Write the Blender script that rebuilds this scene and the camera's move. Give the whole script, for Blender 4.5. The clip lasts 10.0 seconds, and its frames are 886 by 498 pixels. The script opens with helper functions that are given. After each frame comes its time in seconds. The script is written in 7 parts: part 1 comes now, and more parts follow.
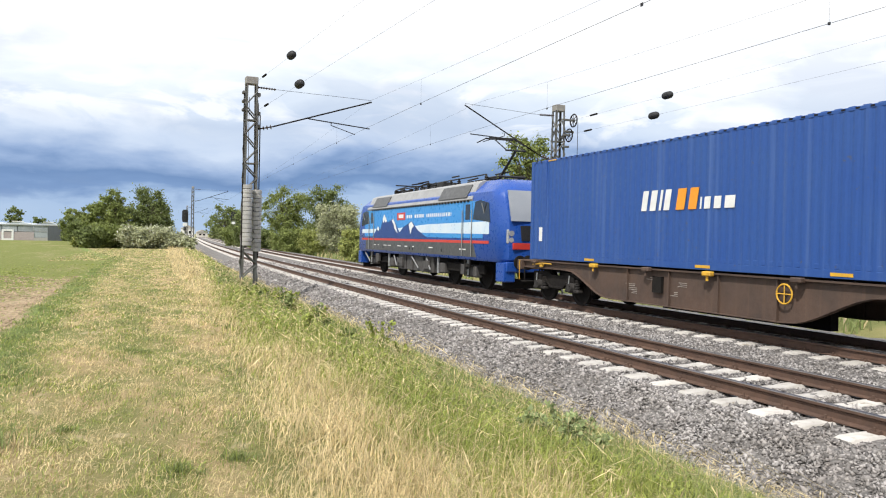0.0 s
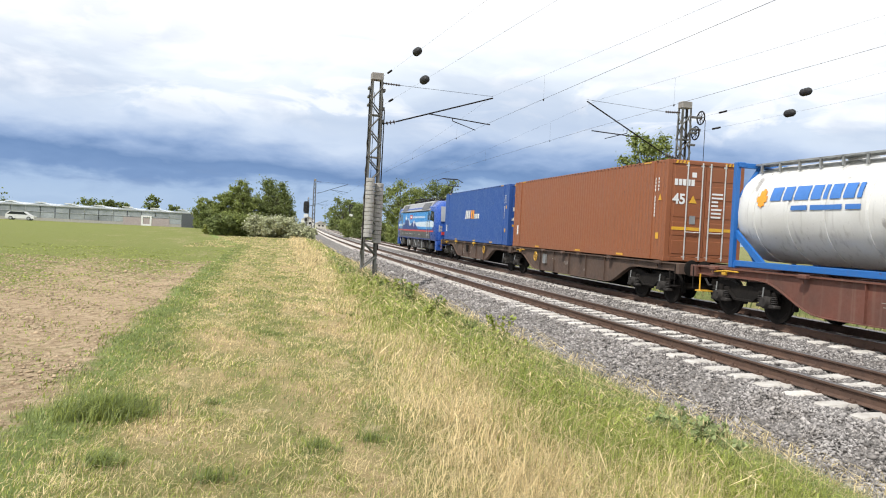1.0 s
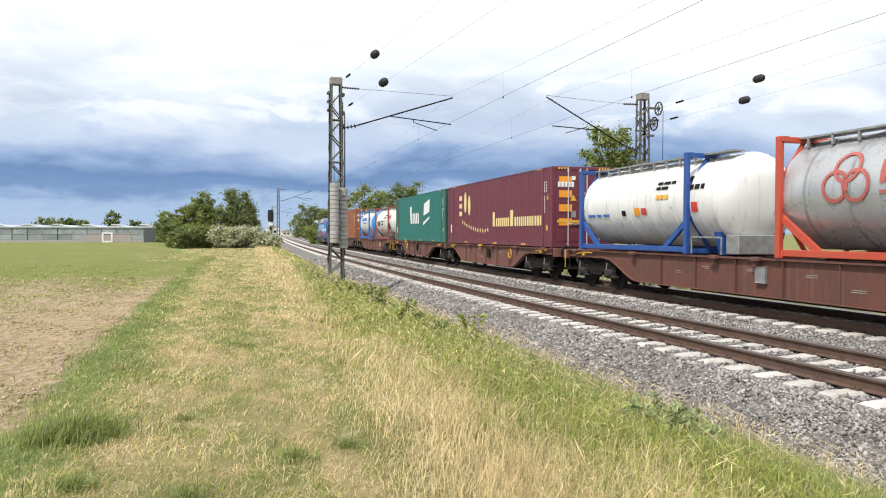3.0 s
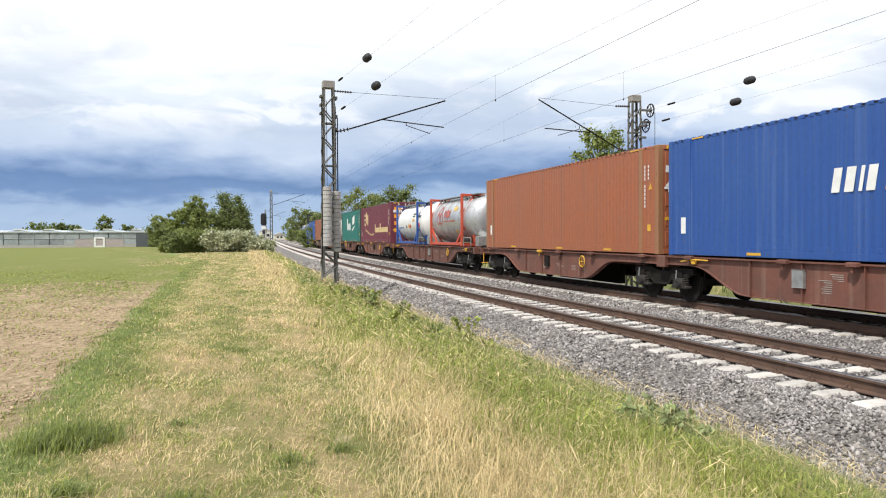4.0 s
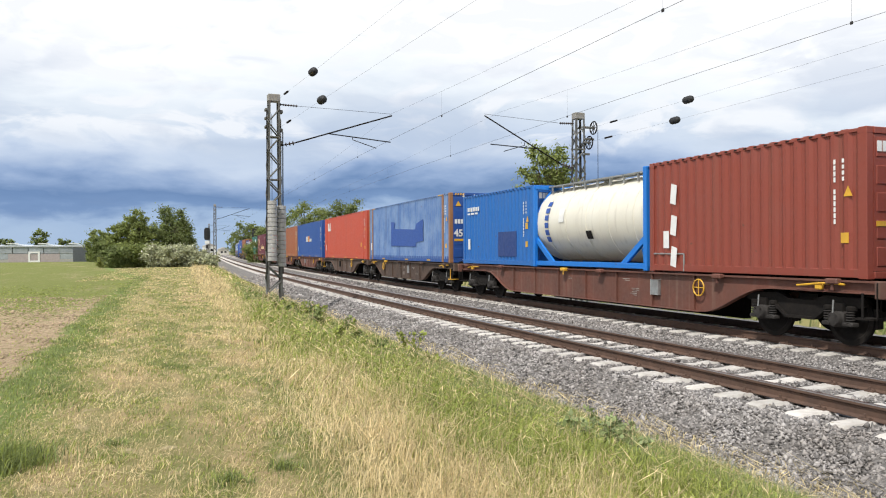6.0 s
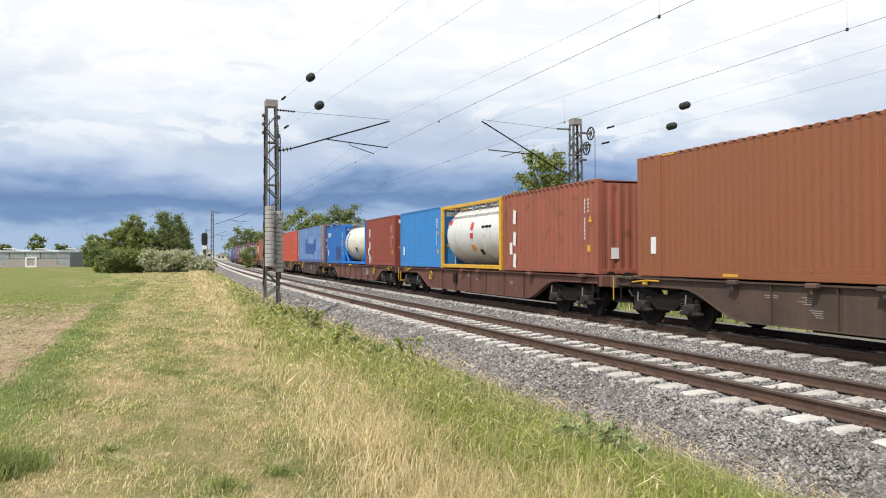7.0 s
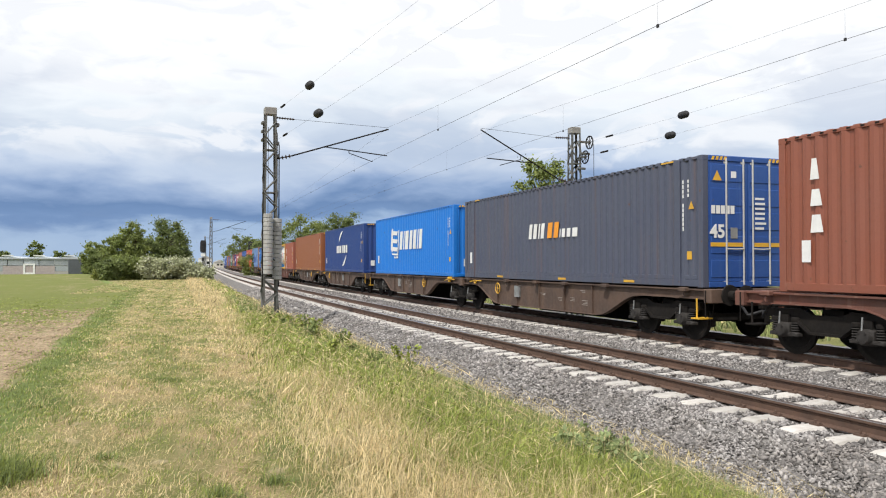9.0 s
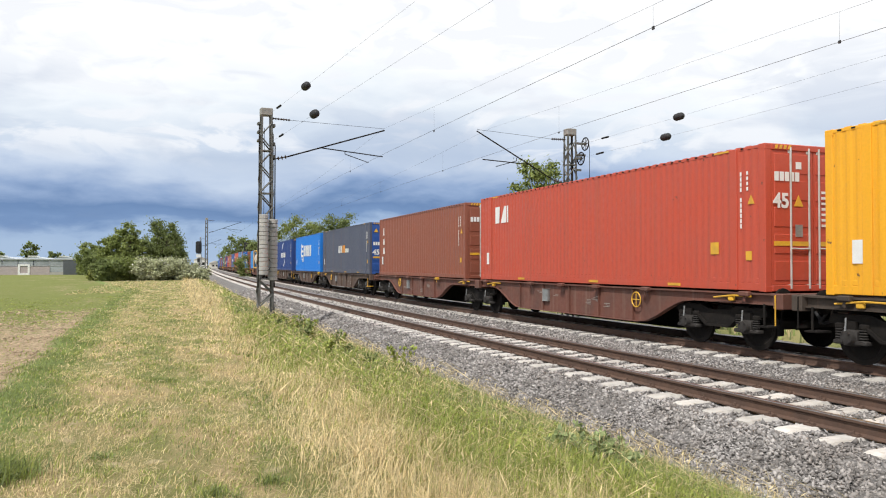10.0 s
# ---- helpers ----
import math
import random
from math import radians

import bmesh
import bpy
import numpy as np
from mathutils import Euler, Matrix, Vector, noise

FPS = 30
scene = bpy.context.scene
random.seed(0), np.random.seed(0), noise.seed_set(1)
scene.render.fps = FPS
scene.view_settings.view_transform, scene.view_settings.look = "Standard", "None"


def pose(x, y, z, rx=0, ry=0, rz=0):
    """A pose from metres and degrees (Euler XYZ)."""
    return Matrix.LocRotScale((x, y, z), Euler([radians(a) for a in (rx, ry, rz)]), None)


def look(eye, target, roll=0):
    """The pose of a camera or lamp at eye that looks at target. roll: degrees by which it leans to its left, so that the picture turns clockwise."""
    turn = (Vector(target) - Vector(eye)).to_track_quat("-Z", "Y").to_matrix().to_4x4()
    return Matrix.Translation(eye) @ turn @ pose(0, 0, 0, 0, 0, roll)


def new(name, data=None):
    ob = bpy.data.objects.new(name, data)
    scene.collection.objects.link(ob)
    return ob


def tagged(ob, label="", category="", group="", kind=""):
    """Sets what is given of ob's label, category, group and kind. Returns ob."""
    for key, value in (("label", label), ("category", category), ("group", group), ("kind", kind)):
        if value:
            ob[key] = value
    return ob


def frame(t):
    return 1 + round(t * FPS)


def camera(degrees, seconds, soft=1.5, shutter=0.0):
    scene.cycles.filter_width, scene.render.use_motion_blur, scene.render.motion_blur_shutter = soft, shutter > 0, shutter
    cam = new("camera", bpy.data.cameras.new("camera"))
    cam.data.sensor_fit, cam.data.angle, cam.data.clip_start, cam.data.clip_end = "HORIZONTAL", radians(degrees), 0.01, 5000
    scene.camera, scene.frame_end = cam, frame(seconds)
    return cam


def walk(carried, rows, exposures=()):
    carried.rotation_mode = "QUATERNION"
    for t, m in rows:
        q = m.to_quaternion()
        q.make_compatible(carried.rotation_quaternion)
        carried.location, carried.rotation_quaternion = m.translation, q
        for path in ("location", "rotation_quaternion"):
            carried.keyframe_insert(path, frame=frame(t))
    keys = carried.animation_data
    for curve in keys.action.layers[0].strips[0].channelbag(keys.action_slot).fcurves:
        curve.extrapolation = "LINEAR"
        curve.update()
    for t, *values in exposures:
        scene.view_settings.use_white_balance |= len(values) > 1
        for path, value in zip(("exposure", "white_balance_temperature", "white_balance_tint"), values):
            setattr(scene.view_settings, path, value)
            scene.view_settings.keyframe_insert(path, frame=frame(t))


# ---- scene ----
cam = camera(60.0, 10.0, soft=1.1)
PATH = [
    (0.0, pose(0.154, 0.029, 1.728, 89.25, -1.26, -22.85)),
    (0.5, pose(0.038, 0.008, 1.703, 88.99, -2.83, -18.17)),
    (1.0, pose(-0.041, 0.016, 1.698, 88.67, -2.95, -14.49)),
    (1.5, pose(-0.056, 0.016, 1.698, 88.62, -1.98, -14.60)),
    (2.0, pose(-0.057, 0.014, 1.702, 88.64, -0.98, -14.61)),
    (2.5, pose(-0.049, 0.038, 1.694, 88.80, -0.42, -15.99)),
    (3.0, pose(-0.039, 0.035, 1.696, 88.81, -0.09, -16.98)),
    (4.5, pose(-0.046, 0.013, 1.708, 89.27, 0.48, -17.80)),
    (5.0, pose(-0.034, 0.042, 1.700, 89.68, 0.40, -19.25)),
    (5.5, pose(-0.023, 0.018, 1.700, 89.92, 0.45, -21.01)),
    (7.0, pose(-0.009, -0.009, 1.705, 90.49, 0.20, -21.58)),
    (7.5, pose(-0.005, 0.004, 1.698, 90.82, 0.28, -21.69)),
    (8.0, pose(-0.006, 0.008, 1.695, 90.80, 0.21, -21.78)),
    (8.5, pose(0.006, 0.007, 1.705, 90.85, 0.31, -21.68)),
    (9.0, pose(0.008, 0.006, 1.701, 91.11, -0.00, -21.67)),
    (9.5, pose(0.007, -0.029, 1.696, 91.25, -0.17, -21.78)),
    (10.0, pose(0.002, -0.012, 1.691, 91.21, -0.09, -21.98)),
]
walk(cam, PATH, exposures=[(0.0, 0.17), (1.0, 0.15), (3.0, 0.15), (5.0, 0.08), (7.0, 0.0), (10.0, 0.0)])

# ---- world, sun ----
SUN_AZ, SUN_EL = 236.0, 55.0     # compass degrees clockwise from +y
sun_dir = Vector((math.sin(radians(SUN_AZ)) * math.cos(radians(SUN_EL)), math.cos(radians(SUN_AZ)) * math.cos(radians(SUN_EL)), math.sin(radians(SUN_EL))))
sun = new("sun", bpy.data.lights.new("sun", "SUN"))
sun.data.energy, sun.data.angle, sun.data.color = 3.9, radians(1.2), (1.0, 0.965, 0.91)
sun.matrix_world = look(sun_dir * 50, (0, 0, 0))


def build_world():
    w = bpy.data.worlds.new("storm_sky")
    w.use_nodes = True
    scene.world = w
    nt = w.node_tree
    nt.nodes.clear()
    N, L = nt.nodes.new, nt.links.new

    def ramp(stops, src):
        r = N("ShaderNodeValToRGB")
        el = r.color_ramp.elements
        while len(el) < len(stops):
            el.new(0.5)
        for e, (p, c) in zip(el, stops):
            e.position, e.color = p, (c, c, c, 1) if not isinstance(c, tuple) else (*c, 1)
        L(src, r.inputs[0])
        return r.outputs[0]

    def math_(op, a, b=None, clamp=False):
        m = N("ShaderNodeMath")
        m.operation, m.use_clamp = op, clamp
        for k, v in enumerate((a, b)):
            if v is None:
                continue
            if isinstance(v, (int, float)):
                m.inputs[k].default_value = v
            else:
                L(v, m.inputs[k])
        return m.outputs[0]

    def mix(fac, a, b):
        m = N("ShaderNodeMix")
        m.data_type = "RGBA"
        if isinstance(fac, float):
            m.inputs[0].default_value = fac
        else:
            L(fac, m.inputs[0])
        for k, v in ((6, a), (7, b)):
            if isinstance(v, tuple):
                m.inputs[k].default_value = (*v, 1)
            else:
                L(v, m.inputs[k])
        return m.outputs[2]

    sky = N("ShaderNodeTexSky")
    sky.sky_type, sky.sun_disc = "NISHITA", False
    sky.sun_elevation, sky.sun_rotation = radians(SUN_EL), radians(SUN_AZ)
    co = N("ShaderNodeTexCoord")
    sep = N("ShaderNodeSeparateXYZ")
    L(co.outputs["Generated"], sep.inputs[0])
    # clouds as flat layers: direction divided by height above the horizon
    up = math_("MAXIMUM", sep.outputs[2], 0.0)
    mp = N("ShaderNodeMapping")
    mp.inputs["Scale"].default_value = (1.0, 1.0, 3.0)
    L(co.outputs["Generated"], mp.inputs[0])

    def cloud(scale, detail, rough, offset, dist=0.6):
        m2 = N("ShaderNodeVectorMath")
        m2.operation = "ADD"
        m2.inputs[1].default_value = offset
        L(mp.outputs[0], m2.inputs[0])
        n = N("ShaderNodeTexNoise")
        n.inputs["Scale"].default_value, n.inputs["Detail"].default_value = scale, detail
        n.inputs["Roughness"].default_value, n.inputs["Distortion"].default_value = rough, dist
        L(m2.outputs[0], n.inputs["Vector"])
        return n.outputs["Fac"]

    big = cloud(2.2, 3.0, 0.5, (0.3, 1.7, 0.2), 0.2)
    mid = cloud(5.5, 8.0, 0.50, (4.1, 0.4, 0.9), 0.25)
    fine = cloud(16.0, 6.0, 0.55, (1.2, 7.4, 3.3), 0.3)
    wisp = cloud(9.0, 7.0, 0.55, (2.7, 3.1, 5.5), 0.9)
    # the height in the sky, ragged by the clouds
    h = math_("ADD", up, math_("MULTIPLY", math_("SUBTRACT", big, 0.5), 0.05))
    h = math_("ADD", h, math_("MULTIPLY", math_("SUBTRACT", mid, 0.5), 0.105))
    h = math_("ADD", h, math_("MULTIPLY", math_("SUBTRACT", fine, 0.5), 0.032))
    # the storm stands highest over the line and thins out to the right of it
    side = math_("ABSOLUTE", math_("SUBTRACT", sep.outputs[0], 0.20))
    core = math_("MAXIMUM", math_("SUBTRACT", 1.0, math_("MULTIPLY", side, 3.6)), 0.0)
    storm = math_("MULTIPLY", core, ramp([(0.07, 0.0), (0.12, 1.0)], up))
    h = math_("SUBTRACT", h, math_("MULTIPLY", storm, 0.020))
    h = math_("ADD", h, math_("MULTIPLY", math_("MAXIMUM", math_("SUBTRACT", sep.outputs[0], 0.52), 0.0), 0.16))
    h = math_("SUBTRACT", h, math_("MULTIPLY", math_("MINIMUM", math_("MAXIMUM", math_("SUBTRACT", sep.outputs[0], 0.10), 0.0), 0.2), 0.09))
    h = math_("ADD", h, 0.022)
    body = ramp([(0.0, (0.33, 0.46, 0.68)), (0.030, (0.42, 0.56, 0.77)), (0.060, (0.37, 0.51, 0.74)), (0.074, (0.18, 0.30, 0.55)), (0.090, (0.145, 0.255, 0.49)), (0.108, (0.31, 0.43, 0.67)),
                 (0.135, (0.60, 0.70, 0.87)), (0.17, (0.74, 0.82, 0.93)), (0.205, (0.95, 1.0, 1.05)), (0.245, (1.12, 1.13, 1.14)), (0.45, (1.14, 1.14, 1.14)), (0.80, (0.80, 0.85, 0.92))], h)
    # sunlit heads over the storm, and grey-blue hollows between them
    heads = math_("MULTIPLY", ramp([(0.48, 0.0), (0.58, 0.8)], wisp), ramp([(0.115, 0.0), (0.15, 1.0), (0.28, 1.0)], up))
    clouds = mix(heads, body, (0.98, 1.0, 1.04))
    hollow = math_("MULTIPLY", ramp([(0.49, 0.0), (0.62, 0.7)], mid), ramp([(0.10, 0.0), (0.14, 1.0), (0.20, 0.6), (0.26, 0.06), (0.36, 0.0)], up))
    clouds = mix(hollow, clouds, (0.46, 0.56, 0.74))
    rags = math_("MULTIPLY", ramp([(0.54, 0.0), (0.66, 0.5)], fine), ramp([(0.02, 0.0), (0.045, 1.0), (0.07, 0.0)], up))
    clouds = mix(rags, clouds, (0.24, 0.35, 0.58))
    sc = N("ShaderNodeVectorMath")
    sc.operation = "SCALE"
    sc.inputs["Scale"].default_value = 0.09
    L(sky.outputs[0], sc.inputs[0])
    total = mix(0.92, sc.outputs[0], clouds)
    bg = N("ShaderNodeBackground")
    bg.inputs["Strength"].default_value = 1.0
    L(total, bg.inputs[0])
    out = N("ShaderNodeOutputWorld")
    L(bg.outputs[0], out.inputs[0])


build_world()

# ---- plan ----
TURN, EASE = 0.0778, 60.0        # the line swings right by this angle, over this length
A_MID, B_MID = 8.15, 12.5        # track centres abreast of the camera
SPEED = 27.6


def bend(s):
    if s >= 0:
        return TURN * (s - EASE * (1 - math.exp(-s / EASE)))
    return TURN * s * s / (2 * EASE) if s > -EASE else TURN * EASE / 2 - TURN * (s + EASE)


def heading(s):
    return (bend(s + 0.5) - bend(s - 0.5))


def bend_np(s):
    return np.where(s >= 0, TURN * (s - EASE * (1 - np.exp(-np.maximum(s, 0) / EASE))),
                    np.where(s > -EASE, TURN * s * s / (2 * EASE), TURN * EASE / 2 - TURN * (s + EASE)))


# ---- materials ----
def material(name, base, rough=0.6, metal=0.0, second=None, scale=4.0, amount=0.5, fine=60.0, fine_amount=0.25, bump=0.0, bump_scale=80.0,
             streak=None, spots=None, spot_level=0.62, island=0.0, rand=0.0, coords="Object", spec=0.5, stretch=(1, 1, 1)):
    """Noise in two scales between base and second, vertical streaks, spots of a third colour, and a fine relief."""
    m = bpy.data.materials.new(name)
    m.use_nodes = True
    nt = m.node_tree
    N, L = nt.nodes.new, nt.links.new
    bs = nt.nodes["Principled BSDF"]
    bs.inputs["Roughness"].default_value, bs.inputs["Metallic"].default_value = rough, metal
    bs.inputs["Specular IOR Level"].default_value = spec
    co = N("ShaderNodeTexCoord")
    mp = N("ShaderNodeMapping")
    mp.inputs["Scale"].default_value = stretch
    L(co.outputs[coords], mp.inputs[0])
    vec = mp.outputs[0]
    if rand:
        oi = N("ShaderNodeObjectInfo")
        ad = N("ShaderNodeVectorMath")
        ad.operation = "MULTIPLY_ADD"
        cb = N("ShaderNodeCombineXYZ")
        for k in range(3):
            L(oi.outputs["Random"], cb.inputs[k])
        L(cb.outputs[0], ad.inputs[0])
        ad.inputs[1].default_value = (37.0, 53.0, 71.0)
        L(vec, ad.inputs[2])
        vec = ad.outputs[0]

    def noise_(sc, detail=4.0, v=None):
        n = N("ShaderNodeTexNoise")
        n.inputs["Scale"].default_value, n.inputs["Detail"].default_value = sc, detail
        L(v or vec, n.inputs["Vector"])
        return n.outputs["Fac"]

    def remap(src, a, b, lo, hi):
        r = N("ShaderNodeMapRange")
        r.inputs[1].default_value, r.inputs[2].default_value, r.inputs[3].default_value, r.inputs[4].default_value = a, b, lo, hi
        L(src, r.inputs[0])
        return r.outputs[0]

    def mix(fac, a, b):
        x = N("ShaderNodeMix")
        x.data_type = "RGBA"
        L(fac, x.inputs[0])
        for k, v in ((6, a), (7, b)):
            if isinstance(v, tuple):
                x.inputs[k].default_value = (*v[:3], 1)
            else:
                L(v, x.inputs[k])
        return x.outputs[2]

    second = second or tuple(c * 0.72 for c in base)
    col = mix(remap(noise_(scale), 0.35, 0.68, 0.0, amount), base, second)
    dark = tuple(c * 0.6 for c in base)
    col = mix(remap(noise_(fine, 3.0), 0.42, 0.75, 0.0, fine_amount), col, dark)
    if streak:
        sm = N("ShaderNodeMapping")
        sm.inputs["Scale"].default_value = (7.0, 7.0, 0.14)
        L(vec, sm.inputs[0])
        col = mix(remap(noise_(1.0, 5.0, sm.outputs[0]), 0.56, 0.74, 0.0, streak[1]), col, streak[0])
    if spots:
        col = mix(remap(noise_(spots[1], 6.0), spot_level, spot_level + 0.06, 0.0, 0.9), col, spots[0])
    if island or rand:
        src = N("ShaderNodeNewGeometry").outputs["Random Per Island"] if island else N("ShaderNodeObjectInfo").outputs["Random"]
        hs = N("ShaderNodeHueSaturation")
        k = island or rand
        L(remap(src, 0, 1, 1 - k, 1 + k), hs.inputs["Value"])
        L(col, hs.inputs["Color"])
        col = hs.outputs[0]
    L(col, bs.inputs["Base Color"])
    L(remap(noise_(fine * 0.3), 0.3, 0.7, max(rough - 0.12, 0.05), min(rough + 0.12, 1.0)), bs.inputs["Roughness"])
    if bump:
        b = N("ShaderNodeBump")
        b.inputs["Strength"].default_value, b.inputs["Distance"].default_value = 1.0, bump
        L(noise_(bump_scale, 5.0), b.inputs["Height"])
        L(b.outputs[0], bs.inputs["Normal"])
    return m


def paint(name, c, fade=0.35, rust=0.35, rough=0.5):
    """Container paint: faded in patches, streaked and touched by rust."""
    grey = tuple(v * 0.72 + 0.04 for v in c)
    return material(name, c, rough, 0.0, grey, 0.8, fade, 25.0, 0.18, 0.0006, 30.0, streak=((0.16, 0.09, 0.06), rust), spots=((0.11, 0.05, 0.03), 7.0), spot_level=0.70)


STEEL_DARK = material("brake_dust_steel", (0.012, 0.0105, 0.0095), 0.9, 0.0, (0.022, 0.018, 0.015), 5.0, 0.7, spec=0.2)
GEAR_GREY = material("dusty_gear_steel", (0.042, 0.038, 0.035), 0.8, 0.0, (0.020, 0.017, 0.015), 6.0, 0.8, spec=0.3)
STEEL_GALV = material("galvanised_steel", (0.42, 0.43, 0.43), 0.5, 0.6, (0.25, 0.24, 0.22), 6.0, 0.7, bump=0.0006)
STEEL_MAST = material("weathered_mast_steel", (0.155, 0.16, 0.15), 0.65, 0.2, (0.09, 0.08, 0.07), 3.0, 0.8, spots=((0.10, 0.055, 0.035), 9.0))
RAIL_TOP = material("polished_rail_head", (0.30, 0.28, 0.27), 0.34, 0.9, (0.20, 0.17, 0.15), 8.0, 0.6)
RAIL_SIDE = material("rusty_rail_web", (0.115, 0.066, 0.045), 0.85, 0.0, (0.075, 0.045, 0.033), 5.0, 0.8, bump=0.001)
CONCRETE = material("sleeper_concrete", (0.56, 0.53, 0.49), 0.85, 0.0, (0.36, 0.33, 0.29), 6.0, 0.7, 90.0, 0.35, 0.002, 60.0, rand=0.12, spots=((0.30, 0.26, 0.21), 9.0))
BED = material("ballast_bed", (0.10, 0.092, 0.086), 0.95, 0.0, (0.27, 0.25, 0.235), 22.0, 0.95, 45.0, 0.6, 0.035, 20.0, coords="Object")
STONE = material("ballast_stone", (0.325, 0.305, 0.293), 0.9, 0.0, (0.18, 0.16, 0.145), 1.5, 0.8, 70.0, 0.4, island=0.6)
WAGON_BROWN = material("wagon_brown", (0.110, 0.068, 0.048), 0.75, 0.0, (0.06, 0.042, 0.034), 1.6, 0.8, 30.0, 0.4, 0.0008, 40.0, streak=((0.16, 0.10, 0.065), 0.45), rand=0.15)
WAGON_RED = material("wagon_red_oxide", (0.165, 0.062, 0.042), 0.7, 0.0, (0.095, 0.052, 0.04), 1.6, 0.7, 30.0, 0.35, 0.0008, 40.0, streak=((0.24, 0.16, 0.12), 0.45), rand=0.12)
WAGON_GREY = material("wagon_grey_brown", (0.068, 0.050, 0.038), 0.75, 0.0, (0.045, 0.034, 0.027), 1.6, 0.8, 30.0, 0.4, 0.0008, 40.0, streak=((0.13, 0.085, 0.055), 0.45), rand=0.12)
YELLOW = material("signal_yellow_paint", (0.75, 0.42, 0.03), 0.5, 0.0, (0.45, 0.25, 0.05), 5.0, 0.6)
WHITE = material("white_marking", (0.80, 0.80, 0.78), 0.5, 0.0, (0.62, 0.61, 0.58), 5.0, 0.4)
DUSTY_WHITE = material("dusty_white_marking", (0.40, 0.36, 0.32), 0.7, 0.0, (0.22, 0.18, 0.15), 9.0, 0.8)
ORANGE = material("orange_marking", (0.85, 0.33, 0.02), 0.5, 0.0, (0.7, 0.25, 0.03), 5.0, 0.4)
CREAM = material("cream_marking", (0.80, 0.62, 0.30), 0.5, 0.0, (0.7, 0.52, 0.26), 5.0, 0.4)
RED = material("red_marking", (0.62, 0.05, 0.035), 0.45, 0.0, (0.45, 0.04, 0.03), 5.0, 0.4)
BLACK = material("black_rubber", (0.02, 0.02, 0.022), 0.7)
NAVY_MARK = material("navy_marking", (0.028, 0.09, 0.36), 0.5)
BLUE_MARK = material("blue_marking", (0.05, 0.19, 0.55), 0.5)


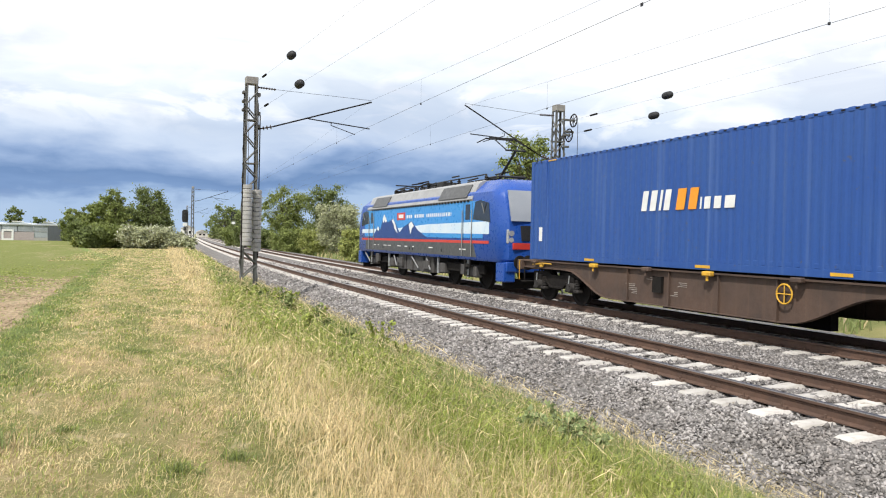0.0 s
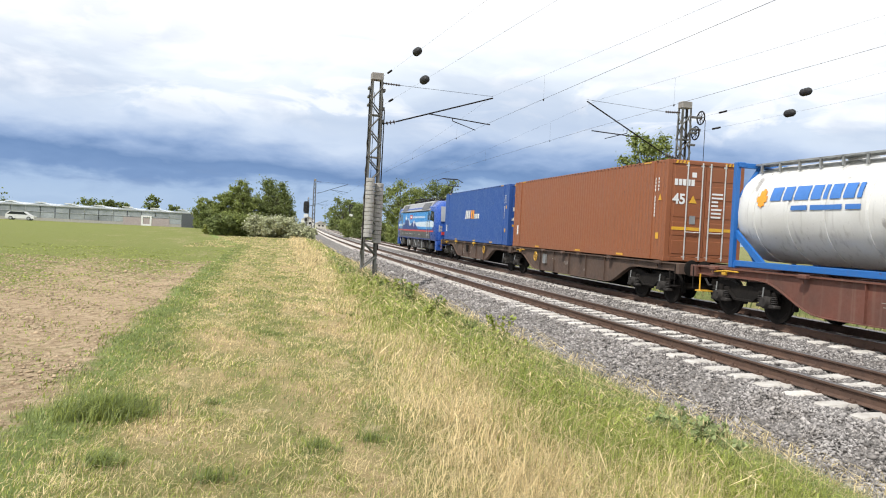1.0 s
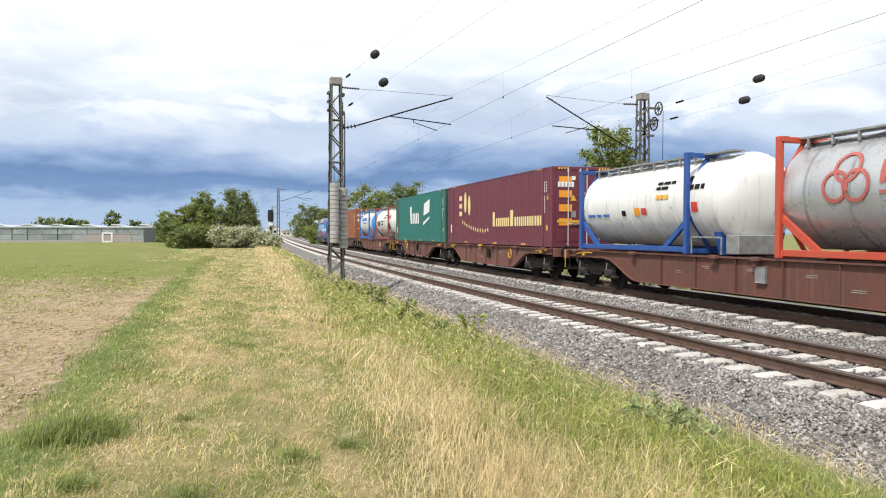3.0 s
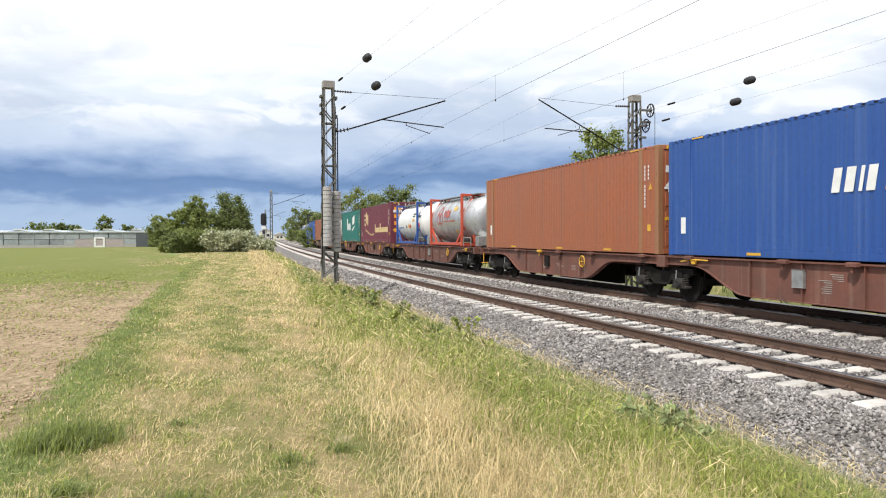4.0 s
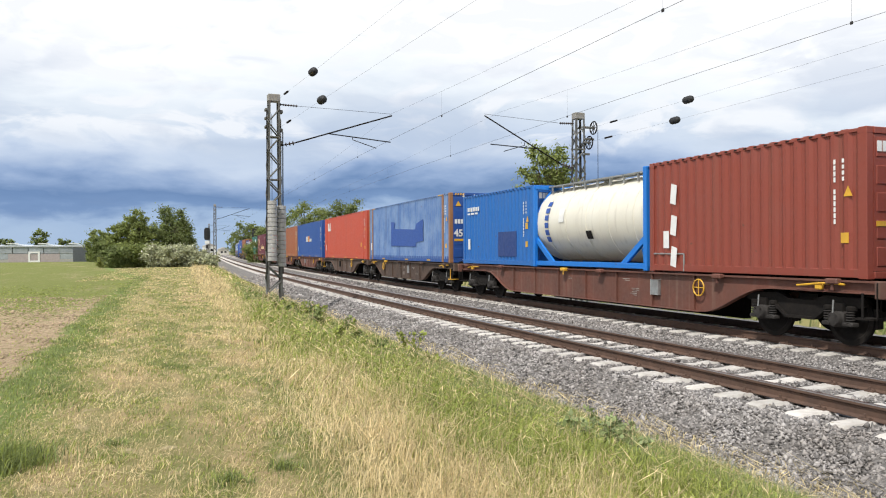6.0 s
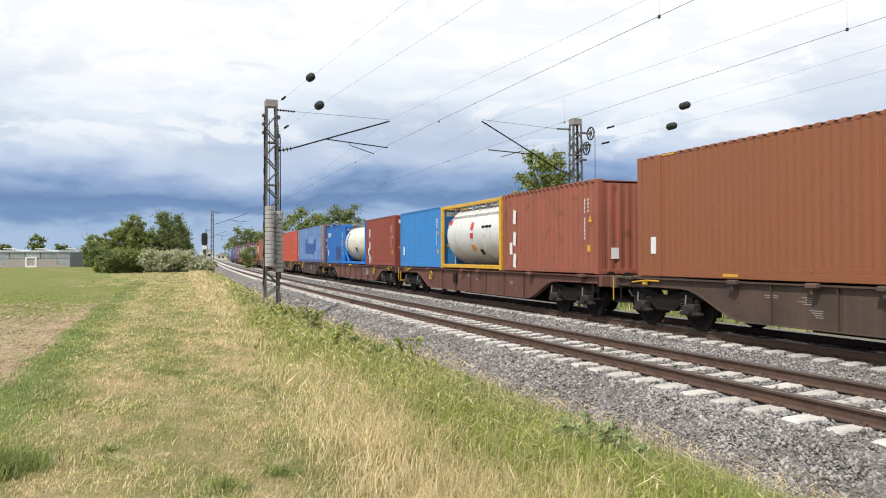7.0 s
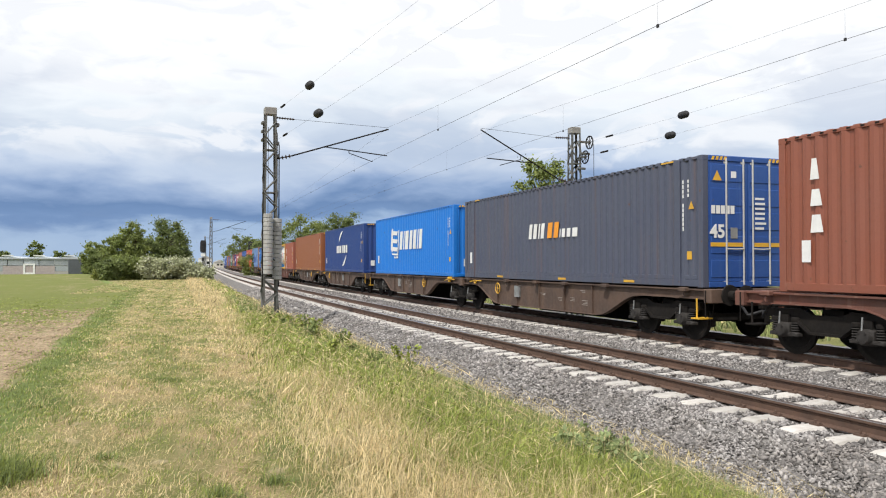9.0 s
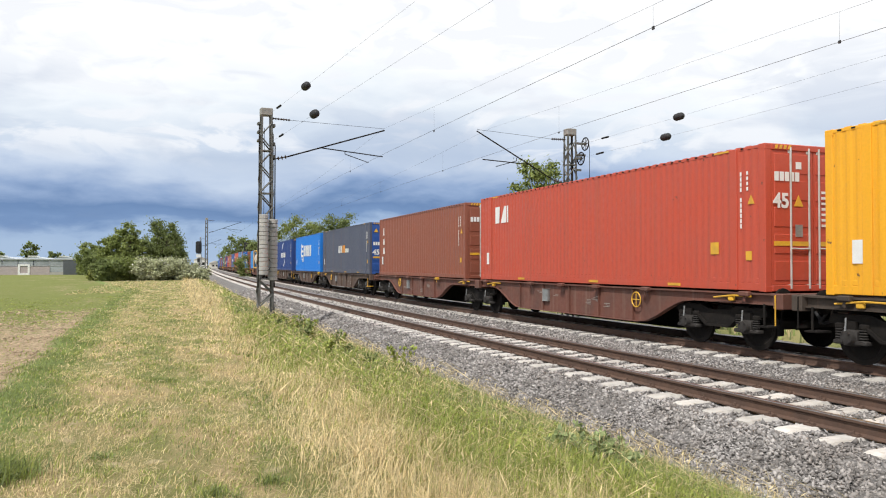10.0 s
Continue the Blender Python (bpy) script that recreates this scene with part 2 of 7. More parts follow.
# ---- building helpers ----
class Mesh:
    """Gathers faces of one mesh; slots are material numbers."""

    def __init__(self):
        self.v, self.f, self.s, self.slot = [], [], [], 0

    def add(self, verts, faces):
        n = len(self.v)
        self.v += [tuple(p) for p in verts]
        self.f += [tuple(i + n for i in q) for q in faces]
        self.s += [self.slot] * len(faces)
        return self

    def box(self, x0, x1, y0, y1, z0, z1, m=None):
        v = [(x, y, z) for z in (z0, z1) for y in (y0, y1) for x in (x0, x1)]
        if m is not None:
            v = [m @ Vector(p) for p in v]
        return self.add(v, [(0, 2, 3, 1), (4, 5, 7, 6), (0, 1, 5, 4), (2, 6, 7, 3), (0, 4, 6, 2), (1, 3, 7, 5)])

    def bbox(self, x0, x1, y0, y1, z0, z1, c=0.01):
        """A box with its twelve edges chamfered by c."""
        bm = bmesh.new()
        bmesh.ops.create_cube(bm, size=1.0)
        for q in bm.verts:
            q.co = ((x0 + x1) / 2 + q.co.x * (x1 - x0), (y0 + y1) / 2 + q.co.y * (y1 - y0), (z0 + z1) / 2 + q.co.z * (z1 - z0))
        bmesh.ops.bevel(bm, geom=bm.edges[:], offset=c, segments=1, affect="EDGES")
        bm.verts.index_update()
        self.add([q.co for q in bm.verts], [[q.index for q in p.verts] for p in bm.faces])
        bm.free()
        return self

    def rod(self, a, b, r, n=8, r2=None, caps=True):
        a, b = Vector(a), Vector(b)
        d = (b - a).normalized()
        u = d.orthogonal().normalized()
        w = d.cross(u)
        r2 = r if r2 is None else r2
        v = [p + (u * math.cos(k * math.tau / n) + w * math.sin(k * math.tau / n)) * q for p, q in ((a, r), (b, r2)) for k in range(n)]
        f = [(k, (k + 1) % n, n + (k + 1) % n, n + k) for k in range(n)]
        if caps:
            f += [tuple(range(n))[::-1], tuple(range(n, 2 * n))]
        return self.add(v, f)

    def turn(self, a, b, profile, n=20):
        """Revolves (distance along, radius) pairs about the line a-b."""
        a, b = Vector(a), Vector(b)
        d = (b - a).normalized()
        u = d.orthogonal().normalized()
        w = d.cross(u)
        v = [a + d * t + (u * math.cos(k * math.tau / n) + w * math.sin(k * math.tau / n)) * r for t, r in profile for k in range(n)]
        f = [(i * n + k, i * n + (k + 1) % n, (i + 1) * n + (k + 1) % n, (i + 1) * n + k) for i in range(len(profile) - 1) for k in range(n)]
        f += [tuple(range(n))[::-1], tuple(range((len(profile) - 1) * n, len(profile) * n))]
        return self.add(v, f)

    def prism(self, pts, axis, lo, hi):
        """A flat outline pushed along an axis from lo to hi; pts are the other two coordinates in order."""
        n = len(pts)
        put = {"x": lambda p, t: (t, p[0], p[1]), "y": lambda p, t: (p[0], t, p[1]), "z": lambda p, t: (p[0], p[1], t)}[axis]
        v = [put(p, lo) for p in pts] + [put(p, hi) for p in pts]
        return self.add(v, [(k, (k + 1) % n, n + (k + 1) % n, n + k) for k in range(n)] + [tuple(range(n))[::-1], tuple(range(n, 2 * n))])

    def ring(self, c, axis, r, thick, n=24, k=8):
        ax = {"x": ((0, 1, 0), (0, 0, 1), (1, 0, 0)), "y": ((1, 0, 0), (0, 0, 1), (0, 1, 0))}[axis]
        u, w, d = (Vector(q) for q in ax)
        v = []
        for i in range(n):
            e = u * math.cos(i * math.tau / n) + w * math.sin(i * math.tau / n)
            v += [Vector(c) + e * (r + thick * math.cos(j * math.tau / k)) + d * thick * math.sin(j * math.tau / k) for j in range(k)]
        return self.add(v, [(i * k + j, ((i + 1) % n) * k + j, ((i + 1) % n) * k + (j + 1) % k, i * k + (j + 1) % k) for i in range(n) for j in range(k)])

    def data(self, name, *mats, smooth=False):
        me = bpy.data.meshes.new(name)
        me.from_pydata(self.v, [], self.f)
        for m in mats:
            me.materials.append(m)
        if len(mats) > 1:
            me.polygons.foreach_set("material_index", self.s)
        bm = bmesh.new()
        bm.from_mesh(me)
        bmesh.ops.recalc_face_normals(bm, faces=bm.faces[:])
        bm.to_mesh(me)
        bm.free()
        if smooth:
            me.shade_smooth()
            me.set_sharp_from_angle(angle=radians(38))
        return me


def part(name, mesh, mat, parent=None, label="", smooth=False):
    mats = mat if isinstance(mat, (tuple, list)) else (mat,)
    ob = new(name, mesh.data(name, *mats, smooth=smooth) if isinstance(mesh, Mesh) else mesh)
    ob.parent = parent
    return tagged(ob, label)


def thing(name, label, category, group="", at=None, kind=""):
    ob = new(name)
    ob.empty_display_size = 0.3
    if at is not None:
        ob.matrix_world = at
    return tagged(ob, label, category, group, kind)


def numpy_mesh(name, verts, faces, *mats):
    """A mesh from arrays; faces all of one size."""
    me = bpy.data.meshes.new(name)
    k = faces.shape[1]
    me.vertices.add(len(verts))
    me.vertices.foreach_set("co", np.ascontiguousarray(verts, dtype=np.float32).ravel())
    me.loops.add(faces.size)
    me.loops.foreach_set("vertex_index", np.ascontiguousarray(faces, dtype=np.int32).ravel())
    me.polygons.add(len(faces))
    me.polygons.foreach_set("loop_start", np.arange(0, faces.size, k, dtype=np.int32))
    me.update(calc_edges=True)
    for m in mats:
        me.materials.append(m)
    return me


# ---- ground ----
def rise(u):
    """Height of the ground across the line, from the distance u off the camera's line."""
    pts = [(-3000, -0.1), (-30, -0.1), (-2.6, -0.06), (-1.8, 0.0), (2.6, 0.0), (3.3, -0.04), (4.6, -0.42), (5.4, -0.72), (6.5, -0.9), (17.2, -0.9),
           (18.2, -0.82), (20.5, -0.35), (30.0, -0.15), (3000, -0.15)]
    return np.interp(u, [p[0] for p in pts], [p[1] for p in pts])


def swell(x, y):
    return 0.035 * np.sin(x * 1.3 + 0.6 * np.sin(y * 0.45)) * np.sin(y * 0.8 + 1.1) + 0.02 * np.sin(x * 3.1 + y * 2.3)


def ground_z(x, y):
    u = x - bend_np(y)
    near = np.exp(-np.maximum(np.abs(y) - 40, 0) / 30) * np.exp(-np.maximum(np.abs(u) - 20, 0) / 15)
    return rise(u) + swell(x, y) * near * (u < 4.8)


def ground_material():
    m = bpy.data.materials.new("verge_and_field")
    m.use_nodes = True
    nt = m.node_tree
    N, L = nt.nodes.new, nt.links.new
    bs = nt.nodes["Principled BSDF"]
    bs.inputs["Roughness"].default_value, bs.inputs["Specular IOR Level"].default_value = 0.95, 0.15
    att = N("ShaderNodeAttribute")
    att.attribute_name = "across"
    co = N("ShaderNodeTexCoord")

    def noise_(sc, detail=5.0, stretch=None, rough=0.55):
        n = N("ShaderNodeTexNoise")
        n.inputs["Scale"].default_value, n.inputs["Detail"].default_value, n.inputs["Roughness"].default_value = sc, detail, rough
        src = co.outputs["Object"]
        if stretch:
            mp = N("ShaderNodeMapping")
            mp.inputs["Scale"].default_value = stretch
            L(src, mp.inputs[0])
            src = mp.outputs[0]
        L(src, n.inputs["Vector"])
        return n.outputs["Fac"]

    def remap(src, a, b, lo=0.0, hi=1.0):
        r = N("ShaderNodeMapRange")
        for k, v in enumerate((a, b, lo, hi)):
            r.inputs[k + 1].default_value = v
        L(src, r.inputs[0])
        return r.outputs[0]

    def mix(fac, a, b):
        x = N("ShaderNodeMix")
        x.data_type = "RGBA"
        L(fac, x.inputs[0])
        for k, v in ((6, a), (7, b)):
            if isinstance(v, tuple):
                x.inputs[k].default_value = (*v, 1)
            else:
                L(v, x.inputs[k])
        return x.outputs[2]

    def math_(op, a, b):
        x = N("ShaderNodeMath")
        x.operation = op
        for k, v in enumerate((a, b)):
            if isinstance(v, (int, float)):
                x.inputs[k].default_value = v
            else:
                L(v, x.inputs[k])
        return x.outputs[0]

    u = math_("ADD", att.outputs["Fac"], remap(noise_(1.6), 0.3, 0.7, -0.2, 0.2))
    # mown path: straw, dry soil and patches of green
    straw = mix(remap(noise_(90.0, 8.0, (1, 0.5, 1), 0.7), 0.38, 0.62), (0.52, 0.40, 0.225), (0.27, 0.205, 0.105))
    green = mix(remap(noise_(80.0, 8.0, None, 0.7), 0.38, 0.64), (0.14, 0.16, 0.052), (0.29, 0.265, 0.105))
    path = mix(remap(noise_(0.9, 6.0, (1.0, 0.55, 1)), 0.40, 0.54), straw, green)
    path = mix(remap(noise_(2.2, 4.0), 0.60, 0.70, 0.0, 0.75), path, (0.52, 0.42, 0.27))
    # damp green strip along the field
    strip = mix(remap(noise_(20.0, 6.0), 0.35, 0.7), (0.15, 0.20, 0.06), (0.23, 0.27, 0.09))
    # the sown field: pale clods with thin green
    soil = mix(remap(noise_(7.0, 9.0, None, 0.75), 0.38, 0.64), (0.25, 0.175, 0.105), (0.50, 0.395, 0.26))
    crop = mix(remap(noise_(14.0, 6.0), 0.35, 0.65), (0.115, 0.150, 0.032), (0.185, 0.205, 0.052))
    pos = N("ShaderNodeSeparateXYZ")
    L(co.outputs["Object"], pos.inputs[0])
    cover = math_("ADD", remap(noise_(0.16, 5.0, (2.2, 0.5, 1)), 0.36, 0.62, -0.35, 0.35), math_("ADD", remap(pos.outputs[1], 9.0, 34.0, -0.14, 1.0), remap(att.outputs["Fac"], -5.0, -16.0, -0.1, 0.28)))
    cover = math_("MULTIPLY", remap(math_("ADD", cover, remap(noise_(5.0, 8.0, None, 0.7), 0.3, 0.7, -0.75, 0.75)), 0.25, 0.70), 0.92)
    field = mix(cover, soil, crop)
    rough_ = mix(remap(noise_(0.7, 6.0), 0.4, 0.65), (0.24, 0.25, 0.08), (0.42, 0.35, 0.16))
    far_side = mix(remap(noise_(0.35, 6.0), 0.4, 0.6), (0.13, 0.15, 0.05), (0.26, 0.24, 0.10))
    c = mix(remap(u, -1.86, -1.62), field, strip)
    c = mix(remap(u, -1.15, -0.75), c, path)
    c = mix(remap(u, 1.7, 2.6), c, rough_)
    c = mix(remap(u, 12.0, 14.0), c, far_side)
    L(c, bs.inputs["Base Color"])
    b = N("ShaderNodeBump")
    b.inputs["Strength"].default_value, b.inputs["Distance"].default_value = 0.9, 0.05
    L(noise_(22.0, 10.0, None, 0.75), b.inputs["Height"])
    L(b.outputs[0], bs.inputs["Normal"])
    return m


GROUND = ground_material()


def build_ground():
    us = np.concatenate([[-3000, -1500, -700, -350, -180, -100, -60, -40, -28], np.arange(-20, 5.6, 0.4), [6.5, 8, 10, 12, 14, 15, 16, 17.2, 18.2, 19.3, 20.5, 23, 27, 32, 40, 55, 80, 120, 200, 400, 800, 1600, 3000]])
    ys = np.concatenate([[-300, -150, -80, -40, -20, -10, -5], np.arange(-2, 60, 0.5), np.arange(60, 140, 4), np.arange(140, 420, 20), [450, 600, 900, 1400, 2200, 3200, 4200]])
    U, Y = np.meshgrid(us, ys)
    X = U + bend_np(Y)
    Z = ground_z(X, Y)
    n, k = U.shape
    idx = np.arange(n * k).reshape(n, k)
    f = np.stack([idx[:-1, :-1], idx[:-1, 1:], idx[1:, 1:], idx[1:, :-1]], -1).reshape(-1, 4)
    me = numpy_mesh("ground", np.stack([X, Y, Z], -1).reshape(-1, 3), f, GROUND)
    a = me.attributes.new("across", "FLOAT", "POINT")
    # the field's edge swings away from the line past its corner
    A = np.where(U < 1.0, np.minimum(U + 0.141 * np.maximum(Y - 51, 0), np.maximum(U, 0.6)), U)
    a.data.foreach_set("value", A.astype(np.float32).ravel())
    me.shade_smooth()
    tagged(new("ground", me), "sown field, mown grass path and rough verge", "ground", kind="structure")


build_ground()


# ---- ballast and track ----
BED_SHAPE = [(5.15, -0.86), (5.6, -0.66), (6.1, -0.42), (6.6, -0.235), (7.0, -0.205), (8.15, -0.205), (9.4, -0.205), (9.9, -0.24), (10.5, -0.27), (11.0, -0.24), (11.3, -0.205),
             (12.5, -0.205), (13.9, -0.205), (14.3, -0.25), (16.8, -0.42), (18.2, -0.9)]


def bed_z(u):
    return np.interp(u, [p[0] for p in BED_SHAPE], [p[1] for p in BED_SHAPE])


def build_bed():
    us = np.concatenate([np.arange(5.15, 11.4, 0.12), np.arange(11.5, 18.3, 0.35)])
    ys = np.concatenate([np.arange(-130, 0, 5.0), np.arange(0, 34, 0.15), np.arange(34, 80, 1.0), np.arange(80, 460, 5.0)])
    U, Y = np.meshgrid(us, ys)
    rng = np.random.default_rng(3)
    fine = (Y >= 0) & (Y < 34)
    Z = bed_z(U) + rng.uniform(-0.02, 0.02, U.shape) * fine
    n, k = U.shape
    idx = np.arange(n * k).reshape(n, k)
    f = np.stack([idx[:-1, :-1], idx[:-1, 1:], idx[1:, 1:], idx[1:, :-1]], -1).reshape(-1, 4)
    me = numpy_mesh("ballast_bed", np.stack([U + bend_np(Y), Y, Z], -1).reshape(-1, 3), f, BED)
    tagged(new("ballast_bed", me), "grey crushed-stone ballast bed under two tracks", "ballast", kind="structure")


def build_stones():
    """Loose crushed stones over the bed, each a broken block of eight faces or more."""
    rng = np.random.default_rng(11)
    zones = [(5.0, 6.95, 3.0, 9.0, 1500), (5.0, 6.95, 9.0, 15.0, 950), (5.1, 6.95, 15.0, 30.0, 400), (7.0, 9.5, 4.0, 16.0, 480), (7.0, 9.5, 16.0, 28.0, 130), (9.4, 11.9, 6.0, 20.0, 420), (9.4, 11.9, 20.0, 32.0, 110), (5.1, 6.95, 30.0, 62.0, 90), (7.0, 9.5, 28.0, 55.0, 45), (9.4, 11.9, 32.0, 55.0, 35)]
    base = np.array([(1, 0, 0), (-1, 0, 0), (0, 1, 0), (0, -1, 0), (0, 0, 1), (0, 0, -1), (.62, .62, .5), (-.62, -.62, .5)], float)
    tri = np.array([(0, 6, 4), (6, 2, 4), (2, 1, 4), (1, 7, 4), (7, 3, 4), (3, 0, 4), (0, 2, 6), (2, 0, 5), (1, 2, 5), (3, 1, 5), (0, 3, 5), (1, 3, 7)])
    vs, fs, count = [], [], 0
    for u0, u1, y0, y1, dens in zones:
        n = int((u1 - u0) * (y1 - y0) * dens)
        u, y = rng.uniform(u0, u1, n), rng.uniform(y0, y1, n)
        size = rng.uniform(0.012, 0.026, n) * (1 + 0.6 * (rng.random(n) < 0.12))
        size = size * (1.0 + 0.03 * np.maximum(y - 9, 0))
        v = base[None] * rng.uniform(0.35, 1.5, (n, 8, 1)) * np.stack([size * rng.uniform(0.9, 1.6, n), size * rng.uniform(0.7, 1.1, n), size * rng.uniform(0.45, 0.9, n)], -1)[:, None, :]
        a, b = rng.uniform(0, math.tau, n), rng.normal(0, 0.7, n)
        ca, sa, cb, sb = np.cos(a)[:, None], np.sin(a)[:, None], np.cos(b)[:, None], np.sin(b)[:, None]
        x1, z1 = v[..., 0] * cb - v[..., 2] * sb, v[..., 0] * sb + v[..., 2] * cb
        x2, y2 = x1 * ca - v[..., 1] * sa, x1 * sa + v[..., 1] * ca
        keep = np.ones(n, bool)
        for mid in (A_MID, B_MID):
            rows_ = np.abs((y - 0.12) / 0.6 - np.round((y - 0.12) / 0.6)) * 0.6 < 0.15
            keep &= ~((np.abs(u - mid) < 1.32) & rows_)
            for side in (-0.7525, 0.7525):
                keep &= np.abs(u - mid - side) > 0.11
        w = np.stack([x2 + (u + bend_np(y))[:, None], y2 + y[:, None], z1 + (bed_z(u) + size * rng.uniform(-0.1, 0.7, n))[:, None]], -1)[keep]
        vs.append(w.reshape(-1, 3))
        fs.append((tri[None] + (np.arange(len(w)) * 8)[:, None, None] + count).reshape(-1, 3))
        count += len(w) * 8
    me = numpy_mesh("ballast_stones", np.concatenate(vs), np.concatenate(fs), STONE)
    tagged(new("ballast_stones", me), "loose grey crushed ballast stones", "gravel", kind="stuff")


build_bed()
build_stones()


def build_clods():
    """Dry clods of earth lying on the sown field."""
    rng = np.random.default_rng(29)
    n = 15000
    y = 5.0 + 28.0 * rng.random(n) ** 1.3
    x = -1.85 - 11.0 * rng.random(n) ** 1.2 + bend_np(y)
    size = rng.uniform(0.010, 0.034, n) * (1 + 0.02 * y) * (1 + 0.8 * (rng.random(n) < 0.06))
    base = np.array([(1, 0, 0), (-1, 0, 0), (0, 1, 0), (0, -1, 0), (0, 0, 0.8), (0, 0, -0.5)], float)
    tri = np.array([(0, 2, 4), (2, 1, 4), (1, 3, 4), (3, 0, 4), (2, 0, 5), (1, 2, 5), (3, 1, 5), (0, 3, 5)])
    v = base[None] * rng.uniform(0.6, 1.3, (n, 6, 1)) * size[:, None, None]
    a = rng.uniform(0, math.tau, n)[:, None]
    w = np.stack([v[..., 0] * np.cos(a) - v[..., 1] * np.sin(a) + x[:, None], v[..., 0] * np.sin(a) + v[..., 1] * np.cos(a) + y[:, None], v[..., 2] * 0.7 + ground_z(x, y)[:, None]], -1)
    f = (tri[None] + (np.arange(n) * 6)[:, None, None]).reshape(-1, 3)
    earth = material("dry_earth_clod", (0.40, 0.30, 0.195), 0.95, 0.0, (0.29, 0.21, 0.13), 3.0, 0.7, island=0.3)
    tagged(new("earth_clods", numpy_mesh("earth_clods", w.reshape(-1, 3), f, earth)), "dry brown earth clods on the field", "soil", kind="stuff")


build_clods()

RAIL_SHAPE = [(-0.075, -0.172), (0.075, -0.172), (0.075, -0.160), (0.012, -0.142), (0.009, -0.052), (0.036, -0.038), (0.036, -0.010), (0.028, 0.0), (-0.028, 0.0), (-0.036, -0.010),
              (-0.036, -0.038), (-0.009, -0.052), (-0.012, -0.142), (-0.075, -0.160)]


def build_rail(track, mid, lift):
    ys = np.concatenate([np.arange(-130, 0, 5.0), np.arange(0, 60, 1.0), np.arange(60, 461, 4.0)])
    M = Mesh()
    k = len(RAIL_SHAPE)
    v = [(mid + float(bend_np(y)) + px, y, pz + lift) for y in ys for px, pz in RAIL_SHAPE]
    for i in range(len(ys) - 1):
        for j in range(k):
            M.slot = 1 if j in (6, 7, 8) else 0
            M.f.append((i * k + j, i * k + (j + 1) % k, (i + 1) * k + (j + 1) % k, (i + 1) * k + j))
            M.s.append(M.slot)
    M.v = v
    part("rail", M, (RAIL_SIDE, RAIL_TOP), track, "rusty steel rail with a polished head")


def sleeper_mesh():
    """A concrete sleeper, higher under the rails, sunk in the ballast."""
    M = Mesh()
    xs = [(-1.3, -0.20), (-1.22, -0.178), (-0.93, -0.172), (-0.58, -0.172), (-0.35, -0.195), (0.35, -0.195), (0.58, -0.172), (0.93, -0.172), (1.22, -0.178), (1.3, -0.20)]
    v = []
    for x, z in xs:
        v += [(x, -0.15, -0.36), (x, -0.145, z - 0.05), (x, -0.105, z), (x, 0.105, z), (x, 0.145, z - 0.05), (x, 0.15, -0.36)]
    f = [(i * 6 + j, i * 6 + j + 1, i * 6 + j + 7, i * 6 + j + 6) for i in range(len(xs) - 1) for j in range(5)]
    f += [tuple(range(6))[::-1], tuple(range(len(v) - 6, len(v)))]
    return M.add(v, f)


def clip_mesh():
    """Rail fastening: a bent spring clip and its screw on either side of a rail foot."""
    M = Mesh()
    for s in (-1, 1):
        M.box(s * 0.085 - 0.035, s * 0.085 + 0.035, -0.07, 0.07, -0.172, -0.150)
        M.rod((s * 0.115, -0.06, -0.15), (s * 0.05, -0.04, -0.142), 0.009, 5).rod((s * 0.115, 0.06, -0.15), (s * 0.05, 0.04, -0.142), 0.009, 5)
        M.rod((s * 0.095, 0, -0.16), (s * 0.095, 0, -0.105), 0.016, 6)
    return M


def build_track(mid, first, last, label):
    track = thing("railway_track", label, "railway track", "tracks", kind="structure")
    for s in (-0.7525, 0.7525):
        build_rail(track, mid + s, 0.0)
    data, clip = sleeper_mesh().data("sleeper", CONCRETE), clip_mesh().data("rail_clip", RAIL_SIDE)
    rest = Mesh()
    for i in range(-200, 760):
        y = 0.12 + i * 0.6
        m = pose(mid + bend(y), y, 0, 0, 0, -math.degrees(heading(y)))
        if first <= i < last:
            ob = new("sleeper", data)
            ob.parent, ob.matrix_basis = track, m
        else:
            M = sleeper_mesh()
            rest.add([m @ Vector(p) for p in M.v], M.f)
        if 4 <= i < 50:
            for s in (-0.7525, 0.7525):
                ob = new("rail_clip", clip)
                ob.parent, ob.matrix_basis = track, m @ pose(s, 0, 0)
    tagged(part("far_sleepers", rest, CONCRETE, track), kind="stuff")
    return track


track_near = build_track(A_MID, 0, 250, "empty railway track with concrete sleepers and rusty rails")
track_far = build_track(B_MID, 5, 120, "railway track with concrete sleepers under the train")


# ---- the train: running gear ----
MOVING = []      # (thing, distance along the line at the start)


def on_line(s, mid=B_MID):
    return pose(mid + bend(s), s, 0, 0, 0, -math.degrees(math.atan(heading(s))))


def running(ob, s0):
    ob.matrix_world = on_line(s0)
    MOVING.append((ob, s0))
    return ob


def wheel_mesh():
    return Mesh().turn((-0.07, 0, 0.46), (0.07, 0, 0.46), [(0, 0.10), (0, 0.38), (0.012, 0.45), (0.10, 0.46), (0.105, 0.487), (0.135, 0.487), (0.137, 0.40), (0.10, 0.36), (0.10, 0.12), (0.137, 0.10)], 24)


def spring_mesh():
    M = Mesh()
    for k in range(5):
        M.ring((0, 0, 0), "y", 0.062, 0.014, 12, 5)
        M.v[-60:] = [(x, z * 1.0, 0.045 * k + y) for x, y, z in M.v[-60:]]
    return M


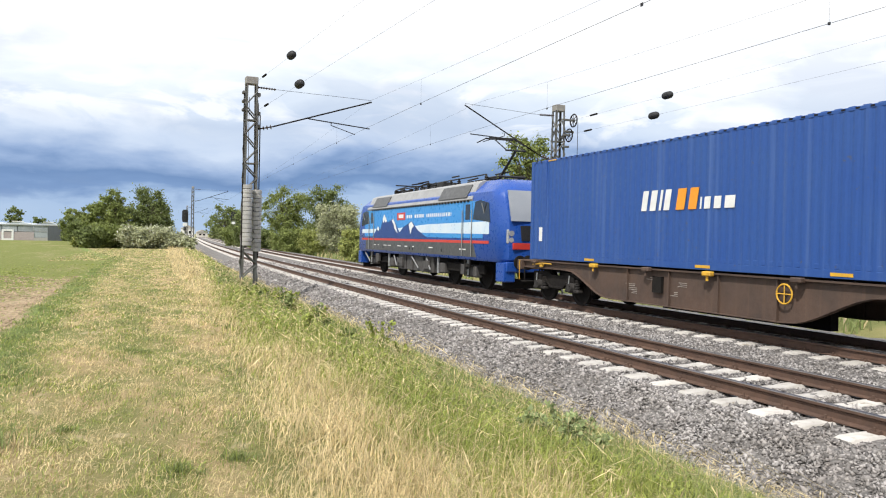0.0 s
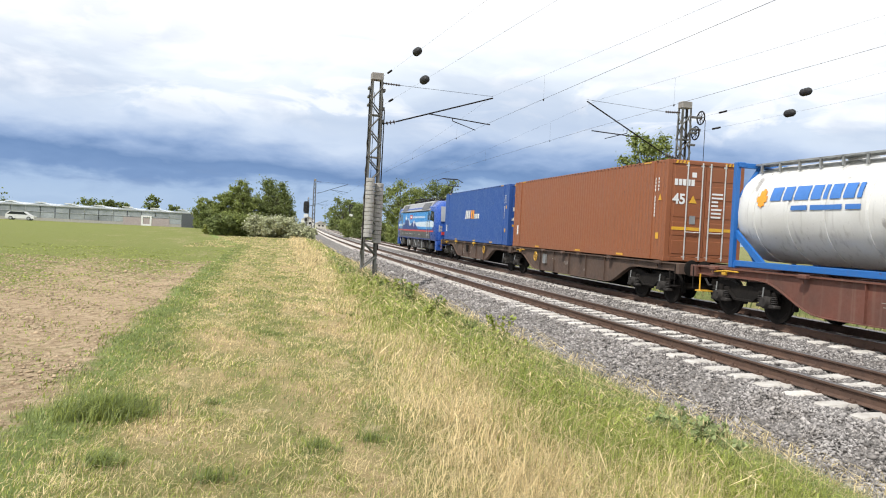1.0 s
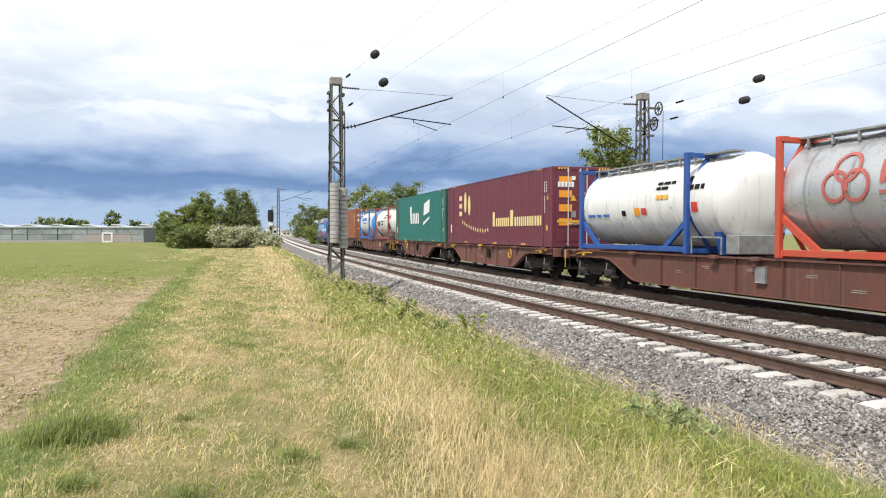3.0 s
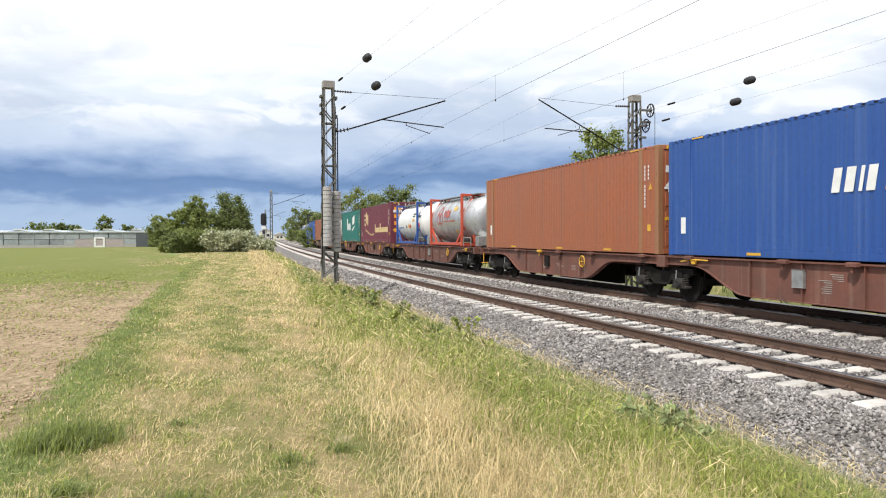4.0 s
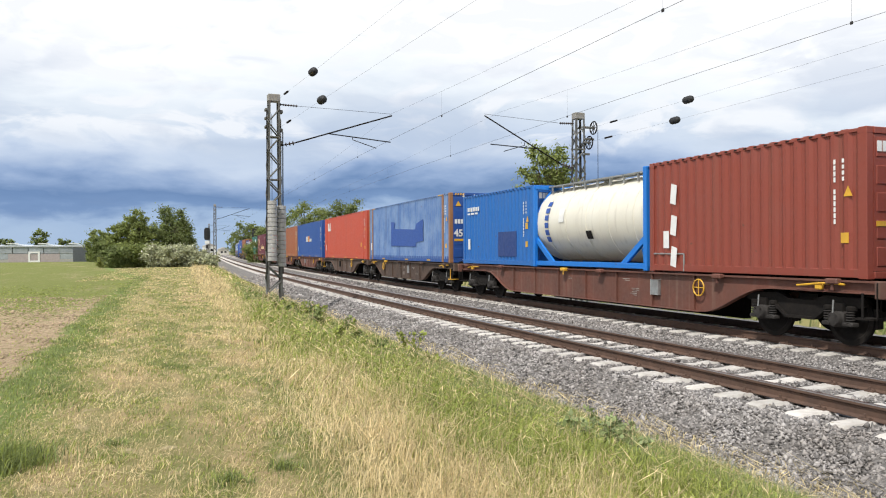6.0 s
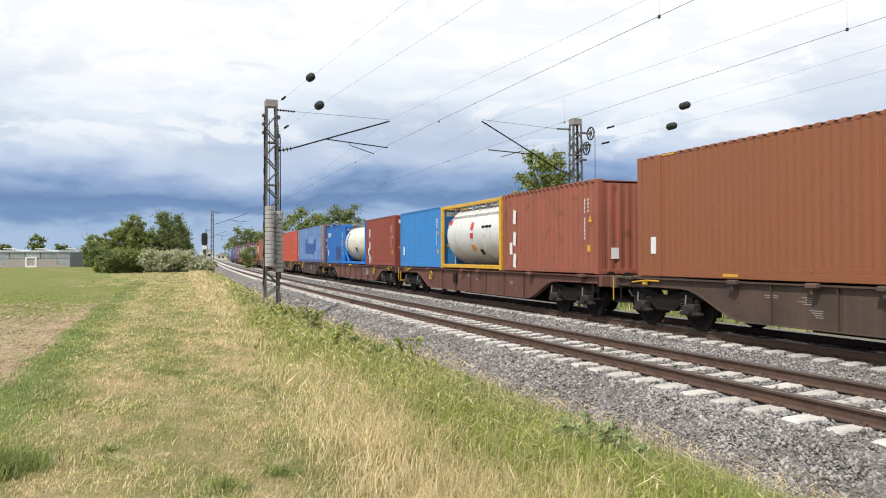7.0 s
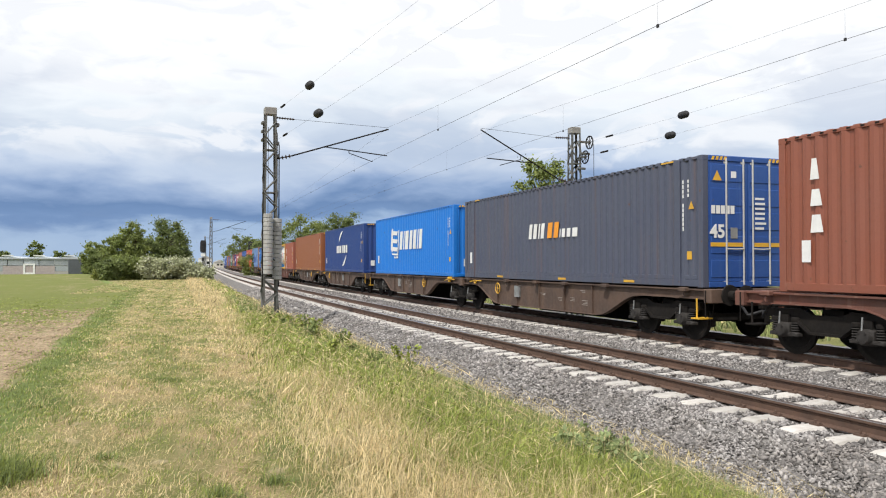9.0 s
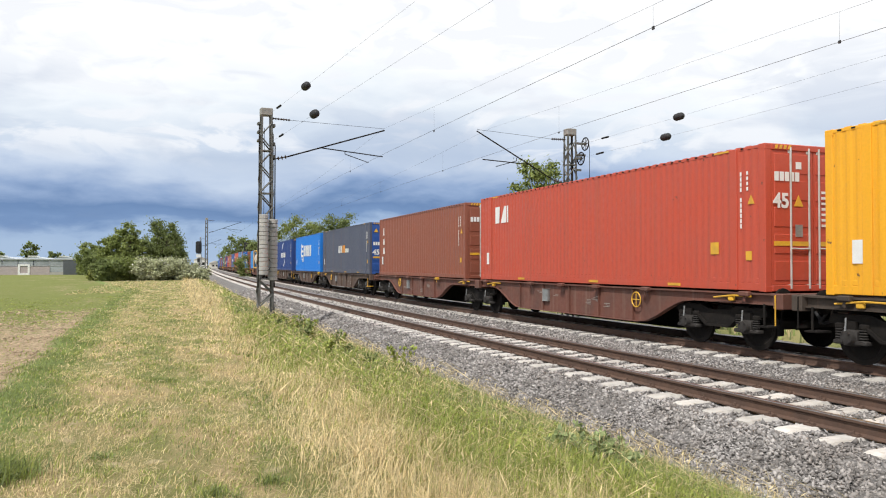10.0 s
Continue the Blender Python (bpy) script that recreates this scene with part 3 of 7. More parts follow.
def axle_box_mesh():
    """Cast box with a round bolted cover and shoulders that hold the springs."""
    M = Mesh().bbox(-0.12, 0.10, -0.15, 0.15, 0.32, 0.60, 0.04).bbox(-0.10, 0.08, -0.33, 0.33, 0.34, 0.41, 0.015)
    M.turn((-0.19, 0, 0.46), (0, 0, 0.46), [(0, 0.05), (0.012, 0.115), (0.05, 0.135), (0.12, 0.135)], 16)
    for k in range(4):
        a = math.pi / 4 + k * math.pi / 2
        M.rod((-0.20, 0.095 * math.cos(a), 0.46 + 0.095 * math.sin(a)), (-0.15, 0.095 * math.cos(a), 0.46 + 0.095 * math.sin(a)), 0.018, 6)
    return M


def side_frame_mesh():
    """Pressed side frame, dipping between the axles, with spring caps over each box."""
    out = [(-1.40, 0.70), (-1.36, 0.84), (-0.55, 0.86), (-0.30, 0.76), (0.30, 0.76), (0.55, 0.86), (1.36, 0.84), (1.40, 0.70), (1.22, 0.66), (0.60, 0.64), (0.34, 0.44), (-0.34, 0.44), (-0.60, 0.64), (-1.22, 0.66)]
    M = Mesh().prism(out, "x", -0.05, 0.05)
    for e in (-0.9, 0.9):
        for q in (-0.24, 0.24):
            M.turn((-0.05, e + q, 0.62), (-0.05, e + q, 0.70), [(0, 0.095), (0.06, 0.095), (0.08, 0.07)], 12)
        M.box(-0.12, -0.04, e - 0.11, e + 0.11, 0.60, 0.74)
    lip = [(-0.62, 0.60), (-0.34, 0.40), (0.34, 0.40), (0.62, 0.60), (0.58, 0.64), (0.32, 0.45), (-0.32, 0.45), (-0.58, 0.64)]
    return M.prism(lip, "x", -0.10, 0.06)


def brake_mesh():
    """Brake beam with its blocks and the hangers on both sides of one wheel."""
    M = Mesh()
    for e in (-1, 1):
        M.prism([(e * 0.50, 0.30), (e * 0.57, 0.32), (e * 0.57, 0.62), (e * 0.47, 0.66), (e * 0.52, 0.46)], "x", -0.06, 0.06)
        M.rod((-0.02, e * 0.55, 0.45), (-0.02, e * 0.62, 0.88), 0.018, 6)
    return M.rod((-0.02, -0.62, 0.88), (-0.02, 0.62, 0.88), 0.02, 6)


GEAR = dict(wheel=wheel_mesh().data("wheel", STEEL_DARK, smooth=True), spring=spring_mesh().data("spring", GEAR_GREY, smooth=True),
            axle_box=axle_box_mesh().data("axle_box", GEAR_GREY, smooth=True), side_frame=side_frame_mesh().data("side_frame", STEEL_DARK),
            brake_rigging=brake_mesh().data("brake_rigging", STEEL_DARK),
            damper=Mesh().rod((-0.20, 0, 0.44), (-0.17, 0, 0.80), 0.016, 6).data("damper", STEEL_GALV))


def bogie(parent, y, base=1.8):
    """A two-axle freight bogie with coil springs beside each axle box."""
    M = Mesh().box(-0.85, 0.85, -0.22, 0.22, 0.55, 0.86)
    for e in (-base / 2, base / 2):
        M.rod((-0.95, e, 0.46), (0.95, e, 0.46), 0.085, 10)
        M.box(-0.7, 0.7, e * 1.55 - 0.04, e * 1.55 + 0.04, 0.45, 0.60)
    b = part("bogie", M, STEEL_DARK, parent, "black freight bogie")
    b.matrix_basis = pose(0, y, 0)

    def put(name, x, yy, z, rz=0):
        ob = new(name, GEAR[name])
        ob.parent, ob.matrix_basis = b, pose(x, yy, z, 0, 0, rz)

    for s in (-1, 1):
        put("side_frame", s * 1.0, 0, 0)
        for e in (-base / 2, base / 2):
            put("wheel", s * 0.76, e, 0, 0 if s > 0 else 180)
            put("axle_box", s * 1.05, e, 0, 0 if s < 0 else 180)
            put("brake_rigging", s * 0.76, e, 0)
            put("damper", s * 1.02, e + 0.02, 0, 0 if s < 0 else 180)
            for q in (-0.24, 0.24):
                put("spring", s * 1.08, e + q, 0.41)
    return b


def buffer_mesh():
    return Mesh().turn((0, 0, 0), (0, 0.6, 0), [(0, 0.13), (0.04, 0.13), (0.06, 0.10), (0.34, 0.10), (0.34, 0.075), (0.58, 0.075), (0.58, 0.22), (0.61, 0.23), (0.63, 0.19)], 16)


BUFFER = buffer_mesh().data("buffer", STEEL_DARK, smooth=True)
HANDWHEEL = Mesh().ring((0, 0, 0), "x", 0.18, 0.016, 20, 6).rod((0, -0.19, 0), (0, 0.19, 0), 0.012, 5).rod((0, 0, -0.19), (0, 0, 0.19), 0.012, 5).data("hand_wheel", YELLOW, smooth=True)


def sill_outline(y0, y1, r0, r1):
    """Fish-belly girder: shallow over the bogies, deep between; r0, r1 are where it deepens."""
    top, deep, thin = 1.14, 0.32, 0.93
    pts = [(y0, top), (y0, thin), (r0 - 0.1, thin)]
    for k in range(1, 8):
        t = k / 8
        pts.append((r0 + t * 2.0, thin + (deep - thin) * (3 * t * t - 2 * t * t * t)))
    pts += [(r0 + 2.1, deep), (r1 - 2.1, deep)]
    for k in range(7, 0, -1):
        t = k / 8
        pts.append((r1 - t * 2.0, thin + (deep - thin) * (3 * t * t - 2 * t * t * t)))
    pts += [(r1 + 0.1, thin), (y1, thin), (y1, top)]
    return pts


def wagon(s0, length, bogies, buffers, mat, label, seed):
    """A skeleton container wagon or one half of an articulated one, from its rear end at y = -length / 2."""
    rng = random.Random(seed)
    w = thing("container_wagon", label, "railway wagon", "container wagons")
    h = length / 2
    ins0 = -h + (2.6 if bogies[0] else 1.2)
    ins1 = h - (2.6 if bogies[1] else 1.2)
    for s in (-1, 1):
        M = Mesh()
        out = sill_outline(-h, h, ins0, ins1)
        M.prism(out, "x", s * 1.12 - 0.012, s * 1.12 + 0.012)
        M.box(s * 1.12 - 0.09, s * 1.12 + 0.09, -h, h, 1.12, 1.155)
        for (ya, za), (yb, zb) in zip(out[1:-1], out[2:-1]):
            M.add([(s * 1.12 - 0.08, ya, za), (s * 1.12 + 0.08, ya, za), (s * 1.12 + 0.08, yb, zb), (s * 1.12 - 0.08, yb, zb),
                   (s * 1.12 - 0.08, ya, za + .02), (s * 1.12 + 0.08, ya, za + .02), (s * 1.12 + 0.08, yb, zb + .02), (s * 1.12 - 0.08, yb, zb + .02)],
                  [(0, 1, 2, 3), (7, 6, 5, 4), (0, 4, 5, 1), (3, 2, 6, 7), (1, 5, 6, 2), (0, 3, 7, 4)])
        yy = ins0 + 2.2
        while yy < ins1 - 2.0:
            M.box(s * 1.12 - 0.07, s * 1.12 + 0.07, yy, yy + 0.02, 0.35, 1.12)
            yy += 1.55
        part("sole_bar", M, mat, w)
    M = Mesh().box(-0.25, 0.25, -h, h, 0.80, 1.10)
    yy = -h + 0.3
    while yy < h:
        M.box(-1.1, 1.1, yy, yy + 0.12, 0.92, 1.12)
        yy += 1.75
    part("centre_beam", M, mat, w)
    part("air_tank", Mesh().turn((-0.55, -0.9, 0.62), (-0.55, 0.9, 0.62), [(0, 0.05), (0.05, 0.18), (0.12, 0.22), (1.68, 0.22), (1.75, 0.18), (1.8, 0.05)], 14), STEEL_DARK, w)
    # added box filling the gap under the frame so that it reads dark
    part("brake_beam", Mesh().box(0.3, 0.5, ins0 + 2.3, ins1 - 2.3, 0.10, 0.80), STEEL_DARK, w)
    for e, has in zip((-h, h), buffers):
        d = 1 if e > 0 else -1
        part("headstock", Mesh().bbox(-1.28, 1.28, e - 0.12, e + 0.12, 0.86, 1.16, 0.015), mat, w)
        if has:
            for s in (-1, 1):
                ob = new("buffer", BUFFER)
                ob.parent, ob.matrix_basis = w, pose(s * 0.875, e + d * 0.1, 1.03, 0, 0, 0 if d > 0 else 180)
                g = Mesh().rod((s * 1.29, e - d * 0.05, 1.12), (s * 1.29, e - d * 0.05, 0.55), 0.014, 6).rod((s * 1.29, e - d * 0.05, 1.12), (s * 1.05, e - d * 0.05, 1.12), 0.014, 6)
                part("grab_rail", g, YELLOW if rng.random() < 0.3 else STEEL_DARK, w)
                part("step", Mesh().box(s * 1.12 - 0.2, s * 1.12 + 0.16, e - d * 0.35 - 0.14, e - d * 0.35 + 0.14, 0.50, 0.53).box(s * 1.26, s * 1.28, e - d * 0.35 - 0.02, e - d * 0.35 + 0.02, 0.5, 0.95), YELLOW if rng.random() < 0.5 else STEEL_DARK, w)
            part("coupling", Mesh().rod((0, e, 1.0), (0, e + d * 0.5, 0.98), 0.05, 8).bbox(-0.09, 0.09, e + d * 0.25 - 0.07, e + d * 0.25 + 0.07, 0.72, 1.06, 0.02), STEEL_DARK, w)
            part("brake_hose", Mesh().rod((-0.45, e, 0.9), (-0.42, e + d * 0.25, 0.6), 0.03, 8).rod((-0.42, e + d * 0.25, 0.6), (-0.2, e + d * 0.45, 0.7), 0.03, 8), BLACK, w)
    if bogies[0]:
        bogie(w, -h + (1.9 if buffers[0] else 0.2))
    if bogies[1]:
        bogie(w, h - (1.9 if buffers[1] else -0.2))
    for s in (-1, 1):
        for yy in (-h + 0.9, -h + 4.2, -0.6, 1.0, h - 4.2, h - 0.9):
            yy += rng.uniform(-0.3, 0.3)
            part("load_spigot", Mesh().bbox(s * 1.22 - 0.09, s * 1.22 + 0.05, yy - 0.13, yy + 0.13, 1.08, 1.18, 0.02).box(s * 1.25, s * 1.27, yy - 0.03, yy + 0.03, 0.98, 1.08), YELLOW if rng.random() < 0.12 else mat, w)
        yy = rng.choice((ins0 + 2.0, ins1 - 2.1))
        ob = new("hand_wheel", HANDWHEEL)
        ob.parent, ob.matrix_basis = w, pose(s * 1.22, yy, 0.86)
        part("hand_wheel_shaft", Mesh().rod((s * 1.1, yy, 0.86), (s * 1.22, yy, 0.86), 0.02, 6), STEEL_DARK, w)
        # painted panels of small print, unreadable
        for k in range(5):
            y0 = rng.uniform(ins0 + 2.4, ins1 - 2.8)
            z0 = rng.uniform(0.62, 0.95)
            M = Mesh()
            for q in range(rng.randint(2, 4)):
                M.box(s * 1.135, s * 1.139, y0, y0 + rng.uniform(0.12, 0.38), z0 - q * 0.04, z0 - q * 0.04 + 0.014)
            part("marking", M, DUSTY_WHITE, w, "small unreadable lettering bars")
        y0 = rng.uniform(ins0 + 2.6, ins1 - 3.0)
        part("equipment_box", Mesh().bbox(s * 1.15, s * 1.20, y0, y0 + 0.32, 0.62, 0.98, 0.01), STEEL_GALV if rng.random() < 0.5 else STEEL_DARK, w)
        for e in (-h + 1.3, h - 1.3):
            if rng.random() < 0.7:
                part("brake_lever", Mesh().rod((s * 1.22, e - 0.55, 1.08), (s * 1.26, e - 0.1, 1.09), 0.018, 6).rod((s * 1.26, e - 0.1, 1.09), (s * 1.24, e + 0.5, 1.03), 0.018, 6).bbox(s * 1.22 - 0.04, s * 1.22 + 0.04, e - 0.08, e + 0.08, 0.97, 1.07, 0.02), YELLOW, w, "yellow painted brake lever")
    return running(w, s0)


# ---- containers ----
DECK = 1.18


def corrugated(axis, side, a0, a1, z0, z1, pitch=0.278, depth=0.034):
    """A wall of trapezoid folds; its outer crests lie at side, the hollows inward by depth."""
    pts, y, d = [], a0, (-1 if side > 0 else 1) * depth
    n = max(2, round((a1 - a0) / pitch))
    p = (a1 - a0) / n
    for k in range(n):
        y = a0 + k * p
        pts += [(y, 0), (y + p * 0.26, 0), (y + p * 0.5, d), (y + p * 0.76, d)]
    pts.append((a1, 0))
    M = Mesh()
    v, f = [], []
    for y, o in pts:
        for z in (z0, z1):
            v.append((side + o, y, z) if axis == "x" else (y, side + o, z))
    f = [(2 * i, 2 * i + 2, 2 * i + 3, 2 * i + 1) for i in range(len(pts) - 1)]
    M.add(v, f)
    # an inner skin closes the wall
    s2 = side + d * 1.6
    q = [(s2, a0, z0), (s2, a1, z0), (s2, a1, z1), (s2, a0, z1)] if axis == "x" else [(a0, s2, z0), (a1, s2, z0), (a1, s2, z1), (a0, s2, z1)]
    return M.add(q, [(0, 1, 2, 3)])


def bars(M, y0, z0, widths, height, gap, slant=0.0, x=-1.227, t=0.006):
    """A run of slanting blocks that stands for a word; y falls, since the text reads towards the rear."""
    y = y0
    for wd in widths:
        def quad(a0, a1, b0, b1):
            M.prism([(y - wd * p - slant * height * q, z0 + height * q) for p, q in ((a0, b0), (a1, b0), (a1, b1), (a0, b1))], "x", x, x + t)
        quad(0, 0.82, 0, 1)
        y -= wd + gap
    return M


def disc(M, y, z, ry, rz, n=24, x=-1.227, t=0.006):
    """An upright oval plate on the near wall."""
    return M.prism([(y + ry * math.cos(k * math.tau / n), z + rz * math.sin(k * math.tau / n)) for k in range(n)], "x", x, x + t)


def text_mesh(body, size, mat):
    cu = bpy.data.curves.new("numeral", "FONT")
    cu.body, cu.size, cu.extrude, cu.offset = body, size, 0.003, size * 0.03
    ob = bpy.data.objects.new("numeral", cu)
    scene.collection.objects.link(ob)
    me = bpy.data.meshes.new_from_object(ob.evaluated_get(bpy.context.evaluated_depsgraph_get()))
    bpy.data.objects.remove(ob)
    me.materials.clear()
    me.materials.append(mat)
    return me


ROD_STEEL = material("pale_zinc_rod", (0.62, 0.62, 0.60), 0.45, 0.2, (0.42, 0.40, 0.37), 5.0, 0.6)
DIGITS = text_mesh("45", 0.40, WHITE)
HAZARD = Mesh().prism([(-0.12, 0), (0.12, 0), (0, 0.22)], "y", -0.003, 0.003).data("warning_triangle", YELLOW)


def container(s0, length, height, mat, label, door_mat=None, marks=None, door="rear", number=True, seed=0, rust_posts=None, band=None, mid_posts=None, fold=0):
    """A steel box container with folded walls, corner castings, doors with locking rods, and its markings."""
    rng = random.Random(seed)
    door_mat, rust_posts = door_mat or mat, rust_posts or mat
    c = thing("freight_container", label, "container", "freight containers")
    h, z0, z1 = length / 2, DECK, DECK + height
    for s in (-1, 1):
        part("side_wall", corrugated("x", s * 1.215, -h + 0.1, h - 0.1, z0 + 0.16, z1 - 0.07, 0.278 if fold > 0.03 or length < 13 else 0.205, fold or (0.012 if length > 13 else 0.036)), mat, c)
        part("bottom_rail", Mesh().bbox(s * 1.165 - 0.05, s * 1.165 + 0.05, -h + 0.1, h - 0.1, z0 + 0.02, z0 + 0.17, 0.008), band or mat, c)
        part("top_rail", Mesh().bbox(s * 1.18 - 0.035, s * 1.18 + 0.035, -h + 0.1, h - 0.1, z1 - 0.075, z1 - 0.01, 0.008), mat, c)
        for e in (-1, 1):
            part("corner_post", Mesh().bbox(s * 1.14 - 0.08, s * 1.14 + 0.08, e * (h - 0.08) - 0.08, e * (h - 0.08) + 0.08, z0 + 0.1, z1 - 0.1, 0.012), rust_posts, c)
            for z in (z0, z1 - 0.118):
                M = Mesh().bbox(s * 1.13 - 0.09, s * 1.13 + 0.092, e * (h - 0.088) - 0.09, e * (h - 0.088) + 0.09, z, z + 0.118, 0.01)
                part("corner_casting", M, rust_posts, c)
        if mid_posts or length > 13:
            part("lower_band", Mesh().bbox(s * 1.19 - 0.02, s * 1.19 + 0.036, -h + 0.2, h - 0.2, z0 + 0.17, z0 + 0.27, 0.01), band or mat, c)
            for yy in (-5.86, 5.42):
                part("hazard_dash", Mesh().box(s * 1.217 - 0.004, s * 1.217 + 0.004, yy, yy + 0.44, z1 - 0.055, z1 - 0.02), YELLOW, c)
            for e in (-1, 1):
                part("stacking_post", Mesh().bbox(s * 1.19 - 0.05, s * 1.19 + 0.035, e * 6.01 - 0.09, e * 6.01 + 0.09, z0 + 0.02, z1 - 0.02, 0.01), rust_posts, c)
    if length > 13:
        for yy in (-4.3, -0.9, 3.4):
            part("height_marker", Mesh().box(-1.224, -1.214, yy, yy + 0.45, z0 + 0.06, z0 + 0.12), YELLOW, c, "yellow stripe on the bottom rail")
    part("roof", Mesh().box(-1.16, 1.16, -h + 0.1, h - 0.1, z1 - 0.05, z1 - 0.025), mat, c)
    M = Mesh()
    k = -h + 0.4
    while k < h - 0.3:
        M.box(-1.206, 1.206, k, k + 0.13, z1 - 0.03, z1 + 0.003)
        k += 0.278
    part("roof_ribs", M, mat, c)
    # dark dashes on the top rails, standing in for the folds' shadows
    for s in (-1, 1):
        M = Mesh()
        k = -h + 0.42
        while k < h - 0.3:
            M.box(s * 1.2155 - 0.004, s * 1.2155 + 0.004, k + 0.16, k + 0.24, z1 - 0.052, z1 - 0.020)
            k += 0.278
        tagged(part("rail_notches", M, STEEL_DARK, c), kind="stuff")
    part("floor_frame", Mesh().box(-1.12, 1.12, -h + 0.1, h - 0.1, z0 + 0.06, z0 + 0.16), STEEL_DARK, c)
    front, back = (1, -1) if door == "rear" else (-1, 1)
    part("end_wall", corrugated("y", front * (h - 0.02), -1.06, 1.06, z0 + 0.12, z1 - 0.1), mat, c)
    e = back * (h - 0.03)
    for M in (Mesh().bbox(-1.06, 1.06, e - 0.05, e + 0.03, z1 - 0.12, z1 - 0.005, 0.01), Mesh().bbox(-1.06, 1.06, e - 0.05, e + 0.03, z0 + 0.01, z0 + 0.13, 0.01)):
        part("door_header", M, door_mat, c)
    for s in (-1, 1):
        d = door_leaf(c, s, e, back, z0 + 0.14, z1 - 0.13, door_mat)
        for q in (0.13, 0.60):
            x = s * q
            M = Mesh().rod((x, e + back * 0.055, z0 + 0.06), (x, e + back * 0.055, z1 - 0.06), 0.02, 8)
            for zz in (z0 + 0.12, z0 + 0.9, z1 - 0.9, z1 - 0.14):
                M.box(x - 0.05, x + 0.05, e + back * 0.02 - 0.02, e + back * 0.02 + 0.04, zz - 0.03, zz + 0.03)
            M.rod((x, e + back * 0.07, z0 + 0.85), (x + 0.3 * (1 if q < 0.5 else -1) * s, e + back * 0.075, z0 + 0.84), 0.016, 6)
            part("locking_rod", M, ROD_STEEL, d)
    if length > 13 or height > 2.7:
        # slanted warning stripes on both end headers
        for ee in (-1, 1):
            yy = ee * (h + 0.022)
            M = Mesh()
            for s in (-1, 1):
                for k in range(4):
                    a = s * (0.62 + k * 0.11)
                    M.prism([(a - 0.045, z1 - 0.10), (a + 0.015, z1 - 0.10), (a + 0.045, z1 - 0.02), (a - 0.015, z1 - 0.02)], "y", yy - 0.006, yy + 0.006)
            part("end_header", Mesh().bbox(-1.06, 1.06, ee * (h - 0.03) - 0.03, ee * (h - 0.03) + 0.03, z1 - 0.13, z1 + 0.004, 0.008), door_mat if ee == back else mat, c)
            part("height_stripes", M, YELLOW, c, "slanted yellow warning stripes")
    if back > 0:
        yy = -h - 0.001
        part("end_sill", Mesh().bbox(-1.06, 1.06, -h + 0.0, -h + 0.09, z0 + 0.01, z0 + 0.14, 0.008), mat, c)
        part("end_placard", Mesh().box(-0.78, -0.55, yy, yy + 0.02, z0 + 0.42, z0 + 0.72), WHITE, c, "white placard")
    if back < 0:
        high = 1.0 if door_mat is PB else 1.55
        M = Mesh().box(-1.02, -0.12, e - 0.051, e - 0.043, z0 + 0.90, z0 + 0.99).box(0.12, 1.02, e - 0.051, e - 0.043, z0 + 0.90, z0 + 0.99)
        part("warning_band", M, YELLOW, c, "yellow warning band across the doors")
        M = Mesh()
        for k in range(5):
            M.box(-1.0 + k * 0.13, -0.90 + k * 0.13, e - 0.055, e - 0.045, z0 + high + 0.62, z0 + high + 0.80)
        part("door_lettering", M, WHITE, c, "white lettering blocks")
        part("door_plate", Mesh().box(-0.48, -0.30, e - 0.055, e - 0.043, z0 + 1.08, z0 + 1.32), STEEL_GALV, c)
        if number:
            n = new("numeral", DIGITS)
            n.parent, n.matrix_basis = c, pose(-1.04, e - 0.052, z0 + high + 0.1, 90, 0, 0)
            tagged(n, "white numeral 45")
        t = new("warning_triangle", HAZARD)
        t.parent, t.matrix_basis = c, pose(-0.84, e - 0.05, z1 - 0.55) if high < 1.2 else pose(-0.40, e - 0.05, z0 + 1.68)
        M = Mesh()
        for k in range(7):
            M.box(0.20, 0.20 + rng.uniform(0.2, 0.36), e - 0.05, e - 0.044, z1 - 0.95 - k * 0.11, z1 - 0.90 - k * 0.11)
        M.box(-0.46, -0.32, e - 0.05, e - 0.044, z1 - 0.48, z1 - 0.34)
        part("door_marking", M, WHITE, c, "small unreadable white lettering bars")
    # the number row beside the rear post, too small to read
    M = Mesh()
    zz = z1 - 0.5
    for k in range(11):
        if k not in (4,):
            M.box(-1.225, -1.219, -h + 0.63, -h + 0.672, zz - 0.085, zz)
        zz -= 0.105
    zz = z1 - 0.5
    for k in range(4):
        M.box(-1.225, -1.219, -h + 0.45, -h + 0.495, zz - 0.07, zz)
        zz -= 0.105
    part("warning_mark", Mesh().prism([(-h + 0.46, z1 - 1.16), (-h + 0.28, z1 - 1.16), (-h + 0.37, z1 - 0.98)], "x", -1.228, -1.219), YELLOW, c, "yellow warning triangle")
    part("yellow_plate", Mesh().box(-1.226, -1.219, -h + 0.36, -h + 0.52, z0 + 0.62, z0 + 0.80), YELLOW, c)
    part("code_marking", M, WHITE, c, "column of small unreadable white characters")
    part("placard", Mesh().box(-1.226, -1.219, h - 0.75, h - 0.55, z0 + 0.55, z0 + 0.95), WHITE, c, "white placard")
    if marks:
        marks(c, h, z0, z1)
    return running(c, s0)


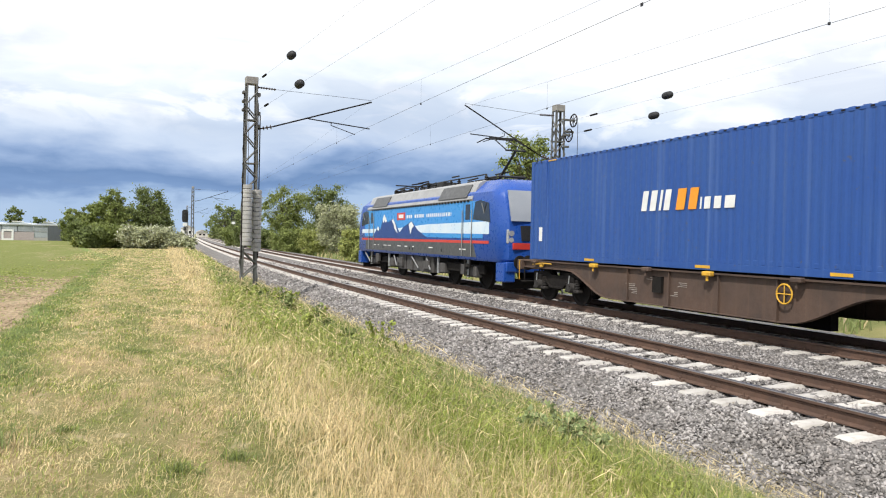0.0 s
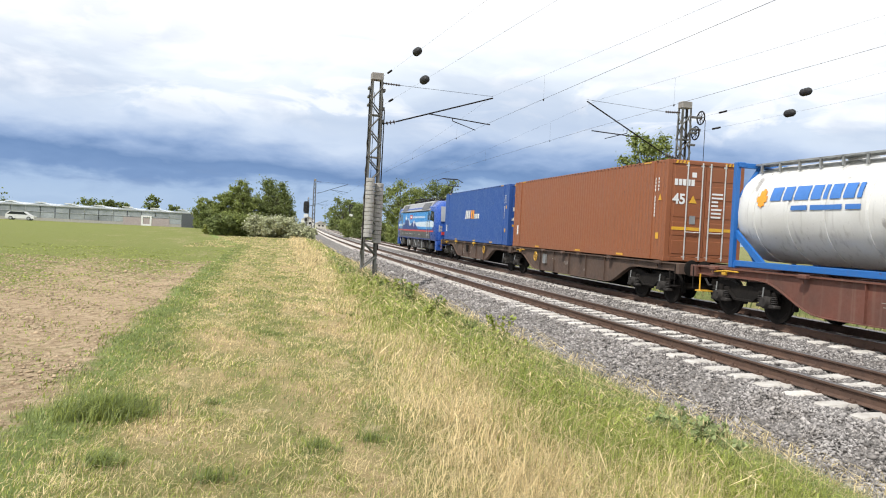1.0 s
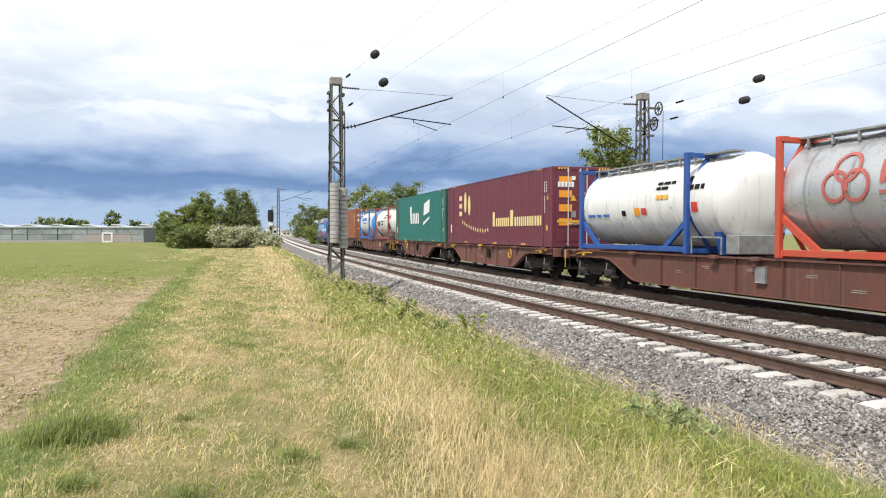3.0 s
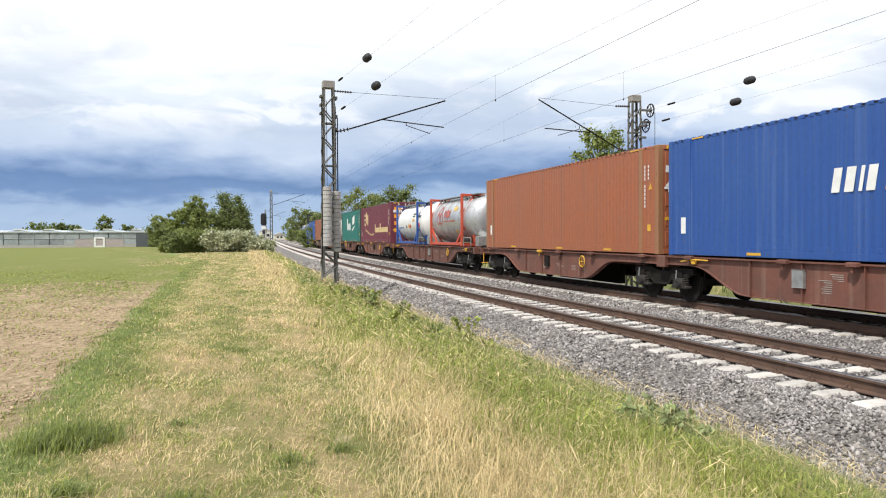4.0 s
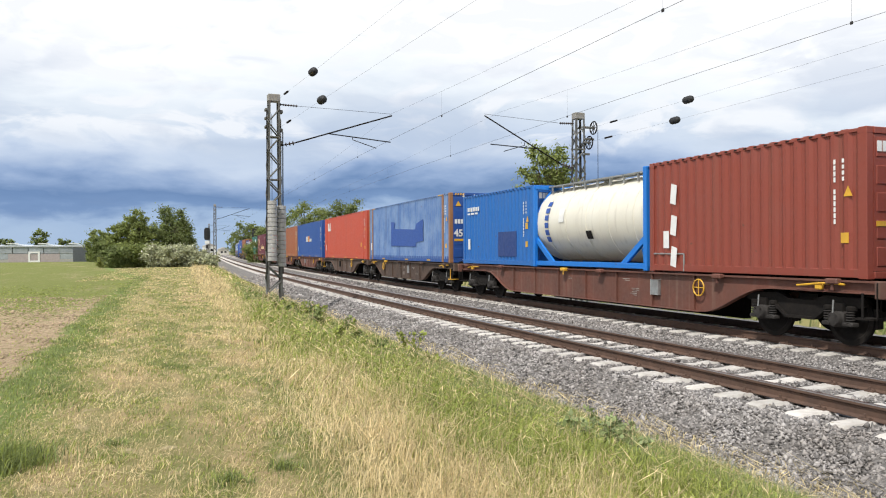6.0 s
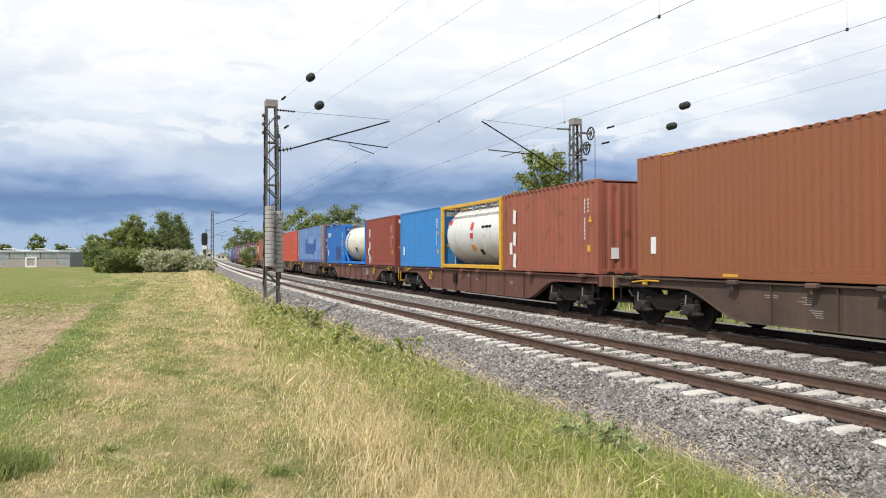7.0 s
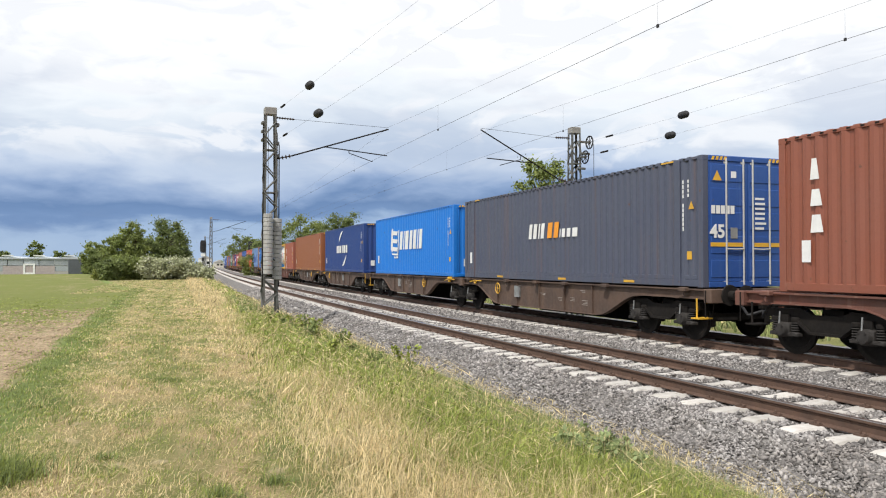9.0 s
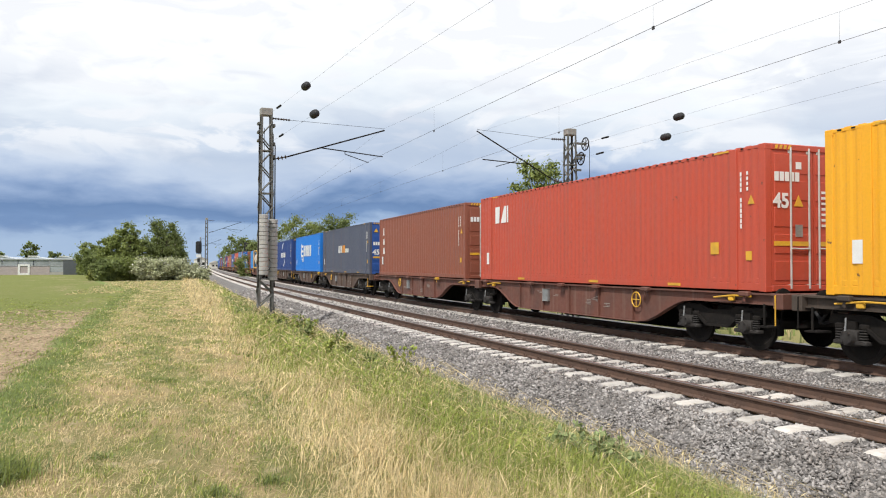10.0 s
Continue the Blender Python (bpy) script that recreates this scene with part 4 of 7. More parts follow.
def door_leaf(c, s, e, back, z0, z1, mat):
    """A container door leaf: a flat slab with five pressed panels across."""
    d = part("door", Mesh().box(min(s * 0.01, s * 1.06), max(s * 0.01, s * 1.06), e - 0.03, e + 0.03, z0, z1), mat, c)
    p = (z1 - z0) / 5
    for k in range(5):
        part("pressed_panel", Mesh().bbox(min(s * 0.06, s * 1.0), max(s * 0.06, s * 1.0), e + back * 0.03 - 0.012, e + back * 0.03 + 0.012, z0 + k * p + 0.08, z0 + (k + 1) * p - 0.06, 0.01), mat, d)
    return d


# ---- tank containers ----
TANK_WHITE = material("tank_white_cladding", (0.72, 0.72, 0.70), 0.38, 0.0, (0.58, 0.57, 0.54), 1.2, 0.6, 30.0, 0.12, 0.0008, 12.0, streak=((0.30, 0.28, 0.26), 0.55), spots=((0.34, 0.32, 0.30), 2.2), spot_level=0.66, rand=0.05)
TANK_CREAM = material("tank_cream_cladding", (0.75, 0.72, 0.62), 0.4, 0.0, (0.66, 0.62, 0.52), 1.2, 0.5, 30.0, 0.1, 0.0008, 12.0, streak=((0.42, 0.38, 0.30), 0.4), rand=0.05)
TANK_STEEL = material("tank_bare_steel", (0.56, 0.57, 0.58), 0.36, 0.55, (0.40, 0.41, 0.42), 1.4, 0.7, 30.0, 0.2, 0.0008, 12.0, streak=((0.24, 0.24, 0.24), 0.5))


def tank(s0, frame_mat, barrel_mat, label, end_mat=None, marks=None, box_frame=False, seed=0, tail_=1.45):
    """A tank container: barrel with dished ends and bands, in a frame of end portals and bottom rails."""
    rng = random.Random(seed)
    t = thing("tank_container", label, "tank container", "tank containers")
    h, z0, z1, r = 3.03, DECK, DECK + 2.55, 1.16
    zc = z0 + 1.34
    rear = h + (0.0 if box_frame else tail_)
    lead = h + (-0.05 if box_frame else 0.40)
    prof = [(0, 0.02), (0.0, 0.35), (0.06, 0.68), (0.17, 0.93), (0.32, 1.06), (0.48, r)]
    L = rear + lead
    full = prof + [(L - a, b) for a, b in prof[::-1]]
    part("barrel", Mesh().turn((0, -rear, zc), (0, lead, zc), [(a, b) for a, b in full if 0.45 < a < L - 0.45], 40), barrel_mat, t, smooth=True)
    for e in (-1, 1):
        M = Mesh().turn((0, lead if e > 0 else -rear, zc), (0, 0, zc), prof, 40)
        part("dished_end", M, end_mat or barrel_mat, t, smooth=True)
    for yy in (-2.3, -1.15, 0.0, 1.15, 2.3, -3.4)[:5 if box_frame else 6]:
        part("band", Mesh().turn((0, yy - 0.03, zc), (0, yy + 0.03, zc), [(0, r - 0.02), (0, r + 0.012), (0.06, r + 0.012), (0.06, r - 0.02)], 40), STEEL_GALV if barrel_mat is TANK_STEEL else barrel_mat, t)
    for e in (-1, 1):
        y = e * (h - 0.07)
        for s in (-1, 1):
            part("corner_post", Mesh().bbox(s * 1.2 - 0.06, s * 1.2 + 0.06, y - 0.07, y + 0.07, z0, z1, 0.012), frame_mat, t)
            for z in (z0, z1 - 0.118):
                part("corner_casting", Mesh().bbox(s * 1.13 - 0.09, s * 1.13 + 0.09, e * (h - 0.09) - 0.09, e * (h - 0.09) + 0.09, z, z + 0.118, 0.01), frame_mat, t)
            if box_frame:
                continue
            a, b = Vector((s * 1.1, y, z0 + 0.95)), Vector((s * 0.5, y - e * 0.0, z0 + 0.08))
            part("corner_brace", Mesh().rod(a, b, 0.05, 6), frame_mat, t)
            part("corner_brace", Mesh().rod((s * 1.1, y, z1 - 0.85), (s * 0.55, y, z1 - 0.05), 0.05, 6), frame_mat, t)
            part("bottom_brace", Mesh().prism([(y, z0 + 0.95), (y, z0 + 0.78), (y - e * 1.0, z0 + 0.10), (y - e * 1.15, z0 + 0.18)], "x", s * 1.15 - 0.04, s * 1.15 + 0.04), frame_mat, t)
        for z in (z0 + 0.07, z1 - 0.07):
            part("end_beam", Mesh().bbox(-1.08, 1.08, y - 0.06, y + 0.06, z - 0.06, z + 0.06, 0.01), frame_mat, t)
    for s in (-1, 1):
        part("bottom_rail", Mesh().bbox(s * 1.15 - 0.05, s * 1.15 + 0.05, -h + 0.1, h - 0.1, z0 + 0.04, z0 + 0.18, 0.01), frame_mat, t)
        if box_frame:
            part("top_rail", Mesh().bbox(s * 1.15 - 0.05, s * 1.15 + 0.05, -h + 0.1, h - 0.1, z1 - 0.12, z1, 0.01), frame_mat, t)
    M = Mesh().box(-0.75, -0.35, -rear + 0.4, h - 0.1, z1 - 0.06, z1 - 0.02)
    for k in range(9):
        M.box(-0.75, -0.7, -h + 0.4 + k * 0.66, -h + 0.45 + k * 0.66, z1 - 0.25, z1 - 0.02)
    part("walkway", M, STEEL_GALV, t, "galvanised walkway on top")
    part("manhole", Mesh().turn((0, 0.3, z1 - 0.2), (0, 0.3, z1 + 0.02), [(0, 0.3), (0.16, 0.3), (0.18, 0.34), (0.22, 0.3)], 20), STEEL_GALV, t)
    part("valve_box", Mesh().bbox(-0.9, 0.3, -rear - 0.12, -rear + 0.35, z0 + 0.02, z0 + 0.48, 0.02), STEEL_GALV, t)
    part("hand_rail", Mesh().rod((-1.2, -h - 0.15, z0 + 0.02), (-1.2, -h - 0.15, z0 + 0.42), 0.02, 6).rod((-1.2, -h - 0.15, z0 + 0.42), (-1.2, -h - 1.35, z0 + 0.42), 0.02, 6).rod((-1.2, -h - 1.35, z0 + 0.42), (-1.2, -h - 1.35, z0 + 0.02), 0.02, 6), STEEL_GALV, t) if not box_frame else None
    part("saddle", Mesh().prism([(-0.8, z0), (0.8, z0), (0.95, z0 + 0.55), (-0.95, z0 + 0.55)], "y", -rear + 0.55, -rear + 0.75), frame_mat, t)

    def plate(name, y0, y1, a0, a1, mat, label=""):
        """A label bent round the barrel, from angle a0 to a1 above the level of its axis."""
        M = Mesh()
        n = 6
        v = []
        for k in range(n + 1):
            a = radians(a0 + (a1 - a0) * k / n)
            for y in (y0, y1):
                for rr in (r + 0.016, r + 0.02):
                    v.append((-math.cos(a) * rr, y, zc + math.sin(a) * rr))
        f = []
        for k in range(n):
            o = k * 4
            f += [(o, o + 2, o + 6, o + 4), (o + 1, o + 5, o + 7, o + 3), (o, o + 4, o + 5, o + 1), (o + 2, o + 3, o + 7, o + 6)]
        M.add(v, f + [(0, 1, 3, 2), (n * 4, n * 4 + 2, n * 4 + 3, n * 4 + 1)])
        return part(name, M, mat, t, label)

    if marks:
        marks(plate, rng)
    return running(t, s0)


def word(plate, y0, widths, gap, a0, a1, mat, name="lettering"):
    y = y0
    for w_ in widths:
        plate(name, y - w_, y, a0, a1, mat)
        y -= w_ + gap


def marks_logistics(plate, rng):
    for k in range(5):
        plate("emblem", 2.15 - k * 0.07, 2.22 - k * 0.07, 14 - 9 * math.sin((k + .5) / 5 * math.pi), 14 + 13 * math.sin((k + .5) / 5 * math.pi), ORANGE, "orange round emblem")
    word(plate, 1.75, (0.36, 0.3, 0.44, 0.3, 0.12, 0.3, 0.3, 0.12), 0.07, 12, 28, BLUE_MARK, "lettering")
    word(plate, 1.0, (0.5, 0.9, 0.4), 0.1, 1, 6, BLUE_MARK, "small_lettering")
    for k in range(3):
        plate("hazard_plate", -2.0, -1.65, 20 - k * 10, 27 - k * 10, YELLOW)


def marks_white(plate, rng):
    for k in range(2):
        plate("dark_plate", 1.75 - k * 0.75, 2.2 - k * 0.75, -14, 4, STEEL_DARK)
    plate("hazard_plate", -3.5, -3.25, 12, 24, RED)
    plate("dark_plate", -3.35, -2.75, -24, -4, GEAR_GREY, "scuffed dark label")
    plate("hazard_plate", -2.9, -2.4, 16, 22, YELLOW)
    plate("dark_plate", -0.25, 0.55, -10, 6, STEEL_DARK, "scuffed dark label")
    plate("light_plate", -0.15, 0.45, -6, 2, WHITE)
    plate("hazard_plate", -0.85, -0.6, 12, 22, YELLOW)
    plate("hazard_plate", -0.85, -0.6, 0, 8, YELLOW)
    plate("hazard_plate", 0.75, 1.05, -34, -24, ORANGE)
    plate("hazard_plate", 0.4, 0.7, -34, -24, RED)
    word(plate, -1.0, (0.2, 0.3, 0.2), 0.06, 24, 28, STEEL_DARK, "small_lettering")
    word(plate, -1.0, (0.3, 0.2), 0.06, 16, 20, STEEL_DARK, "small_lettering")


def marks_flam(plate, rng):
    plate("hazard_plate", -3.35, -3.1, -14, -2, RED)
    plate("round_label", -3.0, -2.85, 24, 32, STEEL_DARK)
    word(plate, -3.0, (0.14, 0.2, 0.14), 0.05, 14, 20, STEEL_DARK, "small_lettering")
    plate("hazard_plate", -0.6, -0.3, -16, -5, ORANGE)
    plate("hazard_plate", -0.95, -0.68, -15, -6, RED)
    plate("round_label", 0.2, 0.42, -16, -8, STEEL_DARK)
    word(plate, -1.4, (0.25, 0.3, 0.2), 0.06, 24, 28, STEEL_DARK, "small_lettering")
    word(plate, -1.4, (0.2, 0.3), 0.06, 17, 21, STEEL_DARK, "small_lettering")
    word(plate, -1.45, (0.16, 0.16, 0.16), 0.05, 4, 10, YELLOW, "hazard_plate")
    word(plate, 2.6, (0.5, 0.3, 0.4), 0.1, -16, -12, BLUE_MARK, "small_lettering")


DULL_RED = material("dull_red_stencil", (0.48, 0.12, 0.10), 0.55)


def marks_rings(plate, rng):
    # three linked rings and a row of large letters, in red
    for cy, ca in ((1.25, 22), (1.5, 4), (1.0, 4)):
        for k in range(28):
            a = k / 28 * math.tau
            plate("ring_emblem", cy + 0.29 * math.cos(a) - 0.035, cy + 0.29 * math.cos(a) + 0.035, ca + 14 * math.sin(a) - 1.8, ca + 14 * math.sin(a) + 1.8, DULL_RED)
    word(plate, 0.45, (0.12, 0.2, 0.07), 0.34, 4, 26, DULL_RED)
    word(plate, 0.20, (0.1, 0.24), 0.34, 6, 24, DULL_RED)
    word(plate, 0.45, (0.3, 0.5, 0.6, 0.5), 0.05, -5, -2, DULL_RED, "small_lettering")
    plate("hazard_plate", -1.7, -1.2, 22, 32, YELLOW)
    plate("hazard_plate", -1.7, -1.35, -34, -28, YELLOW)


def marks_column(plate, rng):
    for k in range(6):
        plate("lettering", 2.15, 2.38, 26 - k * 11, 34 - k * 11, NAVY_MARK)
    plate("light_plate", 1.2, 1.5, 0, 20, WHITE)
    plate("round_label", -0.3, 0.0, -26, -14, STEEL_DARK)


def marks_yellowframe(plate, rng):
    plate("emblem", 2.2, 2.5, 22, 32, RED)
    plate("hazard_plate", -0.3, 0.0, -8, 2, RED)
    plate("hazard_plate", -0.3, 0.05, -32, -20, ORANGE)
    plate("hazard_plate", -0.25, 0.0, 8, 22, RED)
    word(plate, -1.1, (0.25, 0.3, 0.2), 0.06, 10, 14, STEEL_DARK, "small_lettering")
    plate("round_label", -0.9, -0.65, -42, -30, STEEL_DARK)


# ---- liveries ----
PB = material("deep_blue_paint", (0.017, 0.072, 0.285), 0.5, 0.0, (0.028, 0.088, 0.28), 0.8, 0.5, 25.0, 0.18, 0.0006, 30.0, streak=((0.10, 0.17, 0.36), 0.38), spots=((0.06, 0.08, 0.16), 7.0), spot_level=0.68)
# rust streaks made stronger on the slate grey to imitate shading in the folds
PB_GREY = paint("slate_grey_paint", (0.070, 0.080, 0.12), 0.4, 0.4)
PBROWN = paint("red_brown_paint", (0.27, 0.090, 0.034), 0.2, 0.2)
PGREEN = paint("sea_green_paint", (0.008, 0.14, 0.118), 0.25, 0.25)
PMAROON = paint("maroon_paint", (0.135, 0.024, 0.042), 0.25, 0.15)
PORANGE = paint("orange_brown_paint", (0.32, 0.10, 0.042), 0.3, 0.5)
PRED = paint("coral_red_paint", (0.50, 0.072, 0.036), 0.3, 0.25)
PFADED = material("faded_blue_paint", (0.095, 0.185, 0.40), 0.65, 0.0, (0.20, 0.30, 0.49), 1.3, 0.9, 25.0, 0.15, 0.0006, 30.0, streak=((0.07, 0.11, 0.24), 0.75), spots=((0.12, 0.08, 0.06), 5.0), spot_level=0.69)
PBRIGHT = paint("bright_blue_paint", (0.012, 0.13, 0.43), 0.3, 0.15)
PSKY = paint("sky_blue_paint", (0.03, 0.22, 0.55), 0.3, 0.25)
PRUST = material("rusty_red_paint", (0.33, 0.095, 0.06), 0.6, 0.0, (0.22, 0.085, 0.05), 0.9, 0.6, 25.0, 0.2, 0.0008, 30.0, streak=((0.15, 0.065, 0.03), 0.7), spots=((0.17, 0.065, 0.025), 2.6), spot_level=0.60)
PRUST2 = paint("dull_red_paint", (0.25, 0.05, 0.03), 0.3, 0.3)
PNAVY = paint("navy_paint", (0.013, 0.045, 0.19), 0.25, 0.1)
PAZURE = paint("azure_paint", (0.008, 0.175, 0.60), 0.15, 0.05)
PTEX = paint("brown_paint", (0.25, 0.078, 0.045), 0.3, 0.2)
PYELLOW = paint("amber_paint", (0.85, 0.40, 0.012), 0.2, 0.15)
GREENPOST = paint("dirty_green_post", (0.035, 0.075, 0.05), 0.5, 0.8)
RUSTPOST = paint("rust_streaked_post", (0.30, 0.14, 0.06), 0.5, 0.6)


def mk(c, name, M, mat, label=""):
    return part(name, M, mat, c, label)


def marks_slanted(c, h, z0, z1):
    z = z0 + 1.30
    mk(c, "lettering", bars(Mesh(), 1.45, z, (0.24, 0.26, 0.10, 0.24), 0.46, 0.07, 0.18), WHITE, "white slanted block lettering")
    mk(c, "numeral_blocks", bars(Mesh(), 0.22, z, (0.34, 0.32), 0.46, 0.06, 0.18), ORANGE, "orange slanted block lettering")
    mk(c, "small_lettering", bars(Mesh(), -0.55, z, (0.06, 0.22, 0.24, 0.34), 0.25, 0.07, 0.1), WHITE)


def marks_green(c, h, z0, z1):
    z = z0 + 1.0
    mk(c, "lettering", bars(bars(Mesh(), 1.9, z + 0.1, (0.55,), 1.1, 0.1, -0.2), 1.2, z + 0.1, (0.36, 0.36, 0.36, 0.34), 0.65, 0.12, -0.25), WHITE, "white brush-like block lettering")
    mk(c, "emblem", Mesh().prism([(-1.75, z + 0.55), (-3.2, z + 0.75), (-3.3, z + 1.5), (-1.85, z + 1.25)], "x", -1.227, -1.221), WHITE)
    mk(c, "emblem_wave", Mesh().prism([(-1.6, z - 0.02), (-3.2, z + 0.35), (-3.25, z + 0.50), (-1.65, z + 0.14)], "x", -1.227, -1.221), WHITE)


def marks_maroon(c, h, z0, z1):
    M = Mesh()
    for k in range(3):
        M.box(-1.227, -1.221, 4.32, 4.75, z0 + 1.36 + k * 0.38, z0 + 1.58 + k * 0.38)
    mk(c, "emblem_stripes", M, CREAM, "cream striped emblem")
    mk(c, "emblem_oval", disc(Mesh(), 3.74, z0 + 2.0, 0.20, 0.50), CREAM, "cream oval emblem")
    mk(c, "emblem_oval", disc(Mesh(), 3.10, z0 + 1.84, 0.19, 0.48), CREAM, "cream oval emblem")
    for k in range(12):
        a = k / 11
        y, z = 4.2 - a * 3.9, z0 + 1.05 - 0.42 * math.sin(a * math.pi * 0.62)
        pts = [(y + 0.12 * (1 if q % 2 == 0 else 0.42) * math.cos(q * math.pi / 5 + math.pi / 2), z + 0.12 * (1 if q % 2 == 0 else 0.42) * math.sin(q * math.pi / 5 + math.pi / 2)) for q in range(10)]
        mk(c, "star", Mesh().prism(pts, "x", -1.227, -1.221), CREAM)
    mk(c, "lettering", bars(bars(Mesh(), -0.4, z0 + 0.8, (0.34,), 0.62, 0.08), -0.82, z0 + 0.8, (0.2, 0.17, 0.2, 0.2, 0.2, 0.2, 0.22), 0.36, 0.05), CREAM, "cream serif lettering as blocks")
    mk(c, "lettering", bars(bars(Mesh(), -2.6, z0 + 0.8, (0.42,), 0.66, 0.08), -3.1, z0 + 0.8, (0.22, 0.2, 0.14, 0.22, 0.09, 0.2, 0.2, 0.16, 0.17, 0.06, 0.2, 0.2, 0.3), 0.37, 0.05), CREAM, "cream serif lettering as blocks")
    M = Mesh()
    e = -h - 0.004
    for k in range(4):
        M.box(-0.95, -0.45, e - 0.01, e, z1 - 0.6 - k * 0.5, z1 - 0.35 - k * 0.5)
    part("door_lettering", M, ORANGE, c)
    part("door_emblem", Mesh().ring((0.45, e, z0 + 1.55), "y", 0.55, 0.03, 24, 6), ORANGE, c)


def marks_bracket(c, h, z0, z1):
    z = z1 - 0.95
    mk(c, "lettering", bars(Mesh().prism([(h - 1.27, z), (h - 1.58, z), (h - 1.62, z + 0.56), (h - 1.27, z + 0.56)], "x", -1.227, -1.221).prism([(h - 1.70, z), (h - 1.98, z + 0.56), (h - 2.12, z + 0.56), (h - 2.12, z)], "x", -1.227, -1.221), h - 2.18, z, (0.12,), 0.56, 0.06), WHITE, "white block lettering")
    mk(c, "placard", Mesh().box(-1.227, -1.221, -h + 1.3, -h + 1.55, z0 + 0.75, z0 + 1.0), YELLOW)


def marks_patch(c, h, z0, z1):
    out = [(2.1, z0 + 2.0), (2.1, z0 + 0.75), (-2.2, z0 + 0.7), (-2.3, z0 + 0.9), (-3.3, z0 + 0.95), (-3.3, z0 + 1.95), (-2.2, z0 + 1.75), (-2.1, z0 + 1.5), (1.5, z0 + 1.62), (1.4, z0 + 1.95)]
    mk(c, "repaint_patch", Mesh().prism(out, "x", -1.224, -1.219), NAVY_MARK, "fresh blue patch over old lettering")


def marks_small(c, h, z0, z1):
    mk(c, "lettering", bars(bars(Mesh(), h - 0.5, z1 - 0.6, (0.14, 0.12, 0.14, 0.14, 0.14, 0.12, 0.14), 0.15, 0.035), h - 0.5, z1 - 0.72, (0.3, 0.35, 0.3), 0.06, 0.05), WHITE, "white block lettering")
    mk(c, "placard", Mesh().box(-1.226, -1.22, -h + 0.35, -h + 0.52, z0 + 1.2, z0 + 1.4), YELLOW)
    mk(c, "repaint_patch", Mesh().box(-1.223, -1.218, -h + 1.2, -h + 2.7, z0 + 0.3, z0 + 1.15), PNAVY, "darker repaired panel")


def marks_rustcol(c, h, z0, z1):
    for k in range(3):
        mk(c, "lettering", Mesh().prism([(h - 0.8, z1 - 1.0 - k * 0.72), (h - 1.0, z1 - 1.05 - k * 0.72), (h - 1.05, z1 - 0.6 - k * 0.72), (h - 0.85, z1 - 0.55 - k * 0.72)], "x", -1.227, -1.221), WHITE)


def marks_swoosh(c, h, z0, z1):
    z = z0 + 1.25
    mk(c, "lettering", bars(bars(Mesh(), 1.8, z, (0.44, 0.50, 0.44), 0.48, 0.1), -0.1, z, (0.44, 0.44, 0.50), 0.48, 0.1), WHITE, "white block lettering")
    for s in (1, -1):
        pts = [(-0.1 + s * (1.3 * math.cos(radians(20 + 75 * k / 12))), z + 0.28 + s * 1.15 * math.sin(radians(20 + 75 * k / 12))) for k in range(13)]
        ins = [(-0.1 + s * (1.3 * math.cos(radians(20 + 75 * k / 12)) - 0.16 * math.sin(math.pi * k / 12)), z + 0.28 + s * (1.15 * math.sin(radians(20 + 75 * k / 12)) - 0.16 * math.sin(math.pi * k / 12))) for k in range(11, 0, -1)]
        mk(c, "swoosh", Mesh().prism(pts + ins, "x", -1.227, -1.221), WHITE, "white curved stroke")


def marks_large(c, h, z0, z1):
    z = z0 + 1.0
    M = Mesh()
    for k in range(3):
        M.prism([(2.75, z + 0.18 + k * 0.40), (1.95, z + 0.14 + k * 0.40), (1.85, z + 0.33 + k * 0.40), (2.7, z + 0.38 + k * 0.40)], "x", -1.227, -1.221)
    M.prism([(3.05, z + 0.25), (2.75, z + 0.1), (2.68, z + 1.32), (2.92, z + 1.22)], "x", -1.227, -1.2215)
    mk(c, "emblem", M, WHITE, "white striped emblem")
    mk(c, "emblem_edge", Mesh().prism([(2.85, z - 0.02), (1.75, z - 0.06), (1.58, z + 1.2), (1.68, z + 1.2), (1.85, z + 0.03), (2.8, z + 0.05)], "x", -1.227, -1.2212), WHITE)
    mk(c, "lettering", bars(Mesh(), 1.5, z + 0.22, (0.5, 0.16, 0.62, 0.46, 0.5, 0.16, 0.48), 0.88, 0.11, 0.16), WHITE, "large white slanted block lettering")
    mk(c, "small_lettering", bars(Mesh(), 2.45, z - 0.2, (0.3, 0.4), 0.09, 0.08), WHITE)


def marks_vertical(c, h, z0, z1):
    for k, (w_, t_) in enumerate(((0.2, 0.38), (0.26, 0.30), (0.28, 0.32))):
        zz = z1 - 0.85 - k * 0.48
        y = h - 0.75
        M = Mesh().prism([(y, zz), (y - w_, zz), (y - w_ + 0.06, zz + t_), (y - 0.04, zz + t_)], "x", -1.227, -1.221)
        mk(c, "lettering", M, WHITE, "white lettering set upright")


# ---- the train, front to rear ----
L45, L40, L20, HC, STD = 13.716, 12.192, 6.058, 2.896, 2.591


def pair(front, near, mat, label, seed):
    """An articulated wagon: two halves over a shared middle bogie, whose outer ends lie at front and near."""
    mid = (front + near) / 2
    wagon((front + mid) / 2 + 0.0, front - mid, (True, True), (False, True), mat, label, seed)
    wagon((mid + near) / 2 - 0.05, mid - near - 0.15, (True, False), (True, False), mat, label, seed + 1)


